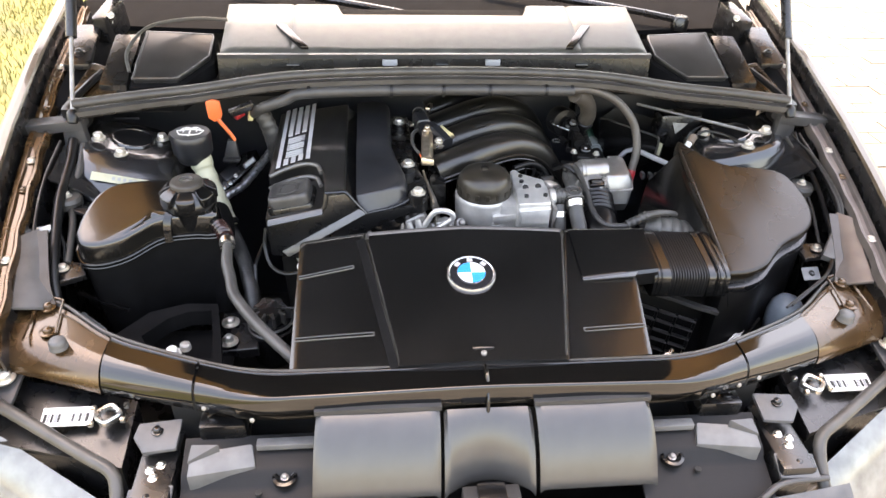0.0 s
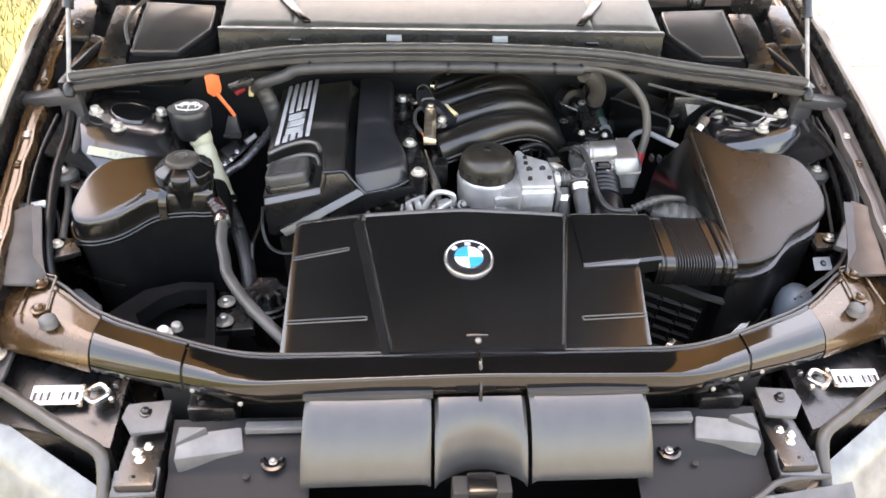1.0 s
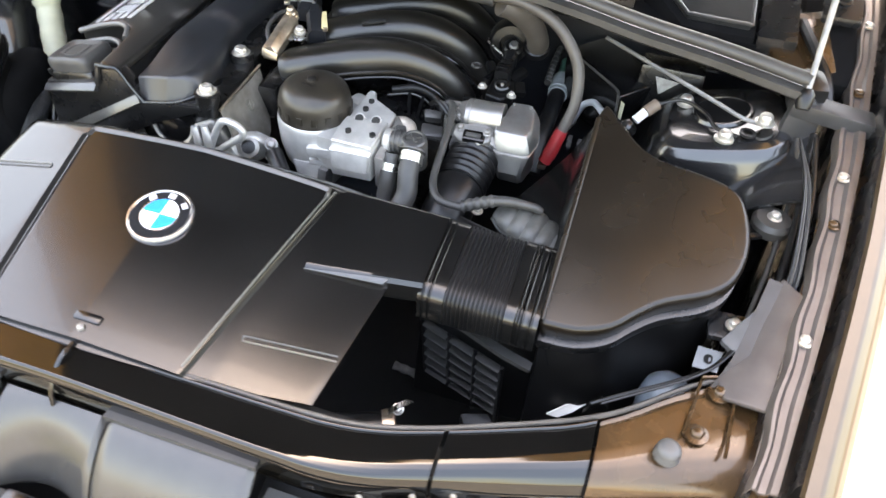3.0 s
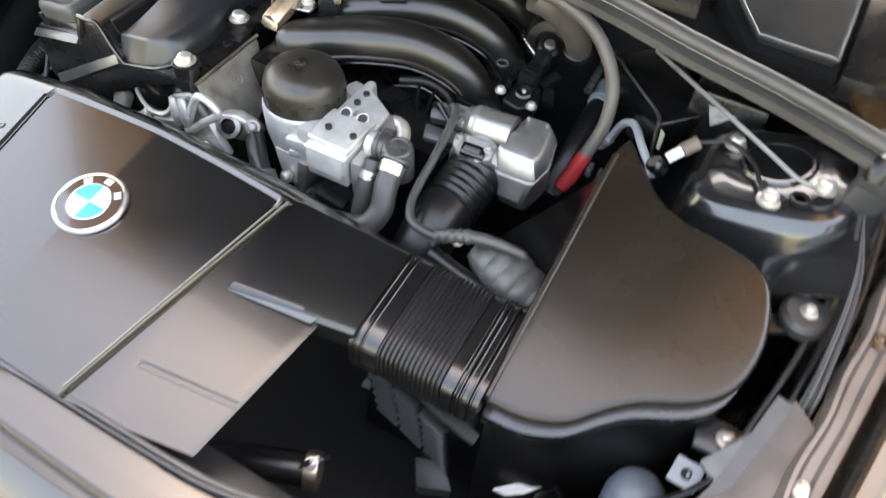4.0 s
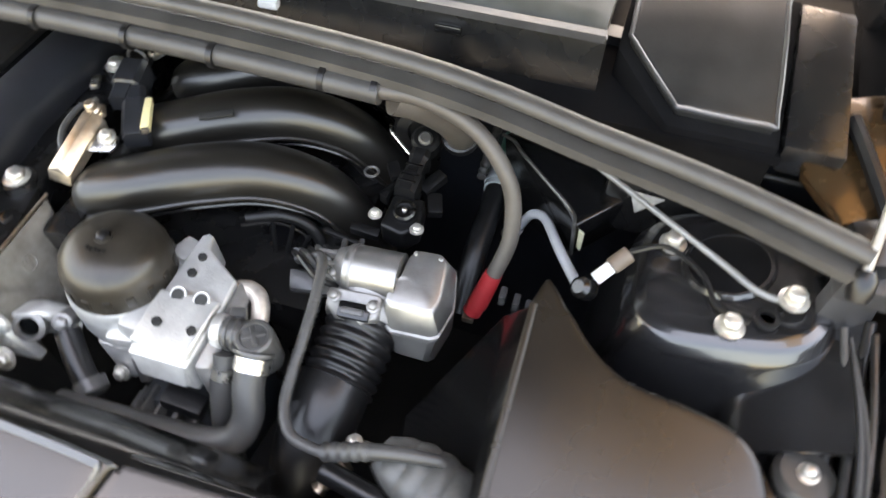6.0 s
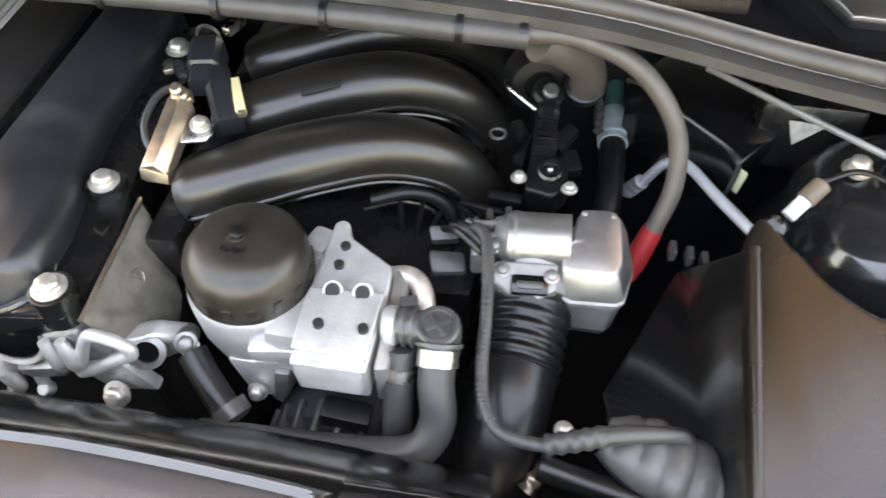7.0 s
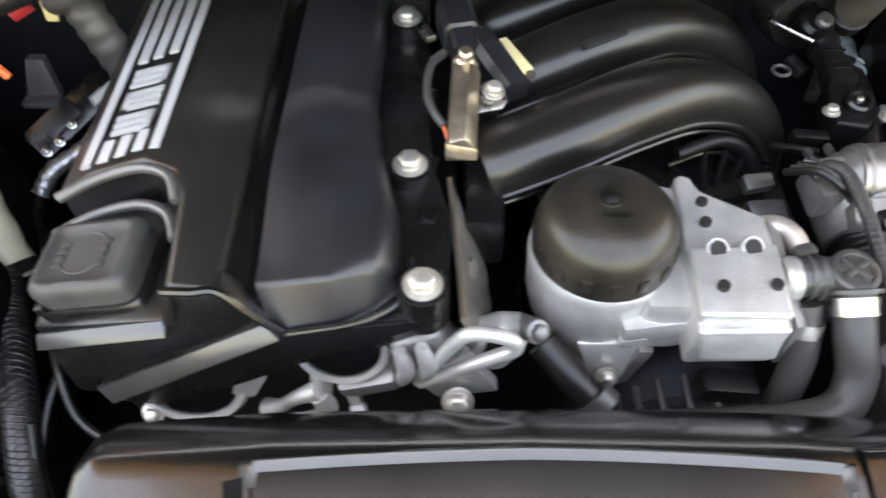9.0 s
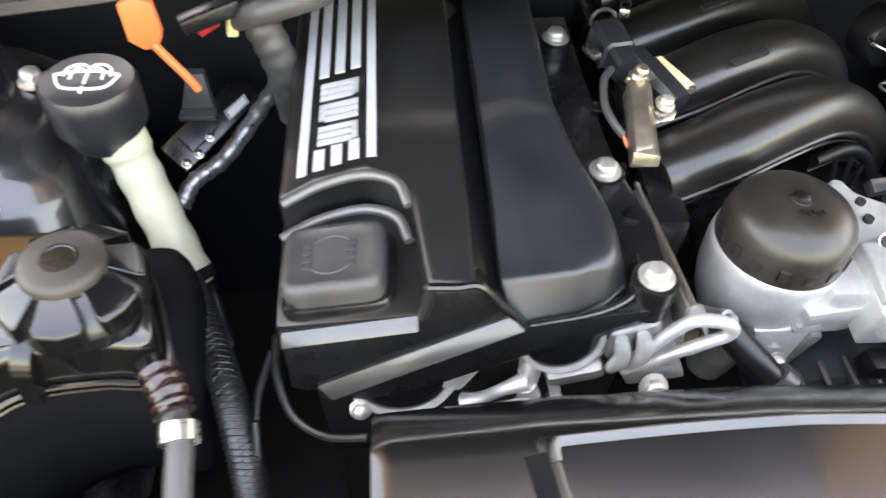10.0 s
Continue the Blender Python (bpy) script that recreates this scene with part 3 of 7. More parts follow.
# ---- strut towers ----
for s in (-1, 1):
    tw = thing("strut_tower", (s * 0.58, 0.45, 0.55), "black painted steel strut tower dome with bright nuts", "strut tower", "strut towers")

    def dome(u, v, s=s):
        a = 2 * math.pi * u
        vs = (0, 0.25, 0.36, 0.44, 0.52, 0.60, 0.76, 1.0)
        f = max(0.0, -math.sin(a)) ** 1.3 * (1.0 if s < 0 else 0.12)
        r = lerp(v, vs, (0.0, 0.052, 0.068, 0.077, 0.084, 0.089, 0.104, 0.114)) * (1 - f) + lerp(v, vs, (0.0, 0.050, 0.064, 0.073, 0.086, 0.104, 0.140, 0.152)) * f
        z = lerp(v, vs, (0.827, 0.827, 0.8255, 0.820, 0.808, 0.790, 0.72, 0.52)) * (1 - f) + lerp(v, vs, (0.827, 0.827, 0.8255, 0.822, 0.814, 0.800, 0.760, 0.52)) * f
        k = (abs(math.cos(a)) ** 3.4 + abs(math.sin(a)) ** 3.4) ** (-1 / 3.4)
        x, y = s * 0.587 + r * k * math.cos(a), 0.472 + r * k * math.sin(a)
        return Vector((x, y, z + 0.26 * s * (x - s * 0.587)))
    part("dome", sheet(dome, 96, 60, 0.003), TOWER, tw)
    # Flat black disc stands in for the shade of the bearing opening.
    part("bearing_hole", lathe([(0.033, -0.002), (0.033, 0.0015), (0.0, 0.0016)], (s * 0.583, 0.477, 0.8265), (-0.26 * s, 0, 1), 36), MATTE, tw, "dark bearing opening")
    part("hole_rim", lathe([(0.0325, 0.0), (0.0335, 0.0035), (0.0365, 0.0035), (0.039, 0.0)], (s * 0.583, 0.477, 0.8265), (-0.26 * s, 0, 1), 40), TOWER, tw, "rolled rim")
    for x, y, z in ((0.629, 0.438, 0.846), (0.586, 0.410, 0.828), (0.536, 0.497, 0.815)):
        bolt("nut", (s * x, y, z), 0.0085, tw, label="bright domed flange nut", tall=1.1)
    part("wing_shoulder", sheet(lambda u, v, s=s: Vector((s * (0.60 + 0.085 * v), 0.33 + 0.20 * u, 0.765 + 0.06 * v ** 0.7 + 0.03 * u)), 12, 12, 0.004), TOWER, tw, "satin black wing shoulder")

# ---- front panel over the radiator ----
front = thing("trim_cover", (0, -0.09, 0.72), "gloss black curved trim panel over the radiator", "trim panel")
PX = (0.0, 0.225, 0.30, 0.38, 0.515, 0.60, 0.675)
PR = (-0.091, -0.088, -0.084, -0.052, 0.010, 0.094, 0.126)     # rear edge
PF = (-0.134, -0.138, -0.136, -0.106, -0.060, -0.026, 0.000)   # front edge
PZ = (0.760, 0.758, 0.755, 0.750, 0.745, 0.743, 0.742)


def eased(a, ys):
    """The panel's edge lines, rounded where they bend."""
    return sum(lerp(abs(a + d), PX, ys) for d in (-0.036, -0.018, 0.0, 0.018, 0.036)) / 5


def front_at(x, v):
    a = abs(x)
    y0, y1, z = eased(a, PR), eased(a, PF), eased(a, PZ)
    w = min(1.0, max(0.0, (a - 0.24) / 0.20))
    k = 0.10 * min(1.0, max(0.0, (a - 0.22) / 0.25))
    side = lerp(v, (0, 0.03, 0.06, 0.09, 0.13, 0.5, 0.64 - k, 0.74 - k, 0.82 - 0.9 * k, 0.89 - 0.7 * k, 0.94 - 0.5 * k, 0.98 - 0.2 * k, 1.0), (-0.008, 0.0, 0.0, -0.002, 0.0, 0.0, -0.0003, -0.0015, -0.0040, -0.0085, -0.0140, -0.0230, -0.034))
    middle = lerp(v, (0, 0.03, 0.06, 0.09, 0.13, 0.5, 0.86, 0.90, 0.93, 0.955, 0.98, 1.0), (-0.008, 0.0, 0.0, -0.002, 0.0, 0.0, -0.0003, -0.0011, -0.0032, -0.0085, -0.0200, -0.034))
    dz = middle + (side - middle) * w
    return Vector((x, y0 + (y1 - y0) * min(1, v * 1.02), z + dz))


for a, b, nm, m, lb in ((-0.376, 0.376, "centre_panel", GLOSS, ""), (0.380, 0.510, "side_panel", GLOSS, ""), (-0.510, -0.380, "side_panel", GLOSS, "")):
    part(nm, sheet(lambda u, v, a=a, b=b: front_at(a + (b - a) * u, v), 60 if nm[0] == "c" else 24, 60, 0.003), m, front, lb)
for s in (-1, 1):
    def end(u, v, s=s):
        x = 0.514 + 0.165 * u
        p = front_at(x, v)
        return Vector((s * p.x, p.y - 0.01 * (1 - u) * 0, p.z - 0.004))
    part("end_plate", sheet(end, 24, 40, 0.003), PAINT_IN, front, "bronze-painted end plate")
    WELL = [(0.604, 0.098), (0.636, 0.104), (0.634, 0.050), (0.630, 0.010), (0.590, 0.022)]
    part("end_rib", tube([(s * x, y, 0.7445) for x, y in WELL[:4]], 0.0019, 8, 3), PAINT_IN, front, "folded edge of the bolt recess")
    part("end_rib", tube([(s * x, y, 0.7445) for x, y in (WELL[0], (0.598, 0.060), WELL[4])], 0.0017, 8, 4), PAINT_IN, front, "folded edge of the bolt recess")
    bolt("end_buffer", (s * 0.578, -0.003, 0.740), 0.0118, front, material=BUFFER, label="round pale grey buffer", tall=0.9, hexed=18, flange=1.08)
    for x, y in ((0.622, 0.084), (0.603, 0.028)):
        bolt("plate_bolt", (s * x, y, 0.742), 0.0068, front, material=PAINT_IN, label="painted plate bolt", tall=0.8, flange=1.7)
    part("rear_bead", tube([front_at(s * x, 0.02) + Vector((0, 0.004, 0)) for x in (0.0, 0.15, 0.25, 0.30, 0.34, 0.40, 0.515, 0.60, 0.66)], 0.0028, 8), RUBBER, front, "thin grey edge bead")
part("centre_pin", tube([(0.006, -0.088, 0.763), (0.006, -0.115, 0.762), (0.006, -0.136, 0.742), (0.006, -0.142, 0.722)], 0.0026, 8), PLASTIC_SMOOTH, front, "slim black release pin")
part("pin_tip", lathe([(0.004, -0.010), (0.0045, 0.0), (0.003, 0.006)], (0.006, -0.143, 0.716), n=12), PLASTIC_SMOOTH, front)
for x in (-0.30, -0.365, 0.32, 0.365, 0.40):
    bolt("rivet", (x, lerp(abs(x), PX, PF) - 0.001, 0.722), 0.0022, front, (0, -1, 0.4), material=ALU_DK, label="small dull rivet", tall=0.5, hexed=12)

# ---- air guide over the grille ----
guide = thing("air_guide", (0, -0.18, 0.60), "three-piece satin grey plastic air guide above the grille", "air guide")


def guide_piece(x0, x1, lift, arch):
    def fn(u, v):
        x = x0 + (x1 - x0) * u
        y = -0.138 - 0.072 * v
        z = 0.733 + lift - 0.020 * v - 0.062 * v ** 2.2
        cut = arch * max(0.0, 1 - ((u - 0.5) / 0.5) ** 2)
        return Vector((x * (1 + 0.03 * v), y + cut * 0.025 * v, z - edge_drop(u, 0.5, 0.05, 0.006)))
    return sheet(fn, 24, 16, 0.006)


part("side_shell", guide_piece(-0.218, -0.058, 0.0, 0), GUIDE, guide)
part("middle_shell", guide_piece(-0.053, 0.064, -0.006, 1.0), GUIDE, guide)
part("side_shell", guide_piece(0.069, 0.223, 0.0, 0), GUIDE, guide)
for a, b in ((-0.220, -0.056), (0.067, 0.225)):
    part("top_lip", extrude_along([(a, -0.137, 0.733), ((a + b) / 2, -0.138, 0.735), (b, -0.137, 0.733)], [(-0.006, -0.002), (0.006, -0.002), (0.006, 0.005), (-0.006, 0.004)]), GUIDE, guide)
part("lock_post", box((0.004, -0.222, 0.60), (0.038, 0.03, 0.13), 0.004), PLASTIC_SMOOTH, guide, "black lock post in the cut-out")
# Dark block paints the shaded cut-out round the lock post.
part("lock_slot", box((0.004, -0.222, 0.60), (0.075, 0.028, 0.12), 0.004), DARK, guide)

# ---- panels beside the air guide, latches and headlamps ----
for s in (-1, 1):
    pn = thing("front_undercover", (s * 0.30, -0.15, 0.60), "black plastic panel beside the air guide", "panel", "front panels")
    part("plate", sheet(lambda u, v, s=s: Vector((s * (0.215 + 0.18 * u), -0.118 - 0.115 * v, 0.672 - 0.045 * v - 0.008 * (v > 0.45))), 14, 14, 0.006), UNDER, pn)
    part("bump_stop", slab([(s * 0.305, -0.135, 0.676), (s * 0.382, -0.150, 0.680), (s * 0.384, -0.178, 0.667), (s * 0.300, -0.160, 0.660)], (0, 0, -0.03), 0.003), STOP_LT, pn, "grey angled block")
    part("wedge", slab([(s * 0.345, -0.146, 0.690), (s * 0.382, -0.140, 0.685), (s * 0.384, -0.163, 0.678)], (0, 0, -0.02), 0.002), STOP, pn)
    part("ledge", box((s * 0.262, -0.136, 0.674), (0.075, 0.014, 0.010), 0.002), STOP_LT, pn, "pale ledge strip")
    part("rear_box", box((s * 0.345, -0.098, 0.672), (0.062, 0.045, 0.045), 0.005), PLASTIC, pn)
    part("screw_boss", lathe([(0.016, 0), (0.016, 0.006), (0.012, 0.007), (0.006, 0.003)], (s * 0.262, -0.172, 0.646), n=24), PLASTIC_SMOOTH, pn)
    bolt("screw", (s * 0.262, -0.172, 0.650), 0.004, pn, material=ALU_DK, label="dull screw")
    bolt("clip", (s * 0.357, -0.105, 0.694), 0.006, pn, material=PLASTIC_SMOOTH, label="black push clip", tall=0.3)
    part("hole", lathe([(0.0045, 0), (0.0045, 0.003)], (s * 0.295, -0.188, 0.640), n=14), DARK, pn)

    lt = thing("bonnet_latch", (s * 0.43, -0.13, 0.63), "grey steel bonnet latch with two plates and a bright bolt", "latch", "bonnet latches")
    part("upper_plate", slab([(s * 0.400, -0.098, 0.690), (s * 0.455, -0.104, 0.690), (s * 0.460, -0.122, 0.684), (s * 0.445, -0.142, 0.676), (s * 0.403, -0.138, 0.677)], (0, 0, -0.006), 0.002), STOP, lt, "grey upper plate")
    part("lower_plate", slab([(s * 0.400, -0.182, 0.660), (s * 0.455, -0.186, 0.660), (s * 0.457, -0.215, 0.645), (s * 0.402, -0.212, 0.645)], (0, 0, -0.006), 0.002), STOP, lt, "grey lower plate")
    bolt("plate_bolt", (s * 0.430, -0.115, 0.685), 0.0055, lt, material=PLASTIC_SMOOTH, label="dark plate bolt")
    bolt("plate_bolt", (s * 0.430, -0.198, 0.653), 0.0055, lt, material=PLASTIC_SMOOTH, label="dark plate bolt")
    part("body", box((s * 0.427, -0.150, 0.63), (0.05, 0.12, 0.06), 0.006), PLASTIC, lt)
    for dx, dy in ((-0.006, -0.150), (0.006, -0.158), (0.0, -0.170)):
        bolt("catch_bolt", (s * (0.428 + dx), dy, 0.659), 0.0045, lt, material=STEEL, label="bright catch bolt")
    part("catch", box((s * 0.429, -0.160, 0.655), (0.020, 0.034, 0.008), 0.002), STEEL, lt, "steel catch")

    hl = thing("headlamp", (s * 0.56, -0.13, 0.50), "headlamp unit with clear lens, black housing and grey seal bar", "headlamp", "headlamps")
    part("housing", sheet(lambda u, v, s=s: Vector((s * (0.475 + 0.20 * u), -0.045 - 0.10 * v + 0.06 * u, 0.672 - 0.02 * v)), 10, 10, 0.10), PLASTIC, hl, "black lamp housing")

    def lens(u, v, s=s):
        a = Vector((0.478 + 0.255 * u, -0.183 + 0.148 * u, 0.612 + 0.066 * u))
        a += Vector((0.045, -0.078, 0.0)) * v + Vector((0, 0, -0.035 * v - 0.13 * v * v))
        return Vector((s * a.x, a.y, a.z))
    part("lens", sheet(lens, 16, 12, 0.006), GLASSY, hl, "clear lens, bright in the daylight")
    part("seal_bar", tube([(s * 0.665, -0.050, 0.690), (s * 0.60, -0.090, 0.684), (s * 0.52, -0.138, 0.672), (s * 0.482, -0.160, 0.664), (s * 0.472, -0.182, 0.648), (s * 0.470, -0.215, 0.62)], 0.0085, 10), RUBBER, hl, "grey rubber seal bar")
    x0 = 0.560 if s < 0 else 0.567
    part("label", slab([(s * (x0 - 0.034), -0.060, 0.681), (s * (x0 + 0.034), -0.060, 0.681), (s * (x0 + 0.033), -0.088, 0.675), (s * (x0 - 0.035), -0.088, 0.675)], (0, 0, -0.002), 0.0004), WHITE, hl, "white type label with grey bars")
    for k in range(13):
        if k in (6,):
            continue
        part("label_bar", box((s * x0 - 0.028 + k * 0.0046, -0.077, 0.6782), (0.0024 if k % 3 else 0.0034, 0.012, 0.0012), 0, (14, 0, 0)), GREYLABEL if k % 2 else INK, hl)
    part("adjuster_ring", lathe([(0.017, 0), (0.017, 0.007), (0.015, 0.009), (0.011, 0.008), (0.011, 0.002)], (s * 0.502, -0.082, 0.682), n=26, lobes=4, depth=0.08), STEEL, hl, "bright adjuster ring")
    part("adjuster_core", lathe([(0.0105, 0), (0.0105, 0.003), (0.007, 0.004)], (s * 0.502, -0.082, 0.684), n=20), PLASTIC, hl)
    for dx, dy in ((-0.022, 0.012), (0.020, 0.016), (-0.018, -0.016), (0.022, -0.010)):
        part("adjuster_lug", box((s * 0.502 + dx, -0.082 + dy, 0.686), (0.007, 0.007, 0.008), 0.002), STEEL, hl)
    bolt("lamp_bolt", (s * 0.655, -0.02, 0.70), 0.010, hl, label="bright lamp bolt")
    part("lamp_bracket", slab([(s * 0.635, 0.0, 0.70), (s * 0.68, 0.01, 0.70), (s * 0.675, -0.05, 0.685), (s * 0.638, -0.055, 0.685)], (0, 0, -0.008), 0.003), GREYPL, hl)

# nose of the car below the lamps
part("bumper", sheet(lambda u, v: Vector((-0.80 + 1.60 * u, -0.27 + 0.30 * (2 * u - 1) ** 4 * 1.0 + 0.10 * (2 * u - 1) ** 2 - 0.06 * math.sin(math.pi * v) , 0.60 - 0.42 * v)), 30, 12, 0.01, (0, 1, 0)), PAINT, car, "bronze-grey front bumper")
part("grille_frame", tube([(-0.45, -0.235, 0.625), (-0.2, -0.262, 0.630), (0.2, -0.262, 0.630), (0.34, -0.245, 0.632), (0.40, -0.218, 0.640), (0.47, -0.212, 0.640)], 0.0045, 10), GREYPL, car, "slim grey grille lip")
part("nose_panel", sheet(lambda u, v: Vector((-0.50 + 1.0 * u, -0.218 - 0.04 * (1 - (2 * u - 1) ** 2) - 0.10 * v, 0.634 - 0.05 * v - 0.06 * v * v)), 24, 10, 0.006), STOP, car, "grey nose panel before the lip")

# ---- intake cover ----
cover = thing("intake_cover", (0, 0.06, 0.68), "satin black plastic intake cover with a round emblem", "intake cover")


def cover_z(x, y):
    a = abs(x)
    fall = (0, 0.006, 0.022, 0.025) if x < 0 else (0, 0.006, 0.018, 0.020)
    z = 0.762 + (y + 0.095) * 0.17 - lerp(a, (0, 0.15, 0.26, 0.28), fall)
    return z


def cover_at(u, v):
    x = -0.257 + (0.525 - 0.020 * max(0.0, 0.5 - v) / 0.5) * u
    yf = -0.097 + 0.026 * (abs(x) / 0.25) ** 2
    if v < 0.82:
        k = v / 0.82
        y = yf + (0.175 - 0.004 - yf) * k
        z = cover_z(x, y)
    else:
        k = (v - 0.82) / 0.18
        y = 0.171 + 0.045 * k
        z = cover_z(x, 0.171) - 0.006 * k - 0.030 * k ** 2
    z -= 0.003 * (1 - min(1, u / 0.02)) ** 2 + 0.0012 * (1 - min(1, (1 - u) / 0.006)) ** 2
    return Vector((x, y, z))


part("shell", sheet(cover_at, 96, 48, 0.0015), COVER, cover)


def panel_at(u, v):
    y = -0.092 + 0.262 * v
    xl = -0.112 - 0.048 * v
    xr = 0.1235 + 0.0495 * v
    x = xl + (xr - xl) * u
    k = min(1, min(u, 1 - u) / 0.018, (1 - v) / 0.022)
    return Vector((x, y + 0.006 * (1 - (2 * u - 1) ** 2) * v, cover_z(x, y) + 0.0055 * math.sqrt(max(0, 1 - (1 - k) ** 2)) + 0.0005))


foot = []
for k in range(25):
    p = panel_at(0.0, 0.96 * k / 24)
    a, b = p.x - 0.009, p.x + 0.004
    foot.append([Vector((a, p.y, cover_z(a, p.y) + 0.0006)), Vector((b, p.y, cover_z(b, p.y) + 0.0052)), Vector((b, p.y, cover_z(b, p.y) - 0.003)), Vector((a, p.y, cover_z(a, p.y) - 0.003))])
part("panel_foot", skin(foot), MATTE, cover, "dark sloping foot of the panel")
part("raised_panel", sheet(panel_at, 90, 60, 0.012), COVER, cover, "raised centre panel")
LIP = [(0.0075, -0.001), (-0.001, 0.0055), (-0.0035, 0.006), (-0.006, 0.003), (-0.007, -0.006), (0.0075, -0.006)]


def lip_run(pts, k):
    return extrude_along(pts, [(a * k, b * k) for a, b in LIP], steps=6)


def panel_rim(t):
    """Runs up the left side of the panel, round the rear and down the right side, with rounded corners."""
    a, b, c = 0.035, 0.965, 0.955
    if t < 0.3:
        return panel_at(0.022, 0.03 + (c - 0.05) * t / 0.3)
    if t < 0.35:
        k = (t - 0.3) / 0.05 * math.pi / 2
        return panel_at(a - (a - 0.022) * math.cos(k), (c - 0.02) + 0.042 * math.sin(k))
    if t < 0.65:
        return panel_at(a + (b - a) * (t - 0.35) / 0.3, 0.977)
    if t < 0.70:
        k = (t - 0.65) / 0.05 * math.pi / 2
        return panel_at(b + 0.013 * math.sin(k), (c - 0.02) + 0.042 * math.cos(k))
    return panel_at(0.978, 0.03 + (c - 0.05) * (1.0 - t) / 0.3)


part("side_lip", lip_run([panel_rim(0.30 * k / 6) for k in range(7)], 0.20), COVER, cover, "slim chamfered side lip")
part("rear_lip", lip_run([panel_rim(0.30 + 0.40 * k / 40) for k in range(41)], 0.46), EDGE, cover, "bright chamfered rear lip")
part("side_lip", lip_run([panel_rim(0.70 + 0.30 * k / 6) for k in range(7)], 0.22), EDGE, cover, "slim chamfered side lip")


def crease(x0, y0, x1, y1, w):
    """A narrow raised frame, round at its inner end (x1, y1) and open at the rim."""
    d = Vector((x1 - x0, y1 - y0, 0)).normalized()
    n = Vector((-d.y, d.x, 0)) * w
    line = [Vector((x0, y0, 0)) + n, Vector((x0 * 0.5 + x1 * 0.5, y0 * 0.5 + y1 * 0.5, 0)) + n, Vector((x1, y1, 0)) + n - d * w, Vector((x1, y1, 0)) + n * 0.7, Vector((x1, y1, 0)) + d * w * 0.4]
    line += [Vector((x1, y1, 0)) - n * 0.7, Vector((x1, y1, 0)) - n - d * w, Vector((x0 * 0.5 + x1 * 0.5, y0 * 0.5 + y1 * 0.5, 0)) - n, Vector((x0, y0, 0)) - n]
    return tube([Vector((p.x, p.y, cover_z(p.x, p.y) + 0.0004)) for p in line], 0.0011, 8, 4)


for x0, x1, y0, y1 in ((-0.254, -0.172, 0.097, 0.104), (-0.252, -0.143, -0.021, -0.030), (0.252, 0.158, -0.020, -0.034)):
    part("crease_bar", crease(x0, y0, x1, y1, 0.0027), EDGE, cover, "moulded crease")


def duct_at(u, v):
    x = 0.178 + 0.126 * u
    y = 0.062 + 0.020 * u + (0.130 - 0.02 * u) * v
    z = cover_z(0.17, y) + 0.002 - 0.004 * u - 0.03 * max(0, (v - 0.85) / 0.15) ** 2
    return Vector((x, y, z - 0.004 * (1 - min(1, v / 0.04)) ** 2))


part("side_duct", sheet(duct_at, 24, 30, 0.022), COVER, cover, "flat duct towards the bellows")
# The duct edge's highlight is built in as a pale wedge.
part("duct_crease", slab([duct_at(0.0, 0.0) + Vector((0, -0.001, 0.0045)), duct_at(0.0, 0.0) + Vector((0, -0.0016, 0.0036)), duct_at(0.68, 0.0) + Vector((0, -0.0042, 0.0010)), duct_at(0.72, 0.0) + Vector((0, 0.002, 0.0046))], (0, 0.004, -0.006), 0.0008), EDGE, cover, "pale wedge shaped as the highlight along the duct")
part("screw_recess", box((0.006, -0.068, 0.7715), (0.030, 0.010, 0.006), 0.002, (10, 0, 0)), PLASTIC_SMOOTH, cover)
bolt("cover_screw", (0.006, -0.080, 0.768), 0.004, cover, material=ALU_DK, label="small dull screw")
emb = part("emblem", lathe([(0.0368, 0.0), (0.0368, 0.003), (0.0358, 0.0050), (0.0338, 0.0052), (0.0328, 0.0042)], (0.005, 0.066, cover_z(0.005, 0.066) + 0.0052), (0, -0.17, 1), 48), CHROME, cover, "round chrome-rimmed emblem in blue, white and black")


def on_emblem(r, a, h):
    """A point of the emblem's face, turned round its middle."""
    q = Vector((0, 0, 1)).rotation_difference(Vector((0, -0.17, 1)).normalized())
    return Vector((0.005, 0.066, cover_z(0.005, 0.066) + 0.0052)) + q @ Vector((r * math.cos(a), r * math.sin(a), h))


part("black_ring", lathe([(0.0329, 0.0), (0.0329, 0.0042), (0.021, 0.0044), (0.021, 0.0)], on_emblem(0, 0, 0), (0, -0.17, 1), 40), ENAMEL_K, emb)
for q in range(4):
    a0 = q * math.pi / 2
    pts = [on_emblem(0, 0, 0.0052)] + [on_emblem(0.0212, a0 + k * math.pi / 16, 0.0052) for k in range(9)]
    part("quadrant", slab(pts, on_emblem(0, 0, 0) - on_emblem(0, 0, 0.004), 0), BLUE if q % 2 else ENAMEL_W, emb)
for a in (math.pi * 0.76, math.pi * 0.5, math.pi * 0.24):
    c = [on_emblem(r, a + d / r, 0.0049) for r, d in ((0.0242, -0.0042), (0.0306, -0.0042), (0.0306, 0.0042), (0.0242, 0.0042))]
    part("silver_mark", slab(c, (0, 0, -0.001), 0), SILVER, emb)
part("inner_rim", lathe([(0.0222, 0.0), (0.0222, 0.0052), (0.0210, 0.0054), (0.0210, 0.0)], on_emblem(0, 0, 0), (0, -0.17, 1), 40), CHROME, emb)

# ---- bellows between cover and air box ----
bel = thing("intake_bellows", (0.36, 0.13, 0.72), "black ribbed rubber intake bellows", "bellows")


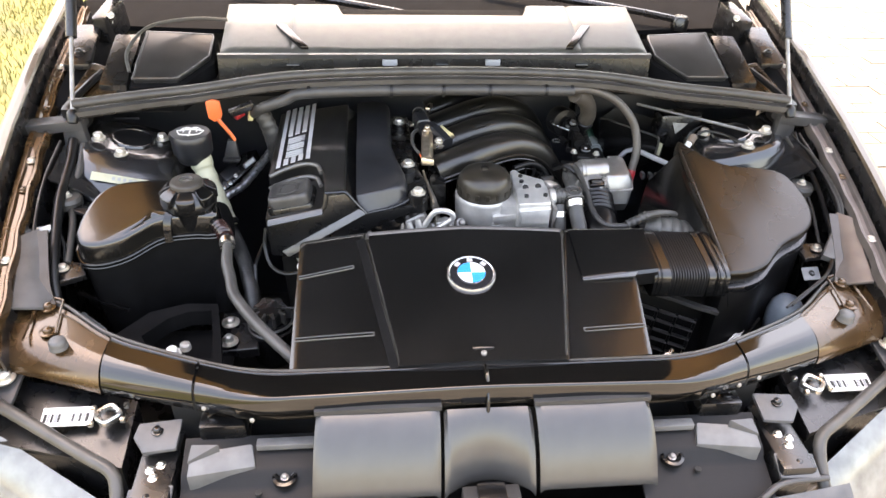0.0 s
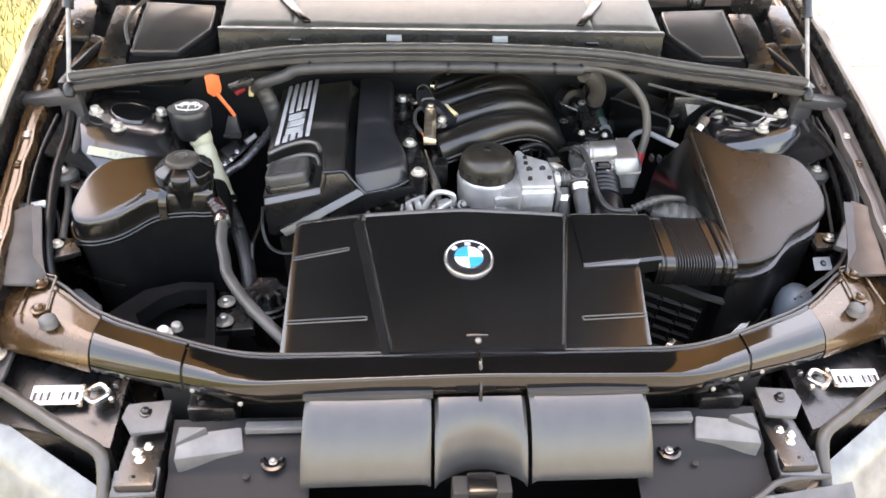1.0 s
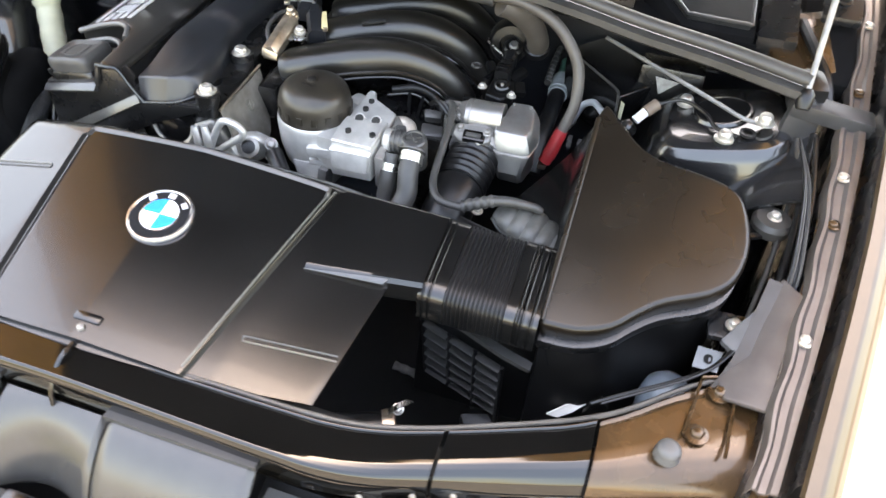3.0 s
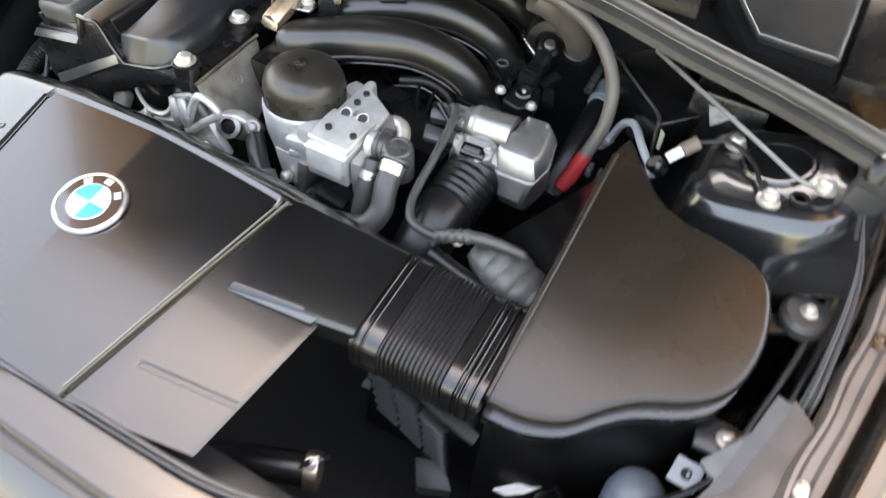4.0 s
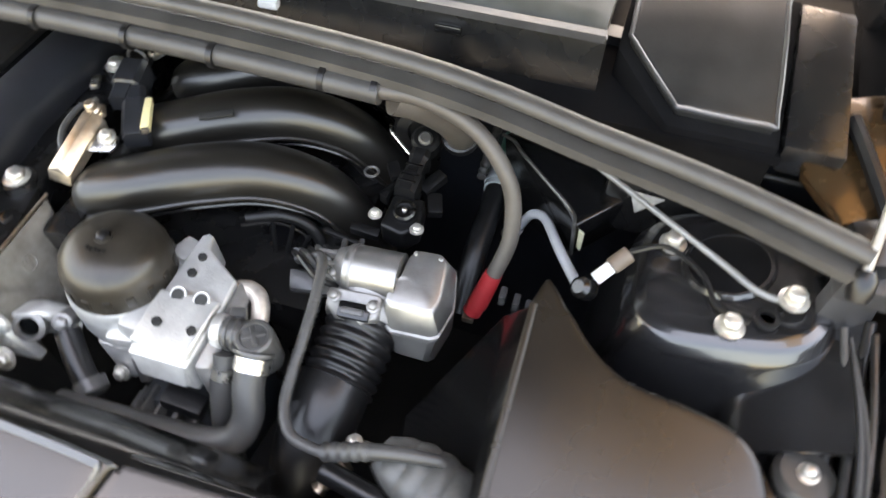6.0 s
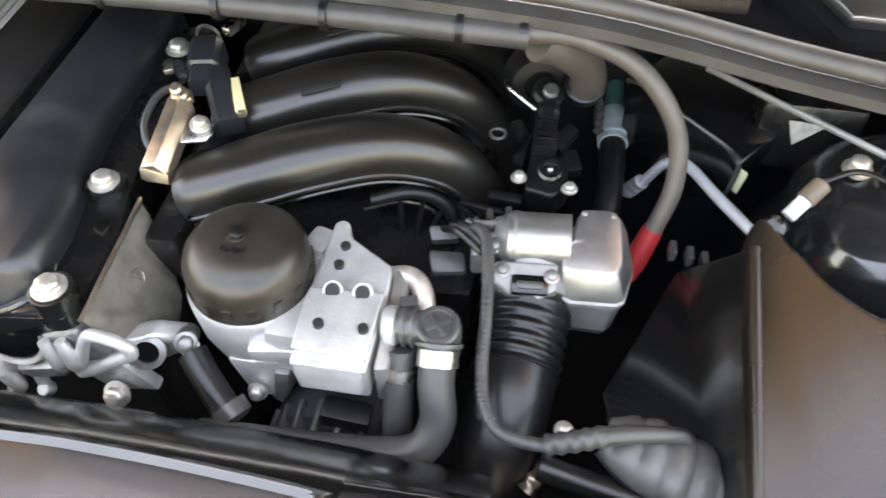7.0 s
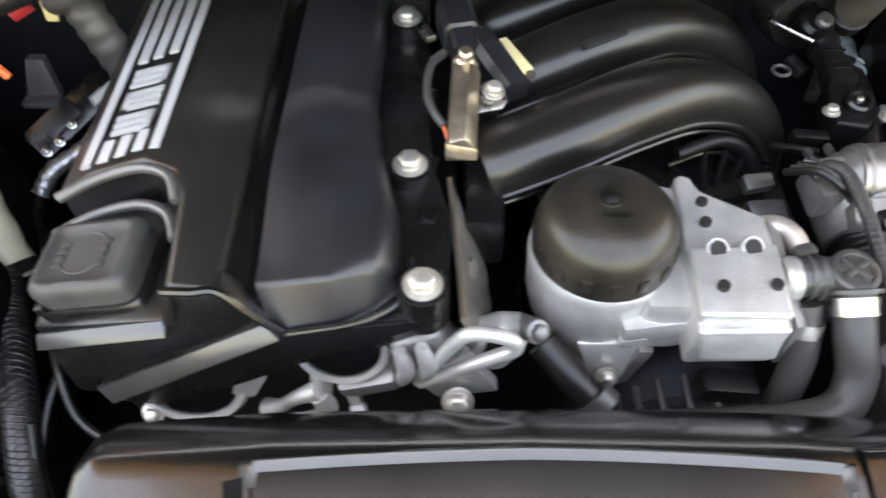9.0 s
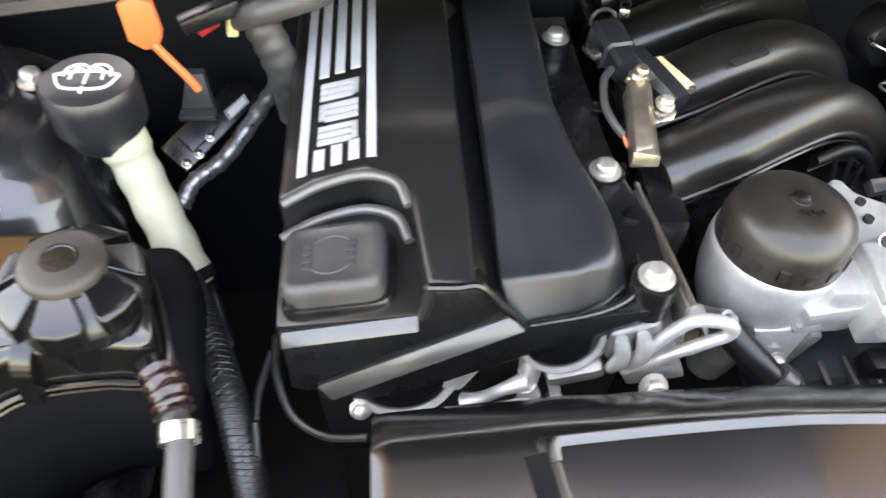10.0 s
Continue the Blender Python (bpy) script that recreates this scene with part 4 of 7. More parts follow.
def bellow_ring(x, k):
    """A rounded rectangle across the way of the air."""
    t = (x - 0.30) / 0.13
    yc, w = 0.135 + 0.008 * t, 0.056 * k
    zt, h = 0.785 - 0.012 * t + 0.004 * (k - 1) * 10, 0.055
    ring = []
    for i in range(28):
        a = 2 * math.pi * i / 28
        c, s_ = math.cos(a), math.sin(a)
        sx = math.copysign(abs(c) ** 0.42, c) * w
        sz = math.copysign(abs(s_) ** 0.42, s_) * h / 2
        ring.append(Vector((x, yc + sx, zt - h / 2 + sz + 0.14 * sx)))
    return ring


rings = []
for i in range(14 * 4 + 1):
    ph = i % 4
    rings.append(bellow_ring(0.328 + 0.066 * i / 56, 1.012 if ph in (1, 2) else 0.965))
part("ribbed_body", skin(rings), RUBBER_BLK, bel, "ribbed rubber body", angle=25)
for x0, x1, grooves in ((0.300, 0.328, (0.18, 0.42)), (0.394, 0.430, (0.36, 0.50, 0.78))):
    rr = []
    n = 40
    for i in range(n + 1):
        t = i / n
        near = min(abs(t - g) for g in grooves)
        rr.append(bellow_ring(x0 + (x1 - x0) * t, 0.99 if near < 0.018 else 1.035 if near < 0.06 else 1.018))
    part("collar", skin(rr), COVER, bel, "flat collar with fine grooves", angle=25)

# ---- air box ----
air = thing("air_box", (0.52, 0.24, 0.50), "large satin black air filter box with a smooth sloping lid", "air box")


def lid_pt(x, y, d=0.0):
    return Vector((x, y, 0.758 + 0.306 * (y - 0.097) + 0.004 * (x - 0.43) - d))


LID_PTS = [(0.430, 0.097), (0.470, 0.099), (0.505, 0.113), (0.530, 0.137), (0.555, 0.157), (0.597, 0.178), (0.622, 0.205), (0.630, 0.250), (0.618, 0.300),
           (0.596, 0.320), (0.556, 0.329), (0.515, 0.335), (0.484, 0.352), (0.457, 0.378), (0.430, 0.378)]
loop = [Vector((x, y, 0)) for x, y in LID_PTS]
fine = smooth_path(loop + [loop[0]], 3)[:-1]
part("lid", slab([lid_pt(p.x, p.y) for p in fine], (0, 0.01, -0.030), 0.007, 3), LID, air, "smooth satin lid with a brownish sheen")
mid_c = Vector((0.52, 0.23, 0))
part("seam_flange", slab([lid_pt(*((p - mid_c) * 0.99 + mid_c).xy, 0.030) for p in fine], (0, 0, -0.012), 0.003), PLASTIC, air)
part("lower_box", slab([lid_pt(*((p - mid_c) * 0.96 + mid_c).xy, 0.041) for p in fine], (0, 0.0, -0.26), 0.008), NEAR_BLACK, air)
part("side_wall", slab([(0.432, 0.378, 0.838), (0.432, 0.10, 0.752), (0.395, 0.18, 0.735), (0.352, 0.275, 0.728), (0.345, 0.305, 0.728), (0.405, 0.425, 0.745)], (0.02, 0, -0.07), 0.004), COVER, air, "matt slanting side of the box")
part("lid_ridge", tube([lid_pt(0.432, y, 0.0016) for y in (0.102, 0.16, 0.22, 0.28, 0.34, 0.374)], 0.0035, 10), LID, air, "rounded ridge along the lid")
for k, x in enumerate((0.398, 0.412, 0.424)):
    part("edge_clip", box((x, 0.437 - 0.004 * k, 0.755), (0.006, 0.014, 0.012), 0.001), GREYPL, air)
# Louvres use the pale edge colour to stand out of the bay's shade.
for row in range(6):
    for col in range(3):
        x, y, z = 0.315 + 0.034 * col, 0.108 + 0.004 * row - 0.004 * col, 0.684 - 0.023 * row - 0.011 * col
        part("louvre", extrude_along([(x - 0.0150, y + 0.002, z + 0.005), (x, y, z), (x + 0.0150, y - 0.002, z - 0.005)], [(-0.007, -0.003), (0.005, 0.0005), (0.006, 0.0022), (0.003, 0.003), (-0.007, 0.0)]), EDGE, air, "moulded louvre blade")
for col in range(4):
    x = 0.298 + 0.034 * col
    part("louvre_post", tube([(x, 0.112 - 0.004 * col, 0.694 - 0.011 * col), (x + 0.001, 0.135 - 0.004 * col, 0.545 - 0.011 * col)], 0.0028, 8), NEAR_BLACK, air)
part("louvre_top", extrude_along([(0.300, 0.118, 0.716), (0.345, 0.108, 0.707), (0.395, 0.100, 0.690), (0.432, 0.098, 0.678)], [(-0.006, -0.003), (0.006, -0.003), (0.006, 0.003), (-0.006, 0.003)]), EDGE, air)
part("louvre_back", box((0.36, 0.142, 0.62), (0.15, 0.01, 0.18), 0.003, (-10, 0, 0)), NEAR_BLACK, air)

# ---- engine: cam cover ----
engine = thing("engine", (-0.15, 0.43, 0.30), "four-cylinder petrol engine under a black plastic cam cover", "engine")
part("block", box((-0.17, 0.475, 0.52), (0.26, 0.33, 0.42), 0.02), mat("oily_block", (0.03, 0.028, 0.026), 0.5, metal=0.2, vary=0.5, dust=0.04), engine, "grimy cast block")


def top_z(x, y):
    """Height of the oil-filler side of the cover."""
    return lerp(x, (-0.33, -0.311, -0.253, -0.219, -0.184), (0.804, 0.810, 0.826, 0.828, 0.826)) + 0.03 * (y - 0.39)


cov = part("cam_cover", slab([Vector((x, y, top_z(x, y))) for x, y in ((-0.326, 0.62), (-0.326, 0.366), (-0.300, 0.376), (-0.262, 0.378), (-0.238, 0.366), (-0.227, 0.344), (-0.219, 0.268), (-0.186, 0.267), (-0.186, 0.62))], (0, 0.003, -0.06), 0.006, 3), CAM, engine, "black cam cover with a silver badge strip")


def deck_z(x):
    return 0.7725 + 0.265 * (x + 0.320)


part("filler_deck", slab([Vector((x, y, deck_z(x))) for x, y in ((-0.327, 0.375), (-0.324, 0.274), (-0.222, 0.262), (-0.216, 0.37))], (0, 0.004, -0.06), 0.004), CAM, engine)
part("deck_edge", slab([(-0.320, 0.269, 0.7715), (-0.225, 0.263, 0.797), (-0.225, 0.2545, 0.789), (-0.320, 0.2605, 0.7635)], (0, 0.010, -0.008), 0.0015), EDGE, engine, "chamfered deck edge")
part("deck_corner", tube([(-0.222, 0.262, 0.797), (-0.219, 0.264, 0.810), (-0.218, 0.267, 0.822)], 0.004, 8), CAM, engine)
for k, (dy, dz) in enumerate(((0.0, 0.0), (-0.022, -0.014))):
    part("arch_rib", tube([(-0.322, 0.360 + dy, 0.806 + dz), (-0.295, 0.371 + dy, 0.814 + dz), (-0.262, 0.373 + dy, 0.823 + dz), (-0.238, 0.362 + dy, 0.826 + dz), (-0.229, 0.342 + dy, 0.822 + dz)], 0.0042, 10), HIGHLIT_RIB, engine, "raised arched rib")
part("front_skirt", slab([(-0.320, 0.268, 0.768), (-0.225, 0.262, 0.784), (-0.219, 0.266, 0.818), (-0.186, 0.266, 0.822), (-0.152, 0.263, 0.784), (-0.288, 0.262, 0.698), (-0.320, 0.266, 0.70)], (0, 0.02, 0), 0.003), PLASTIC, engine)
part("skirt_ledge", slab([(-0.300, 0.2605, 0.712), (-0.162, 0.2605, 0.796), (-0.152, 0.252, 0.790), (-0.288, 0.252, 0.7045)], (0, 0.010, -0.006), 0.0015), EDGE, engine, "slanting chamfered ledge")
part("skirt_band", slab([(-0.290, 0.257, 0.702), (-0.152, 0.257, 0.787), (-0.100, 0.259, 0.795), (-0.050, 0.262, 0.799), (-0.080, 0.258, 0.786), (-0.134, 0.256, 0.761), (-0.204, 0.256, 0.720), (-0.262, 0.256, 0.697)], (0, 0.006, 0), 0.001), PLASTIC, engine)
part("skirt_crest", tube([(-0.219, 0.266, 0.824), (-0.200, 0.264, 0.826), (-0.185, 0.265, 0.825), (-0.168, 0.262, 0.805), (-0.150, 0.260, 0.785)], 0.003, 8), COVER, engine)
part("valley", slab([Vector(p) for p in ((-0.187, 0.268, 0.815), (-0.187, 0.62, 0.825), (-0.160, 0.62, 0.806), (-0.163, 0.266, 0.797))], (0, 0, -0.05), 0.003), PLASTIC_SMOOTH, engine)


def coil_at(u, v):
    """Smooth ignition-coil cover: a sloping front, a rounded crease, then the top as far as the bolted edge."""
    foot = Vector((lerp(u, (0, 0.5, 1), (-0.158, -0.118, -0.078)), lerp(u, (0, 0.5, 0.8, 1), (0.262, 0.263, 0.272, 0.284)), lerp(u, (0, 0.5, 1), (0.784, 0.790, 0.802))))
    yc = lerp(u, (0, 0.55, 0.85, 1), (0.280, 0.277, 0.286, 0.300))

    def top(y):
        xr = lerp(y, (0.278, 0.31, 0.34, 0.40, 0.46, 0.62), (-0.080, -0.078, -0.080, -0.094, -0.102, -0.100))
        x = -0.168 + (xr + 0.168) * u
        back = 0.816 + 0.016 * math.sin(math.pi * (0.25 + 0.6 * u)) + 0.012 * (y - 0.28)
        front = lerp(u, (0, 0.5, 0.8, 1), (0.811, 0.822, 0.827, 0.824))
        k = min(1, max(0, (y - yc) / 0.10))
        k = k * k * (3 - 2 * k)
        side = 0.018 * (1 - math.sqrt(max(0.0, 1 - (1 - min(1, (1 - u) / 0.14)) ** 2)))
        return Vector((x, y, front + (back - front) * k - side))

    crest = top(yc)
    r = 0.10 + 0.5 * max(0, (u - 0.55) / 0.45) ** 2
    low, high = crest.lerp(foot, r), top(yc + 0.004 + 0.02 * max(0, (u - 0.55) / 0.45))
    if v < 0.12:
        return foot.lerp(low, v / 0.12)
    if v < 0.24:
        k = (v - 0.12) / 0.12
        return low.lerp(crest, k).lerp(crest.lerp(high, k), k)
    return top(high.y + (0.623 - high.y) * (v - 0.24) / 0.76)


part("coil_cover", sheet(coil_at, 44, 100, 0.022), PLASTIC_MATTE, engine, "smooth matt coil cover", angle=55)
part("coil_front_edge", tube([coil_at(u, 0.0) + Vector((0, -0.001, 0.0)) for u in (0.02, 0.25, 0.5, 0.75, 0.97)], 0.0020, 8), PLASTIC_MATTE, engine)
part("end_web", slab([(-0.0705, 0.300, 0.814), (-0.0675, 0.271, 0.802), (-0.0675, 0.271, 0.797), (-0.0705, 0.300, 0.797)], (0.0022, 0, 0), 0.0004), PLASTIC, engine)
part("bolt_flange", slab([Vector(p) for p in ((-0.155, 0.262, 0.784), (-0.10, 0.262, 0.795), (-0.062, 0.264, 0.803), (-0.046, 0.282, 0.803), (-0.044, 0.34, 0.803), (-0.056, 0.39, 0.804), (-0.062, 0.45, 0.805), (-0.064, 0.62, 0.806), (-0.15, 0.62, 0.800))], (0, 0.004, -0.045), 0.004), PLASTIC, engine)
part("flange_bead", tube([(-0.148, 0.259, 0.788), (-0.105, 0.261, 0.797), (-0.082, 0.266, 0.806), (-0.074, 0.278, 0.808)], 0.0022, 8), PLASTIC, engine)
for x, y, z in ((-0.062, 0.277, 0.8145), (-0.074, 0.386, 0.8115), (-0.083, 0.568, 0.8125)):
    bolt("cover_bolt", (x, y, z), 0.0088, engine, label="bright domed cover bolt", tall=0.8)
    part("bolt_boss", lathe([(0.017, -0.03), (0.016, 0.0), (0.013, 0.001)], (x, y, z), n=22), PLASTIC, engine)

# badge strip: plain silver bars
def strip(x0, x1, y0, y1):
    pts = [Vector((x, y, top_z(x, y) + 0.0012)) for x, y in ((x0, y0), (x1, y0), (x1, y1), (x0, y1))]
    part("silver_bar", slab(pts, (0, 0, -0.002), 0), SILVER, cov, "silver printed bar")


strip(-0.313, -0.3055, 0.385, 0.62)
strip(-0.2595, -0.252, 0.390, 0.62)
for k in range(3):
    x = -0.3005 + 0.0135 * k
    strip(x, x + 0.0085, 0.387 + 0.002 * k, 0.409 + 0.002 * k)
    strip(x, x + 0.0085, 0.500 + 0.002 * k, 0.62)
for k in range(3):
    y = 0.415 + 0.027 * k
    for j in range(3):
        strip(-0.2985, -0.2665, y + 0.0078 * j, y + 0.0048 + 0.0078 * j)
    strip(-0.2985 if k % 2 else -0.2715, -0.2935 if k % 2 else -0.2665, y, y + 0.0204)

# oil filler cap
cap = thing("oil_filler_cap", (-0.283, 0.306, 0.77), "square black oil filler cap with faint raised marks", "filler cap")
CAP_M = pose(-0.2785, 0.307, 0.786, 2, -12, -3)
CAP_TOP = mat("worn_grey_cap_plastic", (0.048, 0.047, 0.0455), 0.42, dust=0.07, bump=0.3, fine=700)


def cap_ring(w, d, z, e=0.30):
    """A rounded square across the cap."""
    ring = []
    for i in range(40):
        c, n = math.cos(2 * math.pi * i / 40), math.sin(2 * math.pi * i / 40)
        ring.append(CAP_M @ Vector((math.copysign(abs(c) ** e, c) * w, math.copysign(abs(n) ** e, n) * d, z)))
    return ring


part("base", skin([cap_ring(0.041, 0.034, -0.012), cap_ring(0.041, 0.034, 0.004), cap_ring(0.0395, 0.0325, 0.007)]), PLASTIC, cap)
part("top", skin([cap_ring(0.036, 0.030, 0.004), cap_ring(0.0365, 0.0305, 0.018), cap_ring(0.0355, 0.0295, 0.0235), cap_ring(0.0330, 0.027, 0.0262), cap_ring(0.0290, 0.0235, 0.0268), cap_ring(0.0275, 0.022, 0.0255), cap_ring(0.015, 0.012, 0.0255)]), CAP_TOP, cap, "worn grey-black top", angle=50)
part("recess_ring", tube([CAP_M @ Vector((0.017 * math.cos(a), 0.0165 * math.sin(a), 0.0258)) for a in (2 * math.pi * k / 20 for k in range(21))], 0.0009, 6, 2), CAP_TOP, cap)
for dx in (-0.0165, 0.0145):
    for k in range(4):
        part("raised_bar", box(CAP_M @ Vector((dx, -0.010 + 0.0062 * k, 0.0262)), (0.0065, 0.0040, 0.0010), 0.0003, (2, -12, -3)), CAP_TOP, cap)
part("edge_notch", box(CAP_M @ Vector((-0.032, -0.030, 0.008)), (0.006, 0.006, 0.008), 0.001, (2, -12, -3)), RUBBER_BLK, cap)

# ---- engine front: cast housings under the cover ----
case = thing("timing_case", (-0.13, 0.27, 0.60), "bright cast aluminium timing case with round cam plugs", "timing case")
# Case face kept near black between the bright castings.
part("case_plate", slab([(-0.305, 0.276, 0.685), (-0.150, 0.276, 0.783), (-0.056, 0.285, 0.795), (-0.046, 0.30, 0.71), (-0.046, 0.30, 0.52), (-0.30, 0.30, 0.52)], (0, 0.03, 0), 0.005), mat("near_black_case", (0.016, 0.015, 0.014), 0.5, vary=0.5, dust=0.03, spec=0.3), case, "near-black case face")
for cx, cz, r in ((-0.236, 0.710, 0.045), (-0.119, 0.755, 0.034)):
    part("cam_plug", lathe([(r * 0.80, 0.0), (r * 0.80, 0.008), (r * 0.5, 0.014), (0.004, 0.015)], (cx, 0.274, cz), (0, -1, 0.25), 36), PLASTIC_SMOOTH, case, "black round plug")
    part("plug_ring", lathe([(r, -0.004), (r, 0.006), (r * 0.93, 0.010), (r * 0.82, 0.009), (r * 0.80, 0.0)], (cx, 0.274, cz), (0, -1, 0.25), 36), ALU, case, "machined ring")
bolt("case_screw", (-0.268, 0.258, 0.680), 0.006, case, (0, -0.8, 0.6))
part("ring_lug", slab([(-0.207, 0.262, 0.700), (-0.196, 0.262, 0.722), (-0.180, 0.264, 0.730), (-0.177, 0.264, 0.718), (-0.190, 0.262, 0.694)], (0, 0.016, -0.004), 0.004, 3), ALU, case, "rounded cast lug")
part("plug_collar", lathe([(0.041, -0.004), (0.041, 0.004), (0.037, 0.007), (0.034, 0.004)], (-0.116, 0.278, 0.754), (0, -1, 0.25), 40), ALU_DK, case, "stained cast collar")
part("casting_lump", box((-0.103, 0.266, 0.717), (0.046, 0.020, 0.020), 0.008, (10, -18, 0)), ALU_DK, case, "rounded lump of the casting")
part("casting_lump", slab([(-0.086, 0.262, 0.766), (-0.052, 0.262, 0.782), (-0.036, 0.266, 0.748), (-0.058, 0.266, 0.716), (-0.082, 0.266, 0.728)], (0, 0.022, 0), 0.006, 3), ALU_DK, case, "rounded lump of the casting")
for k in range(2):
    part("casting_flute", tube([(-0.079 + 0.015 * k, 0.259, 0.768 + 0.004 * k), (-0.075 + 0.015 * k, 0.256, 0.748 + 0.004 * k), (-0.079 + 0.014 * k, 0.259, 0.728 + 0.004 * k)], 0.0065, 10, 6, lambda t: 0.7 + 0.3 * math.sin(math.pi * t)), ALU, case, "rounded cast flute")
part("forked_clamp", tube([(-0.184, 0.266, 0.672), (-0.172, 0.262, 0.684), (-0.156, 0.259, 0.703), (-0.139, 0.260, 0.712)], 0.0064, 12, 6, lambda k: 1.35 - 0.55 * math.sin(math.pi * k)), ALU, case, "bright forked clamp")
part("forked_clamp", tube([(-0.140, 0.258, 0.708), (-0.134, 0.256, 0.692), (-0.142, 0.258, 0.678), (-0.153, 0.260, 0.668)], 0.0060, 12, 6, lambda k: 1.25 - 0.35 * k), ALU, case, "bright forked clamp")
part("clamp_post", tube([(-0.136, 0.276, 0.732), (-0.137, 0.268, 0.718), (-0.139, 0.262, 0.704), (-0.138, 0.258, 0.690)], 0.0088, 14, 6, lambda k: 1.1 - 0.25 * k), ALU, case, "rounded cast post")
part("clamp_leg", slab([(-0.129, 0.270, 0.726), (-0.121, 0.270, 0.726), (-0.110, 0.258, 0.692), (-0.119, 0.258, 0.690)], (0.001, 0.006, -0.002), 0.0012), ALU, case, "flat bright strip")
part("clamp_foot", lathe([(0.0065, 0), (0.0065, 0.008), (0.005, 0.010), (0.0, 0.010)], (-0.114, 0.262, 0.680), (0, -0.6, 0.8), 18), ALU, case)


def shield_at(u, v):
    """Curved pressed plate from its bright edge down to the block."""
    e = Vector((-0.045, 0.381, 0.797)).lerp(Vector((-0.036, 0.263, 0.799)), u)
    r = Vector((lerp(u, (0, 0.35, 0.7, 1), (-0.039, -0.013, -0.015, -0.030)), lerp(u, (0, 0.35, 0.7, 1), (0.377, 0.345, 0.316, 0.280)), lerp(u, (0, 0.35, 0.7, 1), (0.774, 0.728, 0.705, 0.715))))
    k = min(1.0, abs(u + 0.5 * v - 0.86) / 0.16)
    return e.lerp(r, v) + Vector((0.003, -0.002, 0.002)) * math.sin(math.pi * v) - Vector((0.003, 0, 0.004)) * (0.5 + 0.5 * math.cos(math.pi * k)) * min(1, 6 * v)


SHIELD = mat("oil_stained_shield", (0.29, 0.265, 0.23), 0.38, metal=0.5, vary=0.3, scale=50, bump=0.2, fine=300)
part("end_shield", sheet(shield_at, 60, 40, 0.004, (-0.6, 0.4, -0.6)), SHIELD, case, "pressed metal end shield")
part("housing_edge", tube([(-0.036, 0.261, 0.802), (-0.039, 0.30, 0.802), (-0.042, 0.34, 0.801), (-0.046, 0.384, 0.800)], 0.0020, 8), COPPER, case)
part("bore_ring", lathe([(0.015, 0), (0.015, 0.010), (0.010, 0.012), (0.009, 0.004)], (-0.016, 0.284, 0.735), (0.3, -0.8, 0.6), 28), ALU_DK, case)
part("hook_foot", slab([(-0.075, 0.262, 0.728), (-0.030, 0.262, 0.745), (-0.010, 0.265, 0.700), (-0.055, 0.265, 0.690)], (0, 0.012, 0), 0.003), ALU, case)
part("lifting_eye", tube([(-0.068, 0.262, 0.722), (-0.051, 0.260, 0.760), (-0.038, 0.259, 0.783), (-0.029, 0.258, 0.790), (-0.014, 0.256, 0.790), (-0.004, 0.255, 0.784), (-0.004, 0.255, 0.775), (-0.014, 0.256, 0.766), (-0.034, 0.258, 0.749), (-0.053, 0.260, 0.731), (-0.067, 0.261, 0.722)], 0.0050, 12), ALU, case, "pale lifting eye")
part("bore_boss", slab([(-0.046, 0.272, 0.750), (-0.010, 0.281, 0.756), (0.008, 0.292, 0.740), (0.004, 0.294, 0.716), (-0.012, 0.294, 0.704), (-0.040, 0.280, 0.712)], (0, 0.022, -0.004), 0.006, 3), ALU, case, "bright cast boss")
# Black disc stands in for the shade inside the bore.
part("bore", lathe([(0.0095, 0.0), (0.0095, 0.009), (0.0, 0.009)], (-0.016, 0.284, 0.735), (0.3, -0.8, 0.6), 24), PLASTIC_SMOOTH, case, "black disc for the shaded bore")
for p, q in (((0.016, 0.288, 0.745), (0.35, -0.65, 0.65)), ((-0.027, 0.368, 0.749), (0.3, -0.5, 0.8))):
    part("bolt_stub", lathe([(0.009, -0.03), (0.009, -0.002), (0.007, 0.0)], p, q, 20), ALU_DK, case)
    bolt("case_bolt", p, 0.0062, case, q, ALU_DK, "dull grey case bolt")
emboss = shield_at(0.52, 0.30)
across, along = (shield_at(0.56, 0.30) - emboss).normalized(), (shield_at(0.52, 0.36) - emboss).normalized()
lift = across.cross(along).normalized()
lift = lift if lift.z > 0 else -lift
part("cast_mark", tube([emboss + lift * 0.001 + across * 0.0075 * math.cos(t * math.pi / 8) + along * 0.0075 * math.sin(t * math.pi / 8) for t in range(17)], 0.0008, 6, 2), SHIELD, case)
for d in (-0.0025, 0.0025):
    part("cast_mark", tube([emboss + lift * 0.001 + across * d - along * 0.0045, emboss + lift * 0.001 - across * d * 0.4 + along * 0.0045], 0.0008, 6, 2), SHIELD, case)
part("eye_dish", slab([(-0.062, 0.266, 0.724), (-0.036, 0.275, 0.750), (-0.020, 0.270, 0.740), (-0.030, 0.262, 0.722)], (0, 0.006, -0.003), 0.002), ALU_DK, case)
bolt("eye_bolt", (-0.040, 0.255, 0.705), 0.008, case, (0, -0.8, 0.6), label="dull hexagon bolt")
bolt("shield_bolt", (-0.031, 0.373, 0.744), 0.006, case, (0.3, -0.5, 0.8))
bolt("side_bolt", (0.004, 0.303, 0.712), 0.006, case, (0.2, -0.5, 0.8))

# ---- cam-cover side fittings ----
sol = thing("camshaft_solenoid", (-0.035, 0.44, 0.79), "bronze-plated bracket box with black plugs beside the cam cover", "solenoid")


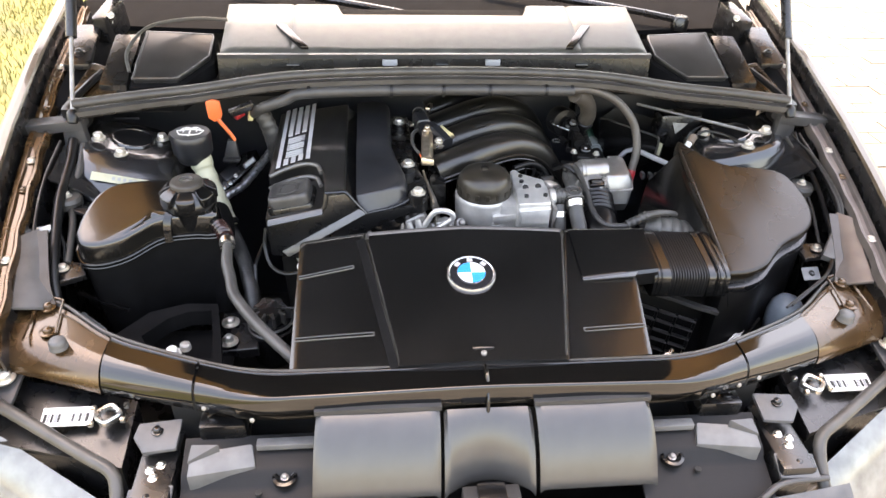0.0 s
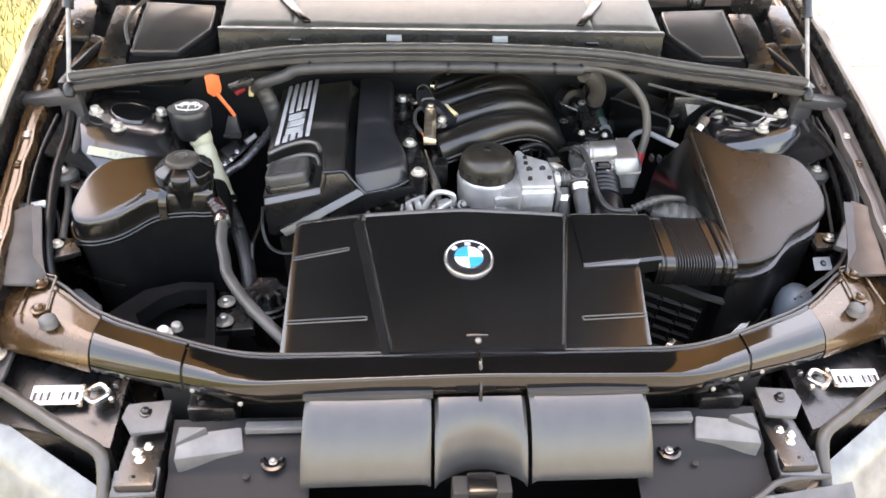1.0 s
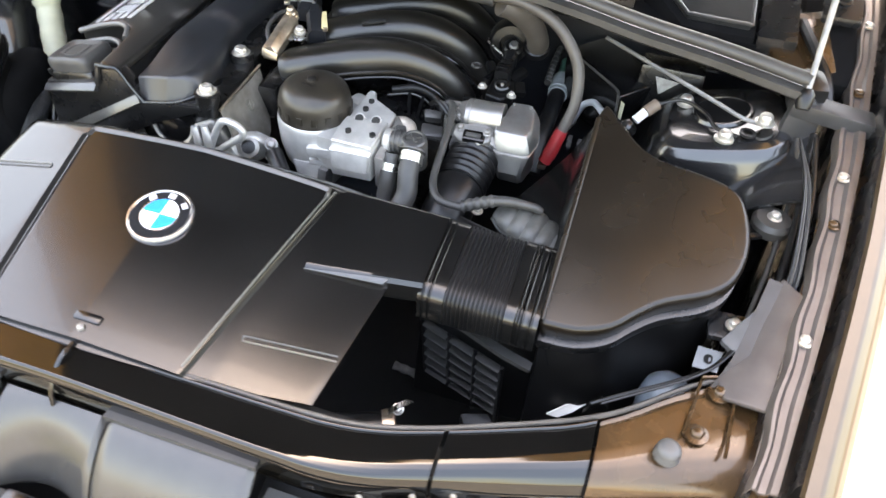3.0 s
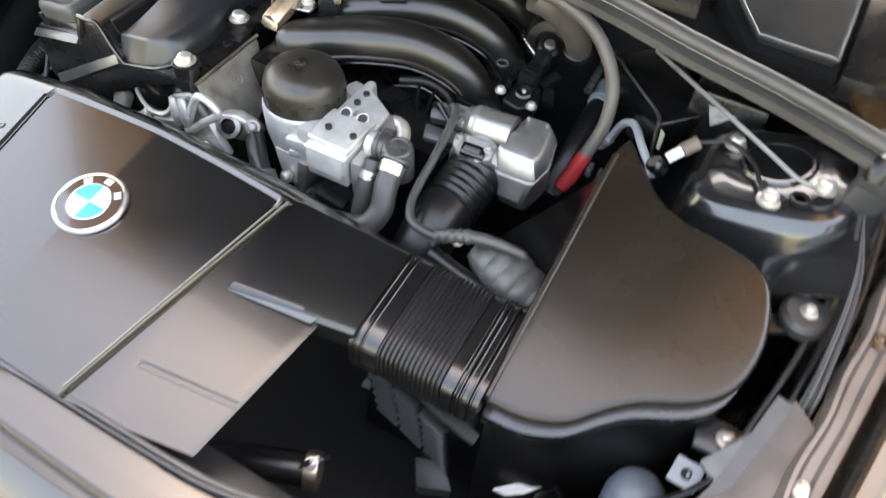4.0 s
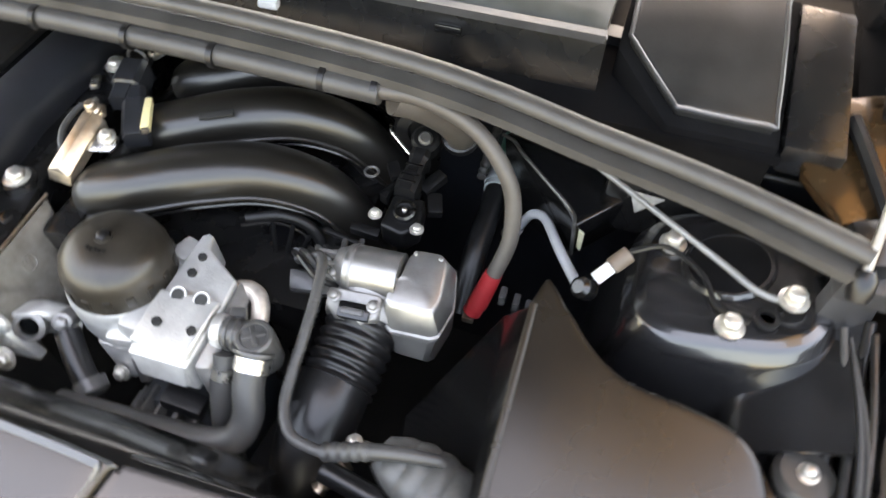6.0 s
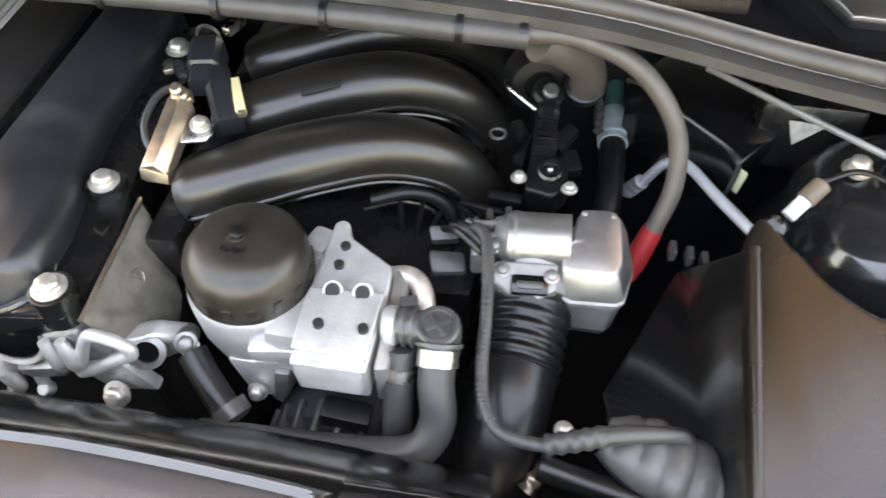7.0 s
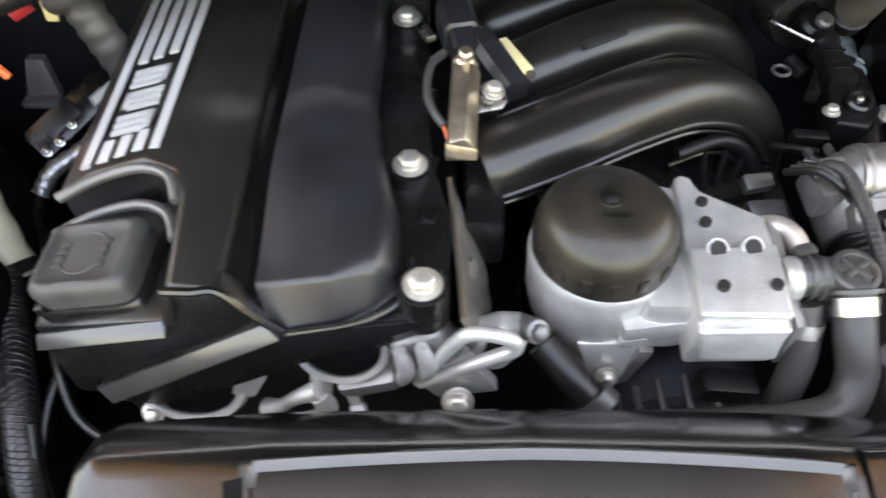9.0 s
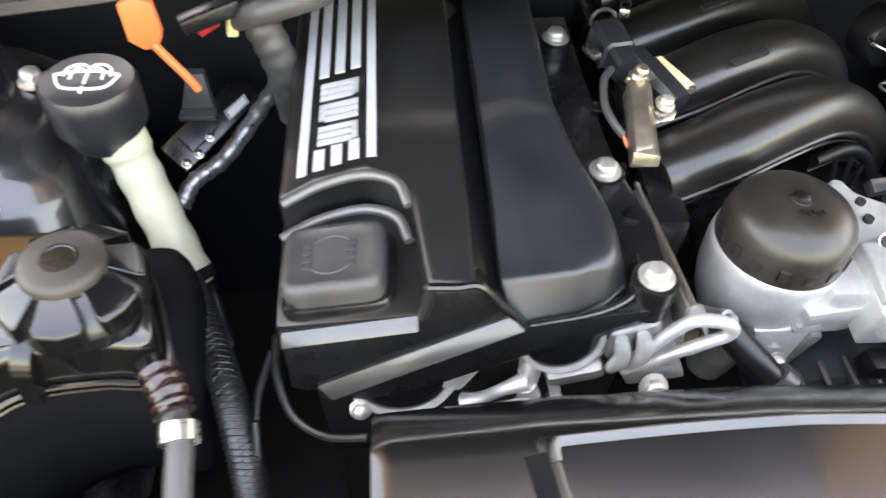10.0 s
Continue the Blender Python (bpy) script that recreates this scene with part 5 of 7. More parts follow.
def folded(y, dz, k=1.0):
    """Across the bracket: a low ridge between two bent sides."""
    c = Vector((-0.0355 + 0.06 * (y - 0.43), y, 0.829 + 0.34 * (y - 0.43) + dz))
    return [c + Vector((dx * k, 0, z)) for dx, z in ((-0.0115, -0.016), (-0.0105, -0.001), (-0.0095, 0.0012), (0.0015, 0.0042), (0.0030, 0.0042), (0.0105, -0.0040), (0.0112, -0.0062), (0.0112, -0.016))]


part("bracket_box", skin([folded(0.401, -0.001, 0.96), folded(0.404, 0.0), folded(0.43, 0.0), folded(0.462, 0.0), folded(0.465, -0.001, 0.96)]), COPPER, sol, "folded bronze-plated box", angle=30)
part("bracket_end", slab([(-0.0485, 0.4005, 0.8185), (-0.0250, 0.4005, 0.8135), (-0.0255, 0.3975, 0.805), (-0.0490, 0.3975, 0.808)], (0, 0.004, 0.001), 0.001), COPPER, sol, "bright bent-down end")
part("bracket_arm", slab([(-0.026, 0.447, 0.826), (-0.004, 0.455, 0.826), (-0.002, 0.446, 0.822), (-0.006, 0.440, 0.819), (-0.026, 0.432, 0.821)], (0, 0.001, -0.003), 0.0008), STEEL, sol, "bright bent arm")
bolt("arm_bolt", (-0.013, 0.450, 0.827), 0.0060, sol, (0.2, -0.2, 1))
part("valve_stem", lathe([(0.0075, -0.010), (0.0075, 0.0), (0.0055, 0.002), (0.0055, 0.008), (0.0035, 0.010)], (-0.034, 0.468, 0.844), (0.05, -0.35, 1), 20), COPPER, sol, "turned bronze stem")
part("stem_collar", lathe([(0.0105, -0.003), (0.0105, 0.001), (0.0088, 0.003)], (-0.034, 0.469, 0.838), (0.05, -0.35, 1), 6), COPPER, sol)
part("loop_cable", tube([(-0.050, 0.492, 0.832), (-0.060, 0.476, 0.832), (-0.063, 0.452, 0.826), (-0.058, 0.436, 0.820), (-0.050, 0.426, 0.814)], 0.0034, 8), HOSE, sol, "grey sleeved lead")
part("orange_wire", tube([(-0.060, 0.440, 0.822), (-0.053, 0.431, 0.818), (-0.047, 0.418, 0.808)], 0.0014, 6), ORANGE, sol, "thin orange wire")
part("wire_clip", box((-0.064, 0.512, 0.836), (0.009, 0.018, 0.006), 0.002, (0, 0, 25)), STEEL, sol, "bright wire clip")
part("dark_plug", skin([[Vector((-0.004, 0.490, 0.822)) + Euler((radians(10), 0, radians(28))).to_matrix() @ Vector((dx * k, y, dz * k)) for dx, dz in ((-0.016, -0.014), (-0.016, 0.004), (-0.011, 0.010), (0.004, 0.010), (0.010, 0.005), (0.010, -0.014))] for y, k in ((-0.028, 0.9), (-0.024, 1.0), (0.018, 1.0), (0.020, 0.86), (0.036, 0.80), (0.038, 0.70))]), PLASTIC_MATTE, sol, "black connector body", angle=30)
part("dark_plug", skin([[Vector((-0.038, 0.530, 0.828)) + Euler((radians(6), 0, radians(12))).to_matrix() @ Vector((dx * k, y, dz * k)) for dx, dz in ((-0.015, -0.014), (-0.015, 0.008), (-0.010, 0.013), (0.010, 0.013), (0.015, 0.008), (0.015, -0.014))] for y, k in ((-0.030, 0.72), (-0.010, 0.80), (-0.008, 1.0), (0.024, 1.0), (0.027, 0.85))]), PLASTIC_MATTE, sol, "black connector body", angle=30)
part("pale_lock", slab([Vector((0.006, 0.492, 0.8300)) + Euler((0, 0, radians(26))).to_matrix() @ Vector(p) for p in ((-0.0045, -0.022, 0), (0.0045, -0.022, 0), (0.0040, 0.022, 0.002), (-0.0040, 0.022, 0.002))], (0, 0, -0.008), 0.0012), YELLOW, sol, "cream connector lock")
part("lock_tip", box((0.0165, 0.4715, 0.8265), (0.007, 0.006, 0.006), 0.0015, (0, 0, 26)), COPPER, sol)
part("plug_tip", box((-0.022, 0.572, 0.844), (0.010, 0.026, 0.010), 0.003, (0, 0, -18)), STEEL, sol)
part("plug_ring", tube([Vector((-0.044 + 0.011 * math.cos(a), 0.560, 0.838 + 0.011 * math.sin(a))) for a in (2 * math.pi * k / 12 for k in range(13))], 0.0018, 6, 2), GREYPL, sol)
for y, z in ((0.395, 0.806), (0.345, 0.804), (0.470, 0.808)):
    part("flange_clip", box((-0.060, y, z), (0.012, 0.010, 0.005), 0.0015, (8, 0, -20)), PLASTIC_SMOOTH, sol)
part("open_stub", lathe([(0.0112, -0.045), (0.0112, -0.002), (0.0105, 0.0), (0.0082, 0.0), (0.0078, -0.014), (0.0, -0.014)], (-0.005, 0.416, 0.802), (0.25, -0.5, 0.85), 22), PLASTIC, sol, "open black hose stub")

# ---- intake manifold ----
man = thing("intake_manifold", (0.12, 0.53, 0.60), "black moulded intake manifold with curved runners", "intake manifold")


def runner(dy):
    """One duct: a flattened round section that narrows and dives at its far end."""
    pts = [(-0.020, 0.413, 0.786), (0.03, 0.426, 0.800), (0.085, 0.449, 0.809), (0.14, 0.474, 0.805), (0.19, 0.492, 0.778), (0.222, 0.500, 0.727), (0.232, 0.505, 0.66)]
    line = smooth_path([(x, y + dy, z) for x, y, z in pts], 10)
    rings, m = [], len(line) - 1
    for i, (p, s_, u) in enumerate(frames_along(line, (0, 0.25, 1))):
        t = i / m
        w, h = lerp(t, (0, 0.03, 0.3, 0.6, 1), (0.0315, 0.0335, 0.0325, 0.030, 0.030)), lerp(t, (0, 0.03, 0.3, 0.6, 1), (0.022, 0.0255, 0.0265, 0.026, 0.028))
        rings.append([p + s_ * math.copysign(abs(math.cos(a)) ** 0.85, math.cos(a)) * w + u * math.copysign(abs(math.sin(a)) ** 0.85, math.sin(a)) * h for a in (2 * math.pi * k / 28 for k in range(28))])
    return rings


for k in range(4):
    dy = 0.0905 * k
    rings = runner(dy)
    part("runner", skin(rings), RUNNER, man, "smooth black runner", angle=50)
    side = min(range(28), key=lambda i: rings[20][i].y)
    lip = [r[side] + Vector((0, -0.0008, -0.006)) for r in rings[1:52:3]]
    part("runner_lip", tube([lip[0] + Vector((-0.010, 0.012, 0.004)), lip[0] + Vector((-0.008, 0.002, -0.002))] + lip, 0.0026, 8, 4), RUNNER, man, "moulded joint lip")
    part("runner_seam", tube([p + Vector((0, 0.002, -0.009)) for p in lip], 0.0022, 8, 4), PLASTIC_SMOOTH, man, "lower half of the joint")
    if k > 0:
        part("mould_mark", box((0.078, 0.4165 + dy, 0.8345), (0.036, 0.0085, 0.003), 0.001, (6, -10, 18)), DARK, man, "dark moulded recess")
part("plenum", box((0.13, 0.55, 0.66), (0.22, 0.36, 0.16), 0.03), PLASTIC, man)
part("head_flange", box((-0.02, 0.53, 0.765), (0.03, 0.36, 0.05), 0.008), PLASTIC, man)
FAN = [Vector((0.135, 0.436, 0.775)), Vector((0.170, 0.448, 0.778)), Vector((0.198, 0.452, 0.762)), Vector((0.212, 0.442, 0.735)), Vector((0.210, 0.425, 0.712))]
part("stay", tube(FAN, 0.0060, 10), NEAR_BLACK, man, "curved black stay")
part("stay", tube([p + Vector((-0.006, -0.004, -0.008)) for p in FAN], 0.0022, 8), PLASTIC_SMOOTH, man)
for k in range(6):
    t = Vector((0.165, 0.415, 0.700)).lerp(smooth_path(FAN, 6)[4 + 4 * k - (k > 4)], 0.92)
    part("web", tube([(0.168, 0.415, 0.698), t], 0.0026, 6), MATTE, man, "thin radial web")
part("rib_block", slab([(0.190, 0.408, 0.752), (0.222, 0.412, 0.750), (0.226, 0.396, 0.742), (0.196, 0.390, 0.742)], (0, 0.004, -0.02), 0.004), OUTLET, man, "dusty grey moulded lug")
part("rib_block", slab([(0.188, 0.425, 0.764), (0.214, 0.430, 0.762), (0.216, 0.420, 0.756), (0.192, 0.414, 0.756)], (0, 0.004, -0.012), 0.003), OUTLET, man, "dusty grey moulded lug")

# ---- oil filter ----
flt = thing("oil_filter", (0.062, 0.337, 0.62), "oil filter housing of cast aluminium with a worn black cap", "oil filter")
FCAP = mat("worn_filter_cap", (0.017, 0.0145, 0.0115), 0.34, vary=0.55, scale=38, dust=0.09, spec=0.6, bump=0.25, dustcol=(0.22, 0.18, 0.13))
part("cap", lathe([(0.0500, 0.778), (0.0500, 0.786), (0.0488, 0.7885), (0.0488, 0.798), (0.0480, 0.806), (0.0455, 0.8135), (0.0405, 0.8198), (0.0330, 0.8245), (0.022, 0.8277), (0.010, 0.8290), (0.0, 0.8292)], (0.062, 0.337, 0.0), n=56), FCAP, flt, "worn brownish-black cap", angle=60)
for k in range(16):
    a = 2 * math.pi * k / 16
    part("grip_rib", box((0.062 + 0.0486 * math.cos(a), 0.337 + 0.0486 * math.sin(a), 0.793), (0.0035, 0.0075, 0.011), 0.0012, (0, 0, math.degrees(a))), FCAP, flt)
part("cap_ring", lathe([(0.0085, 0.0), (0.0082, 0.0016), (0.0066, 0.0016), (0.006, 0.0)], (0.060, 0.337, 0.8285), n=24), FCAP, flt)
part("cap_nub", lathe([(0.007, 0.829), (0.0065, 0.832), (0.004, 0.8335)], (0.060, 0.337, 0.0), n=6), RUBBER_BLK, flt)
for k in range(5):
    part("cap_mark", box((0.054 + 0.004 * k, 0.322 - 0.0015 * (k % 2), 0.8302), (0.0022, 0.004, 0.0008), 0), RUBBER_BLK, flt)
part("housing", lathe([(0.018, 0.60), (0.030, 0.66), (0.038, 0.700), (0.046, 0.716), (0.051, 0.740), (0.0525, 0.772), (0.0515, 0.780), (0.049, 0.783)], (0.062, 0.337, 0.0), n=44), ALU, flt, "pale cast housing")
blk = part("cooler_block", slab([Vector(p) for p in ((0.114, 0.262, 0.783), (0.171, 0.260, 0.788), (0.173, 0.300, 0.793), (0.1745, 0.318, 0.795), (0.1735, 0.350, 0.797), (0.150, 0.364, 0.798), (0.1345, 0.374, 0.7975), (0.1300, 0.389, 0.797), (0.1235, 0.392, 0.7965), (0.1180, 0.388, 0.796), (0.1165, 0.352, 0.794), (0.114, 0.318, 0.790))], (0.0, 0.005, -0.045), 0.0035, 3), ALU, flt, "bright drilled block")
part("block_pad", slab([Vector(p) for p in ((0.1145, 0.270, 0.7925), (0.1705, 0.266, 0.7965), (0.1725, 0.308, 0.8010), (0.1735, 0.3225, 0.8005), (0.1150, 0.3225, 0.7965), (0.1145, 0.306, 0.797))], (0, 0, -0.012), 0.0028, 3), ALU, flt, "raised machined pad")
part("block_skirt", slab([Vector(p) for p in ((0.116, 0.2625, 0.782), (0.169, 0.2605, 0.786), (0.168, 0.256, 0.760), (0.120, 0.258, 0.756))], (0, 0.02, 0), 0.003), ALU, flt)
# Dark discs paint the shade inside the drilled holes.
for x, y, z in ((0.133, 0.363, 0.7985), (0.132, 0.345, 0.7975), (0.131, 0.289, 0.7990), (0.1645, 0.2885, 0.8010)):
    part("drilling", lathe([(0.0040, -0.003), (0.0040, 0.0010)], (x, y, z), n=14), DARK, blk, "dark drilled hole")
for x in (0.134, 0.157):
    part("cast_ring", lathe([(0.0080, 0), (0.0074, 0.0014), (0.0062, 0.0014), (0.0052, 0.0002)], (x, 0.3195, 0.7978 + 0.08 * (x - 0.134)), (0, -0.55, 1), 22), ALU, flt, "half-round cast eye")
    part("eye_hole", lathe([(0.0056, 0), (0.0056, 0.0008)], (x, 0.3182, 0.7990 + 0.08 * (x - 0.134)), (0, -0.55, 1), 18), DARK, flt)
part("block_back", slab([Vector(p) for p in ((0.1755, 0.264, 0.786), (0.186, 0.270, 0.780), (0.188, 0.352, 0.786), (0.1755, 0.352, 0.794))], (0.0, 0.002, -0.05), 0.004), ALU_DK, flt, "stained flank of the block")
part("neck", box((0.104, 0.325, 0.755), (0.04, 0.085, 0.055), 0.012), ALU, flt)
part("neck_lug", box((0.108, 0.374, 0.778), (0.022, 0.026, 0.026), 0.006, (0, 0, -18)), ALU, flt)
part("lower_ear", slab([(0.045, 0.288, 0.728), (0.09, 0.284, 0.735), (0.082, 0.280, 0.690), (0.062, 0.282, 0.682)], (0, 0.02, 0), 0.004), ALU, flt)
part("ear_web", slab([(0.088, 0.279, 0.732), (0.100, 0.281, 0.728), (0.090, 0.284, 0.680), (0.078, 0.282, 0.676)], (0.004, 0.02, 0), 0.003), ALU_DK, flt)
bolt("ear_bolt", (0.070, 0.278, 0.700), 0.006, flt, (0, -1, 0.4))
part("rib", box((0.095, 0.2865, 0.756), (0.046, 0.014, 0.016), 0.005, (0, -6, 4)), ALU, flt)
part("rib", box((0.092, 0.2885, 0.738), (0.038, 0.012, 0.010), 0.004, (0, -6, 4)), ALU, flt)
part("elbow_pipe", tube([(0.172, 0.352, 0.781), (0.184, 0.352, 0.784), (0.195, 0.346, 0.783), (0.201, 0.333, 0.777), (0.2015, 0.318, 0.768)], 0.0082, 16, 8), mat("stained_pale_pipe", (0.50, 0.44, 0.38), 0.36, metal=0.45, vary=0.3, scale=90), flt, "short stained elbow pipe")

wat = thing("water_outlet", (0.20, 0.29, 0.70), "black plastic hose fittings with bright clamps", "hose fitting")
part("outlet_body", tube([(0.178, 0.304, 0.786), (0.195, 0.303, 0.789), (0.216, 0.302, 0.790)], 0.0135, 18), OUTLET, wat, "grey plastic outlet")
part("outlet_collar", lathe([(0.0125, -0.004), (0.0150, -0.001), (0.0150, 0.005), (0.0125, 0.007)], (0.180, 0.303, 0.787), (1, 0, 0.1), 22), ALU, wat, "pale collar")
for x in (0.192, 0.199):
    part("outlet_rib", lathe([(0.0150, -0.0015), (0.0158, 0.0), (0.0150, 0.0015)], (x, 0.303, 0.7885), (1, 0, 0.1), 22), OUTLET, wat)
part("outlet_lug", box((0.192, 0.318, 0.795), (0.014, 0.010, 0.012), 0.003, (0, 0, 15)), OUTLET, wat)
part("outlet_barrel", lathe([(0.0165, -0.040), (0.0170, -0.004), (0.0160, 0.0)], (0.217, 0.299, 0.7985), (0, -0.15, 1), 26), OUTLET, wat, "grey plastic outlet")
part("outlet_cap", lathe([(0.0160, 0.0), (0.0160, 0.0035), (0.0145, 0.0050), (0.0120, 0.0052), (0.0112, 0.0040), (0.0, 0.0040)], (0.217, 0.299, 0.7985), (0, -0.15, 1), 26), OUTLET, wat)
for a in (35, 125):
    part("cap_cross", box((0.217, 0.2985, 0.8035), (0.020, 0.0042, 0.003), 0.0008, (8, 0, a)), OUTLET, wat, "raised cross on the cap")
part("outlet_lip", lathe([(0.0175, -0.0015), (0.0180, 0.0), (0.0175, 0.0015)], (0.2185, 0.291, 0.789), (0.05, -0.8, -0.6), 24), OUTLET, wat)
part("clamp", lathe([(0.0155, -0.006), (0.0155, 0.006)], (0.219, 0.284, 0.782), (0.05, -0.8, -0.6), 22), STEEL, wat, "bright hose clamp")
part("clamp", lathe([(0.012, -0.005), (0.012, 0.005)], (0.192, 0.279, 0.765), (0, -0.5, -0.8), 20), STEEL, wat, "bright hose clamp")
part("hose", tube([(0.219, 0.292, 0.790), (0.220, 0.270, 0.770), (0.224, 0.252, 0.748), (0.214, 0.236, 0.732), (0.185, 0.230, 0.724), (0.12, 0.228, 0.718), (0.04, 0.230, 0.708)], 0.0135, 14), HOSE, wat, "grey coolant hose")
part("hose", tube([(0.190, 0.290, 0.778), (0.192, 0.268, 0.745), (0.190, 0.255, 0.69), (0.188, 0.25, 0.62)], 0.0115, 12), HOSE, wat, "grey coolant hose")

con = thing("hose_union", (0.05, 0.25, 0.69), "dark hose union with a dull end bolt", "hose union")
part("union_tube", tube([(0.02, 0.285, 0.735), (0.040, 0.265, 0.722), (0.060, 0.248, 0.708)], 0.012, 12), RUBBER_BLK, con)
part("union_ring", lathe([(0.015, -0.005), (0.015, 0.007), (0.010, 0.010)], (0.058, 0.252, 0.712), (0.6, -0.5, -0.4), 16), OUTLET, con)
part("alternator", lathe([(0.05, -0.05), (0.062, -0.04), (0.062, 0.04), (0.05, 0.05)], (0.14, 0.30, 0.64), (0.1, 1, 0), 32), mat("blue_grey_alternator", (0.011, 0.015, 0.021), 0.5, metal=0.2, dust=0.05), con, "blue-grey alternator body")
for k in range(9):
    a = math.pi * (0.12 + 0.09 * k)
    part("alternator_fin", box((0.14 + 0.062 * math.cos(a), 0.262, 0.64 + 0.062 * math.sin(a)), (0.012, 0.030, 0.004), 0.0012, (0, -math.degrees(a), 0)), OUTLET, con, "dusty cooling fin")
part("alternator_plug", box((0.150, 0.262, 0.715), (0.040, 0.020, 0.018), 0.004, (0, 8, 0)), NEAR_BLACK, con)

# ---- throttle body ----
thr = thing("throttle_body", (0.30, 0.38, 0.70), "bright aluminium throttle body with a cylindrical motor", "throttle body")
AXIS = (1, 0.03, 0.05)
part("motor", lathe([(0.0200, 0.0), (0.0232, 0.002), (0.0235, 0.006), (0.0235, 0.052)], (0.256, 0.404, 0.782), AXIS, 40), MACHINED, thr, "machined motor casing")
part("motor_end", lathe([(0.010, -0.012), (0.0175, -0.009), (0.0195, -0.004), (0.0215, 0.001)], (0.256, 0.404, 0.782), AXIS, 30), ALU_DK, thr, "stained motor end")
part("motor_band", lathe([(0.0240, -0.0016), (0.0244, 0.0), (0.0240, 0.0016)], (0.2640, 0.4043, 0.7824), AXIS, 40), ALU_DK, thr)
GEAR_TOP = [Vector(p) for p in ((0.303, 0.373, 0.787), (0.302, 0.392, 0.7935), (0.309, 0.398, 0.796), (0.311, 0.420, 0.801), (0.317, 0.428, 0.803), (0.338, 0.430, 0.803), (0.346, 0.424, 0.801), (0.350, 0.388, 0.789), (0.346, 0.375, 0.787))]
GEAR_MID = [Vector(p) for p in ((0.307, 0.363, 0.766), (0.304, 0.392, 0.775), (0.309, 0.399, 0.778), (0.310, 0.424, 0.785), (0.317, 0.433, 0.787), (0.341, 0.436, 0.787), (0.353, 0.429, 0.785), (0.361, 0.396, 0.772), (0.354, 0.366, 0.766))]
GEAR_LOW = [Vector(p) for p in ((0.314, 0.357, 0.737), (0.311, 0.390, 0.737), (0.312, 0.400, 0.737), (0.313, 0.425, 0.742), (0.318, 0.434, 0.744), (0.341, 0.436, 0.744), (0.350, 0.430, 0.742), (0.356, 0.398, 0.737), (0.348, 0.357, 0.737))]
GEAR_END = [p + Vector((0.001, 0.012, -0.022)) for p in GEAR_LOW]


def gear_loop(a, b, k, draw=1.0, lift=0.0):
    """A rounded outline between two of the gear cover's levels."""
    mid = sum((p.lerp(q, k) for p, q in zip(a, b)), Vector()) / len(a)
    pts = [mid + (p.lerp(q, k) - mid) * draw + Vector((0, 0, lift)) for p, q in zip(a, b)]
    return [p.lerp(q, t) for p, q in zip(pts, pts[1:] + pts[:1]) for t in (0.12, 0.5, 0.88)]


part("gear_cover", skin([gear_loop(GEAR_END, GEAR_END, 0), gear_loop(GEAR_LOW, GEAR_LOW, 0), gear_loop(GEAR_LOW, GEAR_MID, 0.92), gear_loop(GEAR_MID, GEAR_MID, 0, 0.995, 0.001), gear_loop(GEAR_MID, GEAR_TOP, 0.85), gear_loop(GEAR_TOP, GEAR_TOP, 0, 0.97), gear_loop(GEAR_TOP, GEAR_TOP, 0, 0.90, 0.0008), gear_loop(GEAR_TOP, GEAR_TOP, 0, 0.40, 0.0012)]), MACHINED, thr, "smooth cast gear cover", angle=32)
part("gear_flange", skin([gear_loop(GEAR_LOW, GEAR_MID, k, d) for k, d in ((0.80, 1.0), (0.83, 1.045), (0.93, 1.045), (0.96, 1.0))], False), ALU_DK, thr, "dull flange of the gear cover")
for x, y, z in ((0.3165, 0.4235, 0.8030), (0.3400, 0.4240, 0.8030)):
    bolt("gear_screw", (x, y, z), 0.0022, thr, (0, -0.35, 1), MACHINED, "small flush screw", flange=1.1, tall=0.3)
part("bore", lathe([(0.036, -0.03), (0.0385, -0.026), (0.0385, -0.012), (0.0400, -0.010), (0.040, 0.015), (0.036, 0.020)], (0.281, 0.400, 0.752), (0, 1, 0.25), 36), ALU_DK, thr, "stained throttle bore")
part("bore_web", slab([(0.250, 0.376, 0.788), (0.300, 0.378, 0.791), (0.302, 0.360, 0.780), (0.288, 0.352, 0.776), (0.262, 0.354, 0.774), (0.250, 0.362, 0.778)], (0, 0.01, -0.03), 0.004, 3), ALU_DK, thr, "stained cast web")
part("linkage", box((0.279, 0.362, 0.778), (0.030, 0.016, 0.016), 0.004, (24, 0, 4)), PLASTIC_SMOOTH, thr, "black sensor plug")
part("linkage_rib", box((0.279, 0.357, 0.786), (0.020, 0.006, 0.004), 0.001, (24, 0, 4)), OUTLET, thr)
for x, y, z in ((0.2955, 0.3665, 0.7875), (0.2570, 0.3690, 0.7850), (0.2480, 0.3900, 0.7880)):
    bolt("body_screw", (x, y, z), 0.0042, thr, (0, -0.4, 1), ALU_DK, "dull body screw")
part("sensor_block", slab([(0.226, 0.412, 0.792), (0.250, 0.416, 0.794), (0.252, 0.384, 0.786), (0.230, 0.380, 0.784)], (0, 0.004, -0.03), 0.004), ALU_DK, thr, "stained sensor block")
part("sensor_fin", box((0.238, 0.404, 0.796), (0.018, 0.004, 0.008), 0.001, (0, 0, 8)), ALU_DK, thr)
part("sensor_fin", box((0.240, 0.394, 0.793), (0.018, 0.004, 0.008), 0.001, (0, 0, 8)), ALU_DK, thr)
hs = thing("intake_hose", (0.28, 0.30, 0.66), "black rubber intake hose with a ribbed neck", "intake hose")
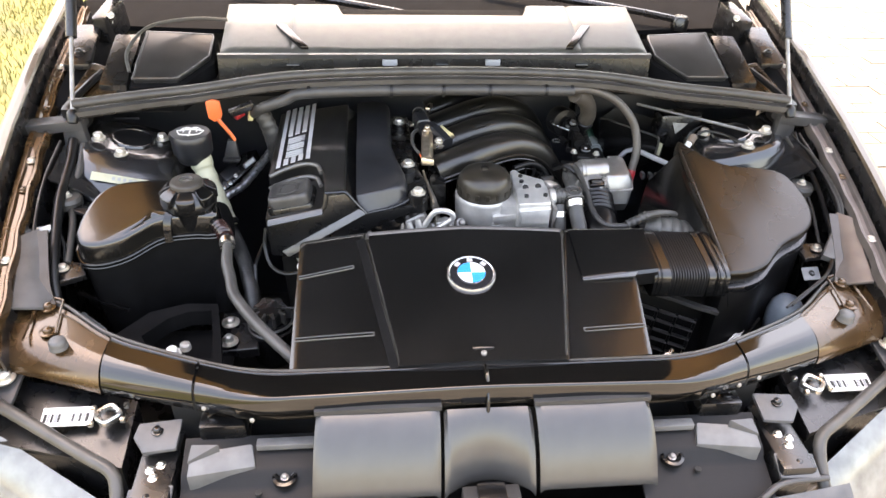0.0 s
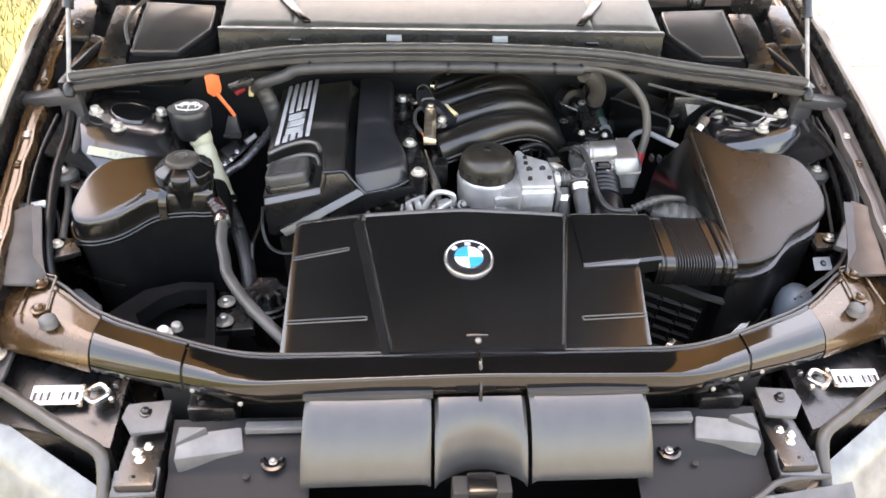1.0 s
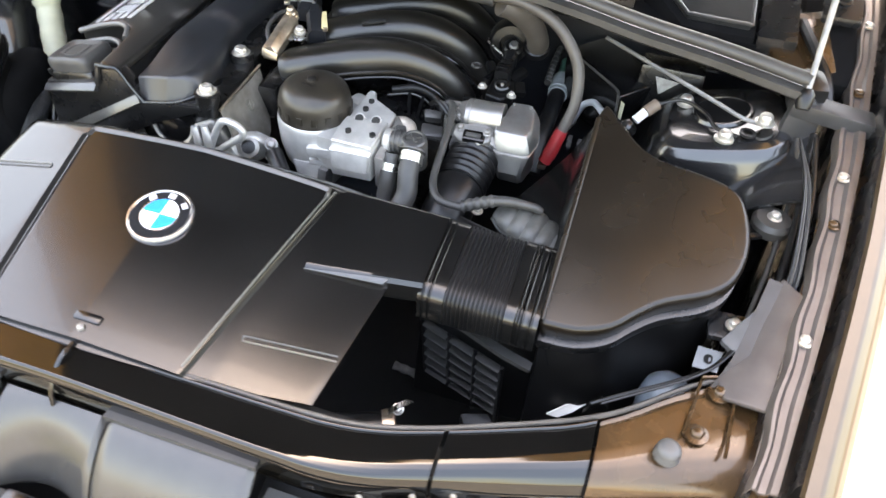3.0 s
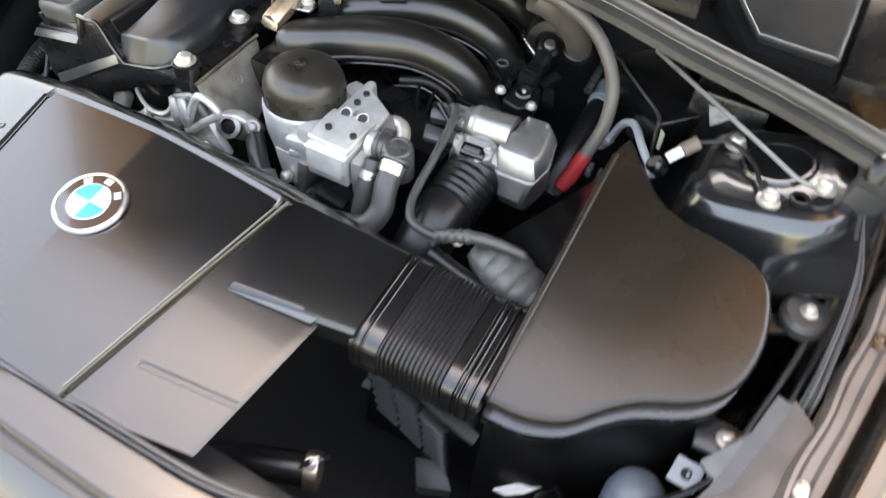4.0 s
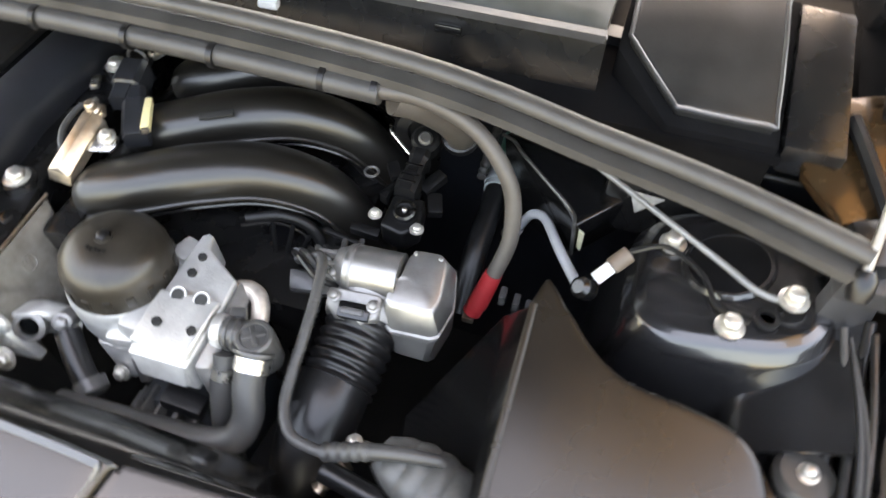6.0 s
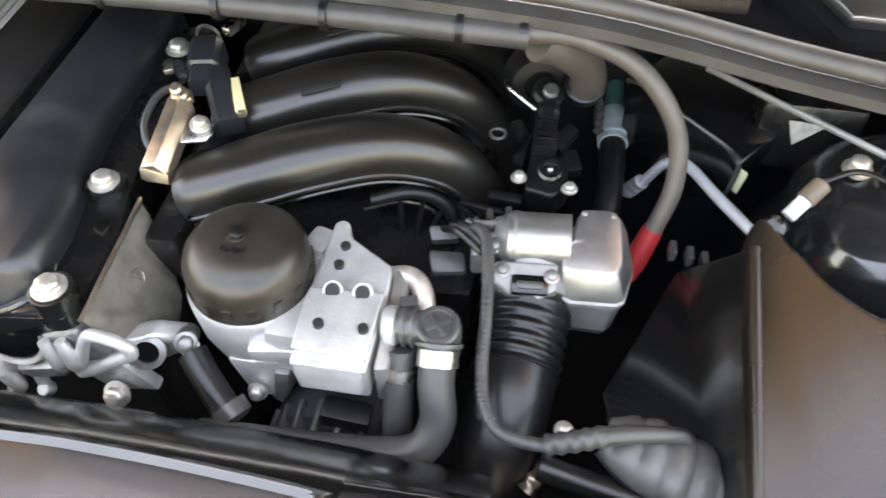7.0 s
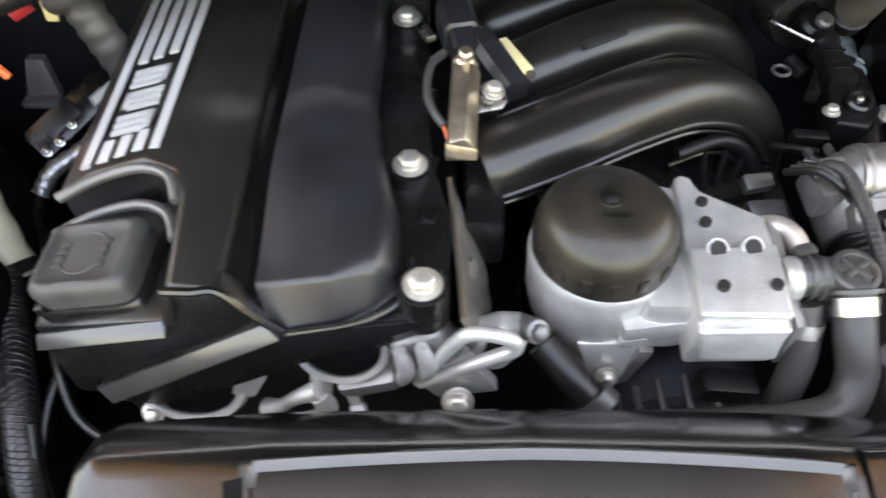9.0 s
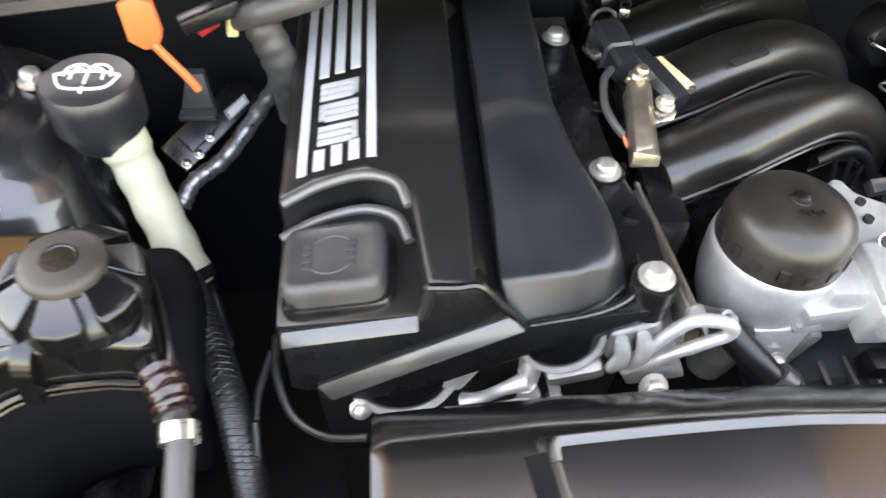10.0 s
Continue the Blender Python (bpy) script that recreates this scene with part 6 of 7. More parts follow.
part("ribbed_neck", tube([(0.283, 0.388, 0.748), (0.281, 0.36, 0.741), (0.279, 0.335, 0.735), (0.277, 0.312, 0.730)], 0.034, 28, 16, lambda t: 1.0 + 0.055 * math.cos(t * 2 * math.pi * 7)), RUBBER_BLK, hs, "corrugated neck", angle=60)
part("elbow", tube([(0.277, 0.316, 0.731), (0.275, 0.290, 0.724), (0.272, 0.262, 0.706), (0.272, 0.240, 0.672), (0.275, 0.230, 0.62)], 0.033, 22, 8), RUBBER_BLK, hs)
part("mould_disc", lathe([(0.013, 0), (0.013, 0.002), (0.010, 0.003)], (0.262, 0.270, 0.743), (-0.2, -0.5, 0.85), 22), RUBBER_BLK, hs)

# breather line and its grey pod
br = thing("breather_line", (0.30, 0.25, 0.74), "thin grey corrugated breather line ending in a ribbed pod", "hose")
part("line", tube([(0.222, 0.392, 0.792), (0.232, 0.396, 0.800), (0.241, 0.384, 0.803), (0.2465, 0.355, 0.796), (0.2495, 0.320, 0.785), (0.251, 0.290, 0.774), (0.256, 0.262, 0.767), (0.270, 0.243, 0.763), (0.300, 0.237, 0.765), (0.318, 0.238, 0.772)], 0.0050, 10, 24, lambda t: 1 + 0.05 * math.cos(t * 440)), HOSE, br)
part("sleeve", tube([(0.303, 0.237, 0.767), (0.322, 0.239, 0.776), (0.340, 0.242, 0.783)], 0.0075, 12, 14, lambda t: 1.0 + 0.10 * math.cos(t * 28)), HOSE, br, "ribbed end sleeve")
part("spigot", tube([(0.336, 0.2415, 0.782), (0.360, 0.246, 0.784), (0.388, 0.252, 0.779), (0.396, 0.2535, 0.774)], 0.0068, 12, 8, lambda t: 1.0 - 0.35 * t), HOSE, br, "tapering spigot on the pod")
POD = mat("grey_crumpled_pod", (0.075, 0.075, 0.070), 0.40, dust=0.10, vary=0.35, scale=60, bump=0.5, fine=250)
POD_A, POD_B = Vector((0.340, 0.257, 0.757)), Vector((0.436, 0.230, 0.744))


def pod_at(u, v):
    """A flattened leaf-like shell with five broad folds across it."""
    ax = (POD_B - POD_A).normalized()
    side = Vector((-ax.y, ax.x, 0)).normalized()
    up = ax.cross(side)
    t = 0.03 + 0.94 * u
    w = 0.0285 * math.sin(math.pi * (0.06 + 0.88 * t)) ** 0.55
    h = 0.0195 * math.sin(math.pi * (0.06 + 0.88 * t)) ** 0.6
    a = math.pi * (1.25 * v - 0.125)
    fold = 0.0034 * (abs(math.cos(t * math.pi * 5.5 + 0.3 * math.cos(a))) ** 0.7 - 0.5) * min(1, 4 * t, 4 * (1 - t)) * max(0.0, math.sin(a)) ** 0.5
    return POD_A.lerp(POD_B, t) + side * math.cos(a) * (w + fold) + up * (math.sin(a) * h + fold + 0.0)


part("pod", sheet(pod_at, 90, 36, 0.003), POD, br, "folded grey pod", angle=60)
part("pod_rim", tube([pod_at(u, 0.02) for u in (0.0, 0.15, 0.3, 0.5, 0.7, 0.85, 1.0)], 0.0024, 8), RUBBER_BLK, br)
part("pod_rim", tube([pod_at(u, 0.98) for u in (0.0, 0.15, 0.3, 0.5, 0.7, 0.85, 1.0)], 0.0024, 8), RUBBER_BLK, br)
part("tail", tube([(0.30, 0.232, 0.742), (0.34, 0.225, 0.738), (0.40, 0.215, 0.735), (0.425, 0.215, 0.735)], 0.010, 10), RUBBER_BLK, br)
part("tail_clip", tube([(0.294, 0.226, 0.708), (0.303, 0.238, 0.714), (0.312, 0.250, 0.722)], 0.0065, 12, 8, lambda t: 1.0 + 0.15 * math.cos(t * 19)), COPPER, br, "bronze hose clip")
bolt("tail_bolt", (0.316, 0.262, 0.742), 0.005, br)

# ---- cables and fittings on the air-box side ----
cb = thing("starter_cable", (0.36, 0.48, 0.70), "thick grey cable with a red end boot", "cable")
part("cable", tube([(0.250, 0.511, 0.906), (0.295, 0.516, 0.902), (0.345, 0.512, 0.882), (0.382, 0.497, 0.842), (0.392, 0.478, 0.795), (0.384, 0.462, 0.757), (0.378, 0.455, 0.740)], 0.0080, 14, 8), CABLE, cb, "brown-grey sheathed cable")
part("boot", tube([(0.383, 0.461, 0.754), (0.379, 0.456, 0.740), (0.374, 0.450, 0.722), (0.368, 0.444, 0.706)], 0.0100, 14, 8, lambda t: 0.92 + 0.22 * t if t < 0.8 else 1.0), RED, cb, "red end boot")
part("terminal", box((0.366, 0.441, 0.702), (0.012, 0.014, 0.008), 0.002), COPPER, cb)
ch = thing("vent_hose", (0.29, 0.54, 0.78), "short brown-grey hose under the rail", "hose")
part("hose_body", tube([(0.262, 0.522, 0.892), (0.282, 0.535, 0.880), (0.303, 0.556, 0.852), (0.312, 0.575, 0.822), (0.310, 0.590, 0.800)], 0.0165, 18, 10), CABLE, ch, "smooth brown-grey hose")
part("hose_end", lathe([(0.0195, -0.006), (0.0200, 0.0), (0.0195, 0.006), (0.015, 0.008)], (0.310, 0.588, 0.803), (0.05, -0.5, 0.9), 22), RUBBER_BLK, ch)
cl = thing("coolant_pipe", (0.35, 0.56, 0.66), "black hose with a clear and green quick connector", "hose")
part("hose_body", tube([(0.348, 0.470, 0.66), (0.350, 0.520, 0.700), (0.352, 0.575, 0.718), (0.352, 0.62, 0.722)], 0.0135, 14), RUBBER_BLK, cl)
CLEAR = mat("clear_connector", (0.36, 0.40, 0.39), 0.22, vary=0.25, spec=0.8)
part("connector", tube([(0.352, 0.603, 0.721), (0.352, 0.622, 0.7225), (0.352, 0.640, 0.724), (0.352, 0.650, 0.725)], 0.0158, 20, 8, lambda t: 1.0 if t < 0.62 else 1.08 if t < 0.85 else 0.88), CLEAR, cl, "translucent grey connector")
for y in (0.612, 0.634):
    part("connector_lip", lathe([(0.0168, -0.002), (0.0172, 0.0), (0.0168, 0.002)], (0.352, y, 0.722), (0, 1, 0.06), 24), CLEAR, cl)
part("green_ring", tube([(0.352, 0.650, 0.726), (0.352, 0.662, 0.730), (0.352, 0.684, 0.738)], 0.0118, 16), GREEN, cl, "green ring")
part("corrugated_lead", tube([(0.334, 0.598, 0.742), (0.333, 0.625, 0.748), (0.334, 0.655, 0.756), (0.338, 0.690, 0.766)], 0.0050, 12, 16, lambda t: 1 + 0.16 * math.cos(t * 60)), OUTLET, cl, "small corrugated lead")
bp = thing("brake_pipe", (0.42, 0.52, 0.68), "bright bent steel pipe", "pipe")
part("pipe", tube([(0.372, 0.578, 0.678), (0.385, 0.572, 0.70), (0.398, 0.562, 0.738), (0.410, 0.553, 0.752), (0.420, 0.540, 0.757), (0.44, 0.503, 0.760), (0.466, 0.462, 0.762)], 0.0052, 10), PIPE, bp)
for k in range(3):
    part("ferrule", lathe([(0.0085, -0.003), (0.0085, 0.003)], Vector((0.376, 0.576, 0.685)) + Vector((0.004, -0.002, 0.008)) * k, (0.4, -0.2, 0.9), 14), ALU, bp)
ac = thing("control_box", (0.44, 0.58, 0.68), "black plastic control box on the bulkhead", "control box")
CASE = [(0.352, 0.610, 0.800), (0.367, 0.601, 0.802), (0.380, 0.585, 0.802), (0.410, 0.556, 0.801), (0.442, 0.524, 0.800), (0.448, 0.506, 0.797), (0.451, 0.518, 0.745), (0.430, 0.560, 0.700), (0.36, 0.62, 0.690)]
part("case", slab(CASE, (0.05, 0.06, 0.0), 0.004, 3), PLASTIC_SMOOTH, ac)
part("lid_edge", tube([Vector(p) + Vector((-0.001, -0.001, 0.0)) for p in CASE[:7]], 0.0020, 8), EDGE, ac, "pale curved edge")
part("pull_tab", slab([(0.452, 0.509, 0.790), (0.458, 0.506, 0.788), (0.458, 0.512, 0.758), (0.453, 0.514, 0.760)], (0, 0.003, 0), 0.0005), MILK, ac, "pale tab")
sb = thing("cable_stay", (0.52, 0.52, 0.82), "thin grey rod running to the strut tower", "rod")
part("rod", tube([(0.410, 0.567, 0.851), (0.422, 0.559, 0.851), (0.50, 0.507, 0.849), (0.57, 0.460, 0.847), (0.601, 0.439, 0.846), (0.625, 0.436, 0.844)], 0.0028, 8), PIPE_DULL, sb)
part("ring_end", lathe([(0.010, 0), (0.010, 0.003), (0.006, 0.003), (0.006, 0)], (0.612, 0.420, 0.836), n=20), RUBBER_BLK, sb)
part("lead", tube([(0.50, 0.470, 0.822), (0.53, 0.478, 0.830), (0.56, 0.455, 0.832), (0.575, 0.425, 0.832), (0.60, 0.415, 0.833)], 0.0025, 8), RUBBER_BLK, sb)
pg = thing("tower_plug", (0.48, 0.45, 0.80), "white and brown plug beside the strut tower", "plug")
part("white_body", tube([(0.476, 0.442, 0.807), (0.487, 0.452, 0.817)], 0.0062, 12), WHITE, pg)
part("brown_end", tube([(0.487, 0.452, 0.817), (0.499, 0.464, 0.825)], 0.008, 12), mat("brown_plug", (0.16, 0.12, 0.09), 0.5), pg)
part("base_knob", lathe([(0.010, -0.01), (0.010, 0.006), (0.006, 0.010)], (0.468, 0.436, 0.798), (-0.5, -0.5, 0.7), 14), PLASTIC, pg)
wl = thing("injector_loom", (0.27, 0.50, 0.77), "black wiring plugs and small bright bolts behind the throttle", "wiring")
part("sensor_body", slab([(0.268, 0.498, 0.792), (0.300, 0.500, 0.792), (0.304, 0.468, 0.788), (0.290, 0.455, 0.784), (0.266, 0.460, 0.786)], (0, 0.004, -0.03), 0.004, 3), NEAR_BLACK, wl, "black sensor body")
part("sensor_boss", lathe([(0.0115, -0.008), (0.0115, 0.003), (0.0095, 0.005), (0.0070, 0.005), (0.0065, 0.002), (0.0, 0.002)], (0.286, 0.478, 0.793), (0, -0.3, 1), 24), PLASTIC_SMOOTH, wl, "round sensor boss")
bolt("boss_pin", (0.286, 0.478, 0.794), 0.0026, wl, (0, -0.3, 1), STEEL, "tiny bright pin", flange=1.0)
part("plug_tower", skin([[Vector((0.279 + dx * k, y, 0.795 + 0.10 * (y - 0.50) + dz * k)) for dx, dz in ((-0.011, -0.014), (-0.011, 0.006), (-0.006, 0.010), (0.006, 0.010), (0.011, 0.006), (0.011, -0.014))] for y, k in ((0.497, 0.95), (0.501, 1.0), (0.520, 1.0), (0.522, 0.82), (0.540, 0.80), (0.543, 0.95), (0.552, 0.92))]), NEAR_BLACK, wl, "stepped black plug", angle=30)
for y in (0.506, 0.515, 0.530):
    part("plug_rib", box((0.279, y, 0.8055), (0.018, 0.0025, 0.002), 0.0005, (6, 0, 0)), PLASTIC_SMOOTH, wl)
part("plug_wing", slab([(0.262, 0.492, 0.790), (0.268, 0.520, 0.794), (0.264, 0.522, 0.794), (0.252, 0.498, 0.788)], (0, 0, -0.012), 0.002), PLASTIC_SMOOTH, wl)
part("valve_head", lathe([(0.014, -0.02), (0.0155, -0.004), (0.0155, 0.004), (0.012, 0.008), (0.0, 0.009)], (0.277, 0.572, 0.802), (0.1, -0.4, 0.9), 26), NEAR_BLACK, wl, "round black valve head")
part("valve_tip", lathe([(0.0075, 0.0), (0.0075, 0.004), (0.0055, 0.006), (0.0, 0.006)], (0.279, 0.5655, 0.8095), (0.1, -0.4, 0.9), 18), OUTLET, wl)
for x, y, z, sx, sy, sz, a in ((0.297, 0.535, 0.780, 0.014, 0.030, 0.012, -30), (0.250, 0.462, 0.768, 0.030, 0.010, 0.012, 0), (0.305, 0.515, 0.770, 0.016, 0.024, 0.012, 20), (0.255, 0.535, 0.785, 0.012, 0.020, 0.010, 35), (0.232, 0.445, 0.772, 0.040, 0.006, 0.006, -6), (0.240, 0.432, 0.774, 0.006, 0.018, 0.006, 12), (0.256, 0.436, 0.776, 0.006, 0.016, 0.006, 14)):
    part("plug", box((x, y, z), (sx, sy, sz), 0.0025, (12, 5, a)), NEAR_BLACK if sx > 0.01 else OUTLET, wl)
for x, y, z in ((0.260, 0.466, 0.792), (0.304, 0.461, 0.790)):
    bolt("small_bolt", (x, y, z), 0.0048, wl)
part("small_eye", tube([(0.236 + 0.007 * math.cos(a), 0.520 + 0.007 * math.sin(a), 0.792) for a in (2 * math.pi * k / 12 for k in range(13))], 0.0016, 6, 2), OUTLET, wl, "small wire eye")
for k in range(5):
    part("lead", tube([(0.205 + 0.006 * k, 0.40 + 0.004 * k, 0.79), (0.22 + 0.005 * k, 0.385 + 0.006 * k, 0.805 - 0.004 * k), (0.24, 0.375 + 0.008 * k, 0.795), (0.255, 0.385 + 0.004 * k, 0.775)], 0.0030, 8), OUTLET if k % 2 else RUBBER_BLK, wl)
part("wire_stay", tube([(0.236, 0.580, 0.806), (0.239, 0.571, 0.806), (0.252, 0.560, 0.804), (0.268, 0.547, 0.802)], 0.0018, 8), STEEL, wl, "bent bright wire stay")

# ---- coolant tank, washer filler and left-hand fittings ----
tank = thing("coolant_tank", (-0.49, 0.24, 0.55), "gloss black coolant expansion tank with a fluted screw cap", "coolant tank")


def tank_z(x, y):
    return 0.790 + 0.40 * (y - 0.22) + 0.04 * (-0.46 - x if x < -0.46 else 0)


TANK_TOP = mat("gloss_tank_plastic", (0.007, 0.0066, 0.006), 0.16, dust=0.008, bump=0.05, scale=20, coat=0.3, spec=0.8)
TANK = [(-0.612, 0.210), (-0.609, 0.240), (-0.594, 0.282), (-0.565, 0.306), (-0.525, 0.314), (-0.478, 0.318), (-0.424, 0.317), (-0.402, 0.280), (-0.397, 0.245), (-0.430, 0.243), (-0.468, 0.240), (-0.495, 0.231), (-0.518, 0.214), (-0.540, 0.199), (-0.572, 0.188), (-0.600, 0.190)]
tl = smooth_path([Vector((x, y, 0)) for x, y in TANK + TANK[:1]], 4)[:-1]
tc_ = Vector((-0.50, 0.248, 0))


def tank_ring(k, drop, fwd=0.0, inset=0.0):
    """The tank's outline drawn in by k or by an even inset, and let down by drop."""
    out = []
    for i, p in enumerate(tl):
        d = (tl[(i + 1) % len(tl)] - tl[i - 1]).normalized()
        q = (p - tc_) * k + tc_ + Vector((d.y, -d.x, 0)) * inset
        out.append(Vector((q.x, q.y + fwd, tank_z(q.x, q.y) - drop)))
    return out


part("upper_half", skin([tank_ring(1.0, 0.034, -0.002), tank_ring(1.0, 0.030, -0.002), tank_ring(1.0, 0.008, 0.0, 0.0005), tank_ring(1.0, 0.0045, 0.0, 0.001), tank_ring(1.0, 0.002, 0.0, 0.0022), tank_ring(1.0, 0.0005, 0.0, 0.0045), tank_ring(1.0, 0.0, 0.0, 0.008), tank_ring(0.55, -0.003), tank_ring(0.10, -0.004)]), TANK_TOP, tank, "gloss upper half with a flat sloping top", angle=70)
for k in range(2):
    ring = tank_ring(1.0, 0.033 + 0.0065 * k, -0.002, -0.003)
    part("seam", tube(ring[::2] + ring[:1], 0.0022, 8, 3), PLASTIC_SMOOTH, tank, "moulded seam bead")
part("lower_half", skin([tank_ring(0.60, 0.22, 0.02), tank_ring(0.93, 0.215, 0.018), tank_ring(0.965, 0.20, 0.015), tank_ring(0.975, 0.12, 0.006), tank_ring(0.985, 0.044, -0.004), tank_ring(0.98, 0.036, -0.004)]), MATTE, tank, "black lower half", angle=60)
part("neck", lathe([(0.036, 0.76), (0.036, 0.798), (0.0405, 0.800), (0.0405, 0.806), (0.038, 0.808)], (-0.444, 0.276, 0), n=40), PLASTIC_SMOOTH, tank)
part("cap", lathe([(0.0420, 0.804), (0.0430, 0.808), (0.0430, 0.816), (0.0405, 0.821), (0.034, 0.829), (0.028, 0.835), (0.022, 0.838)], (-0.444, 0.276, 0), n=84, lobes=7, depth=0.03), PLASTIC, tank, "black fluted screw cap", angle=50)
for k in range(7):
    a = 2 * math.pi * (k + 0.35) / 7
    c, n = math.cos(a), math.sin(a)
    petal = [Vector((-0.444 + r * c - d * n, 0.276 + r * n + d * c, z)) for r, d, z in ((0.022, -0.0085, 0.8420), (0.022, 0.0085, 0.8420), (0.0405, 0.0150, 0.8330), (0.0450, 0.0130, 0.8290), (0.0465, 0.0, 0.8275), (0.0450, -0.0130, 0.8290), (0.0405, -0.0150, 0.8330))]
    part("cap_petal", slab(petal, (0, 0, -0.016), 0.003, 3), PLASTIC_SMOOTH, tank, "broad wedge of the cap")
part("cap_disc", lathe([(0.0265, 0.838), (0.0265, 0.8440), (0.0250, 0.8465), (0.0215, 0.8480), (0.0, 0.8485)], (-0.444, 0.276, 0), n=40), mat("brown_black_disc", (0.026, 0.022, 0.019), 0.45, dust=0.08), tank, "dusty brown-black hub")
part("cap_eye", lathe([(0.0115, 0.8480), (0.0112, 0.8492), (0.0095, 0.8493), (0.0088, 0.8486)], (-0.444, 0.276, 0), n=28), PLASTIC, tank)
part("neck_tab", slab([(-0.500, 0.262, 0.806), (-0.486, 0.250, 0.806), (-0.478, 0.246, 0.790), (-0.500, 0.250, 0.788)], (0.006, 0.012, 0), 0.003), PLASTIC_SMOOTH, tank)
part("strap", extrude_along([(-0.466, 0.262, 0.808), (-0.472, 0.246, 0.802), (-0.475, 0.235, 0.788), (-0.476, 0.230, 0.758)], [(-0.006, -0.002), (0.006, -0.002), (0.006, 0.004), (-0.006, 0.004)], up=(0, -1, 0.5)), PLASTIC_SMOOTH, tank, "moulded strap under the cap")
part("outlet", tube([(-0.400, 0.240, 0.782), (-0.388, 0.222, 0.784), (-0.378, 0.205, 0.782)], 0.011, 14), PLASTIC_SMOOTH, tank)
part("side_lug", slab([(-0.606, 0.196, 0.742), (-0.640, 0.176, 0.738), (-0.634, 0.160, 0.732), (-0.598, 0.176, 0.734)], (0, 0, -0.010), 0.002), PLASTIC, tank, "mounting lug")
part("lower_flange", extrude_along([(-0.640, 0.222, 0.664), (-0.592, 0.196, 0.662), (-0.546, 0.176, 0.660)], [(-0.004, -0.002), (0.004, -0.002), (0.003, 0.002), (-0.003, 0.002)]), PLASTIC_SMOOTH, tank, "worn edge of the lower half")
rh = thing("radiator_hose", (-0.33, 0.08, 0.70), "dull grey radiator hose with a bright clamp", "hose")
part("hose_body", tube([(-0.379, 0.205, 0.781), (-0.373, 0.185, 0.776), (-0.371, 0.155, 0.766), (-0.362, 0.125, 0.756), (-0.352, 0.092, 0.748), (-0.315, 0.035, 0.742), (-0.268, -0.020, 0.734), (-0.235, -0.05, 0.72)], 0.0088, 14), HOSE, rh)
part("clamp", lathe([(0.0125, -0.006), (0.0125, 0.006)], (-0.374, 0.192, 0.778), (0.15, -1, -0.25), 22), STEEL, rh, "bright hose clamp")
part("coupling", tube([(-0.392, 0.232, 0.785), (-0.383, 0.216, 0.784), (-0.378, 0.204, 0.781)], 0.0120, 16, 12, lambda t: 1 + 0.10 * math.cos(t * 25)), mat("red_brown_coupling", (0.030, 0.013, 0.012), 0.24, vary=0.3, spec=0.8), rh, "dark red-brown ribbed coupling")

wf = thing("washer_filler", (-0.46, 0.44, 0.68), "black washer filler cap on a milky plastic neck", "washer filler")
part("cap", lathe([(0.028, 0.795), (0.031, 0.805), (0.0355, 0.812), (0.0365, 0.838), (0.0365, 0.845), (0.034, 0.850), (0.0, 0.8515)], (-0.471, 0.453, 0), n=40), PLASTIC_MATTE, wf, "round black cap with a white wiper sign")
part("hinge", box((-0.506, 0.460, 0.840), (0.012, 0.02, 0.012), 0.003), PLASTIC_MATTE, wf)


def sign(pts):
    part("sign_line", tube([Vector((-0.471 + x, 0.453 + y, 0.8518)) for x, y in pts], 0.0012, 6, 4), WHITE, wf)


sign([(-0.024, 0.003), (-0.0165, -0.012), (0.0, -0.0145), (0.0165, -0.012), (0.024, 0.003)])
sign([(-0.024, 0.003), (-0.012, 0.0065), (0.0, 0.0075), (0.012, 0.0065), (0.024, 0.003)])
sign([(0.0, -0.019), (0.0, -0.012)])
sign([(0.0, -0.008), (0.0, 0.010)])
for s in (-1, 1):
    sign([(0.0, 0.011), (s * 0.004, 0.0155), (s * 0.011, 0.0155), (s * 0.0165, 0.010), (s * 0.0175, 0.002)])
    sign([(s * 0.004, 0.010), (s * 0.008, 0.0115), (s * 0.0115, 0.007), (s * 0.012, -0.002)])
part("neck", tube([(-0.460, 0.448, 0.800), (-0.453, 0.440, 0.775), (-0.436, 0.415, 0.74), (-0.418, 0.388, 0.704), (-0.413, 0.380, 0.690)], 0.0185, 18, 8, lambda t: 1.12 if t < 0.16 else 1.0 + 0.04 * math.cos(t * 40)), MILK, wf, "milky plastic neck")

fg = thing("pull_flag", (-0.42, 0.478, 0.82), "bright orange plastic pull flag", "flag")
part("paddle", slab([(-0.441, 0.476, 0.899), (-0.430, 0.479, 0.902), (-0.417, 0.482, 0.897), (-0.415, 0.482, 0.872), (-0.419, 0.481, 0.862), (-0.430, 0.478, 0.858), (-0.440, 0.475, 0.868)], (0, 0.006, 0), 0.002), ORANGE, fg)
part("tail", tube([(-0.424, 0.480, 0.864), (-0.414, 0.480, 0.848), (-0.404, 0.480, 0.832), (-0.398, 0.480, 0.820)], 0.0036, 8), ORANGE, fg)
jb = thing("junction_box", (-0.40, 0.57, 0.66), "black junction box with a pale sticker and grey bracket", "junction box")
N_BOX = Vector((0.25, -0.55, 0.8))
part("case", slab([(-0.472, 0.547, 0.698), (-0.446, 0.530, 0.680), (-0.376, 0.608, 0.714), (-0.386, 0.626, 0.728), (-0.410, 0.616, 0.727)], N_BOX * -0.045, 0.004), PLASTIC, jb)
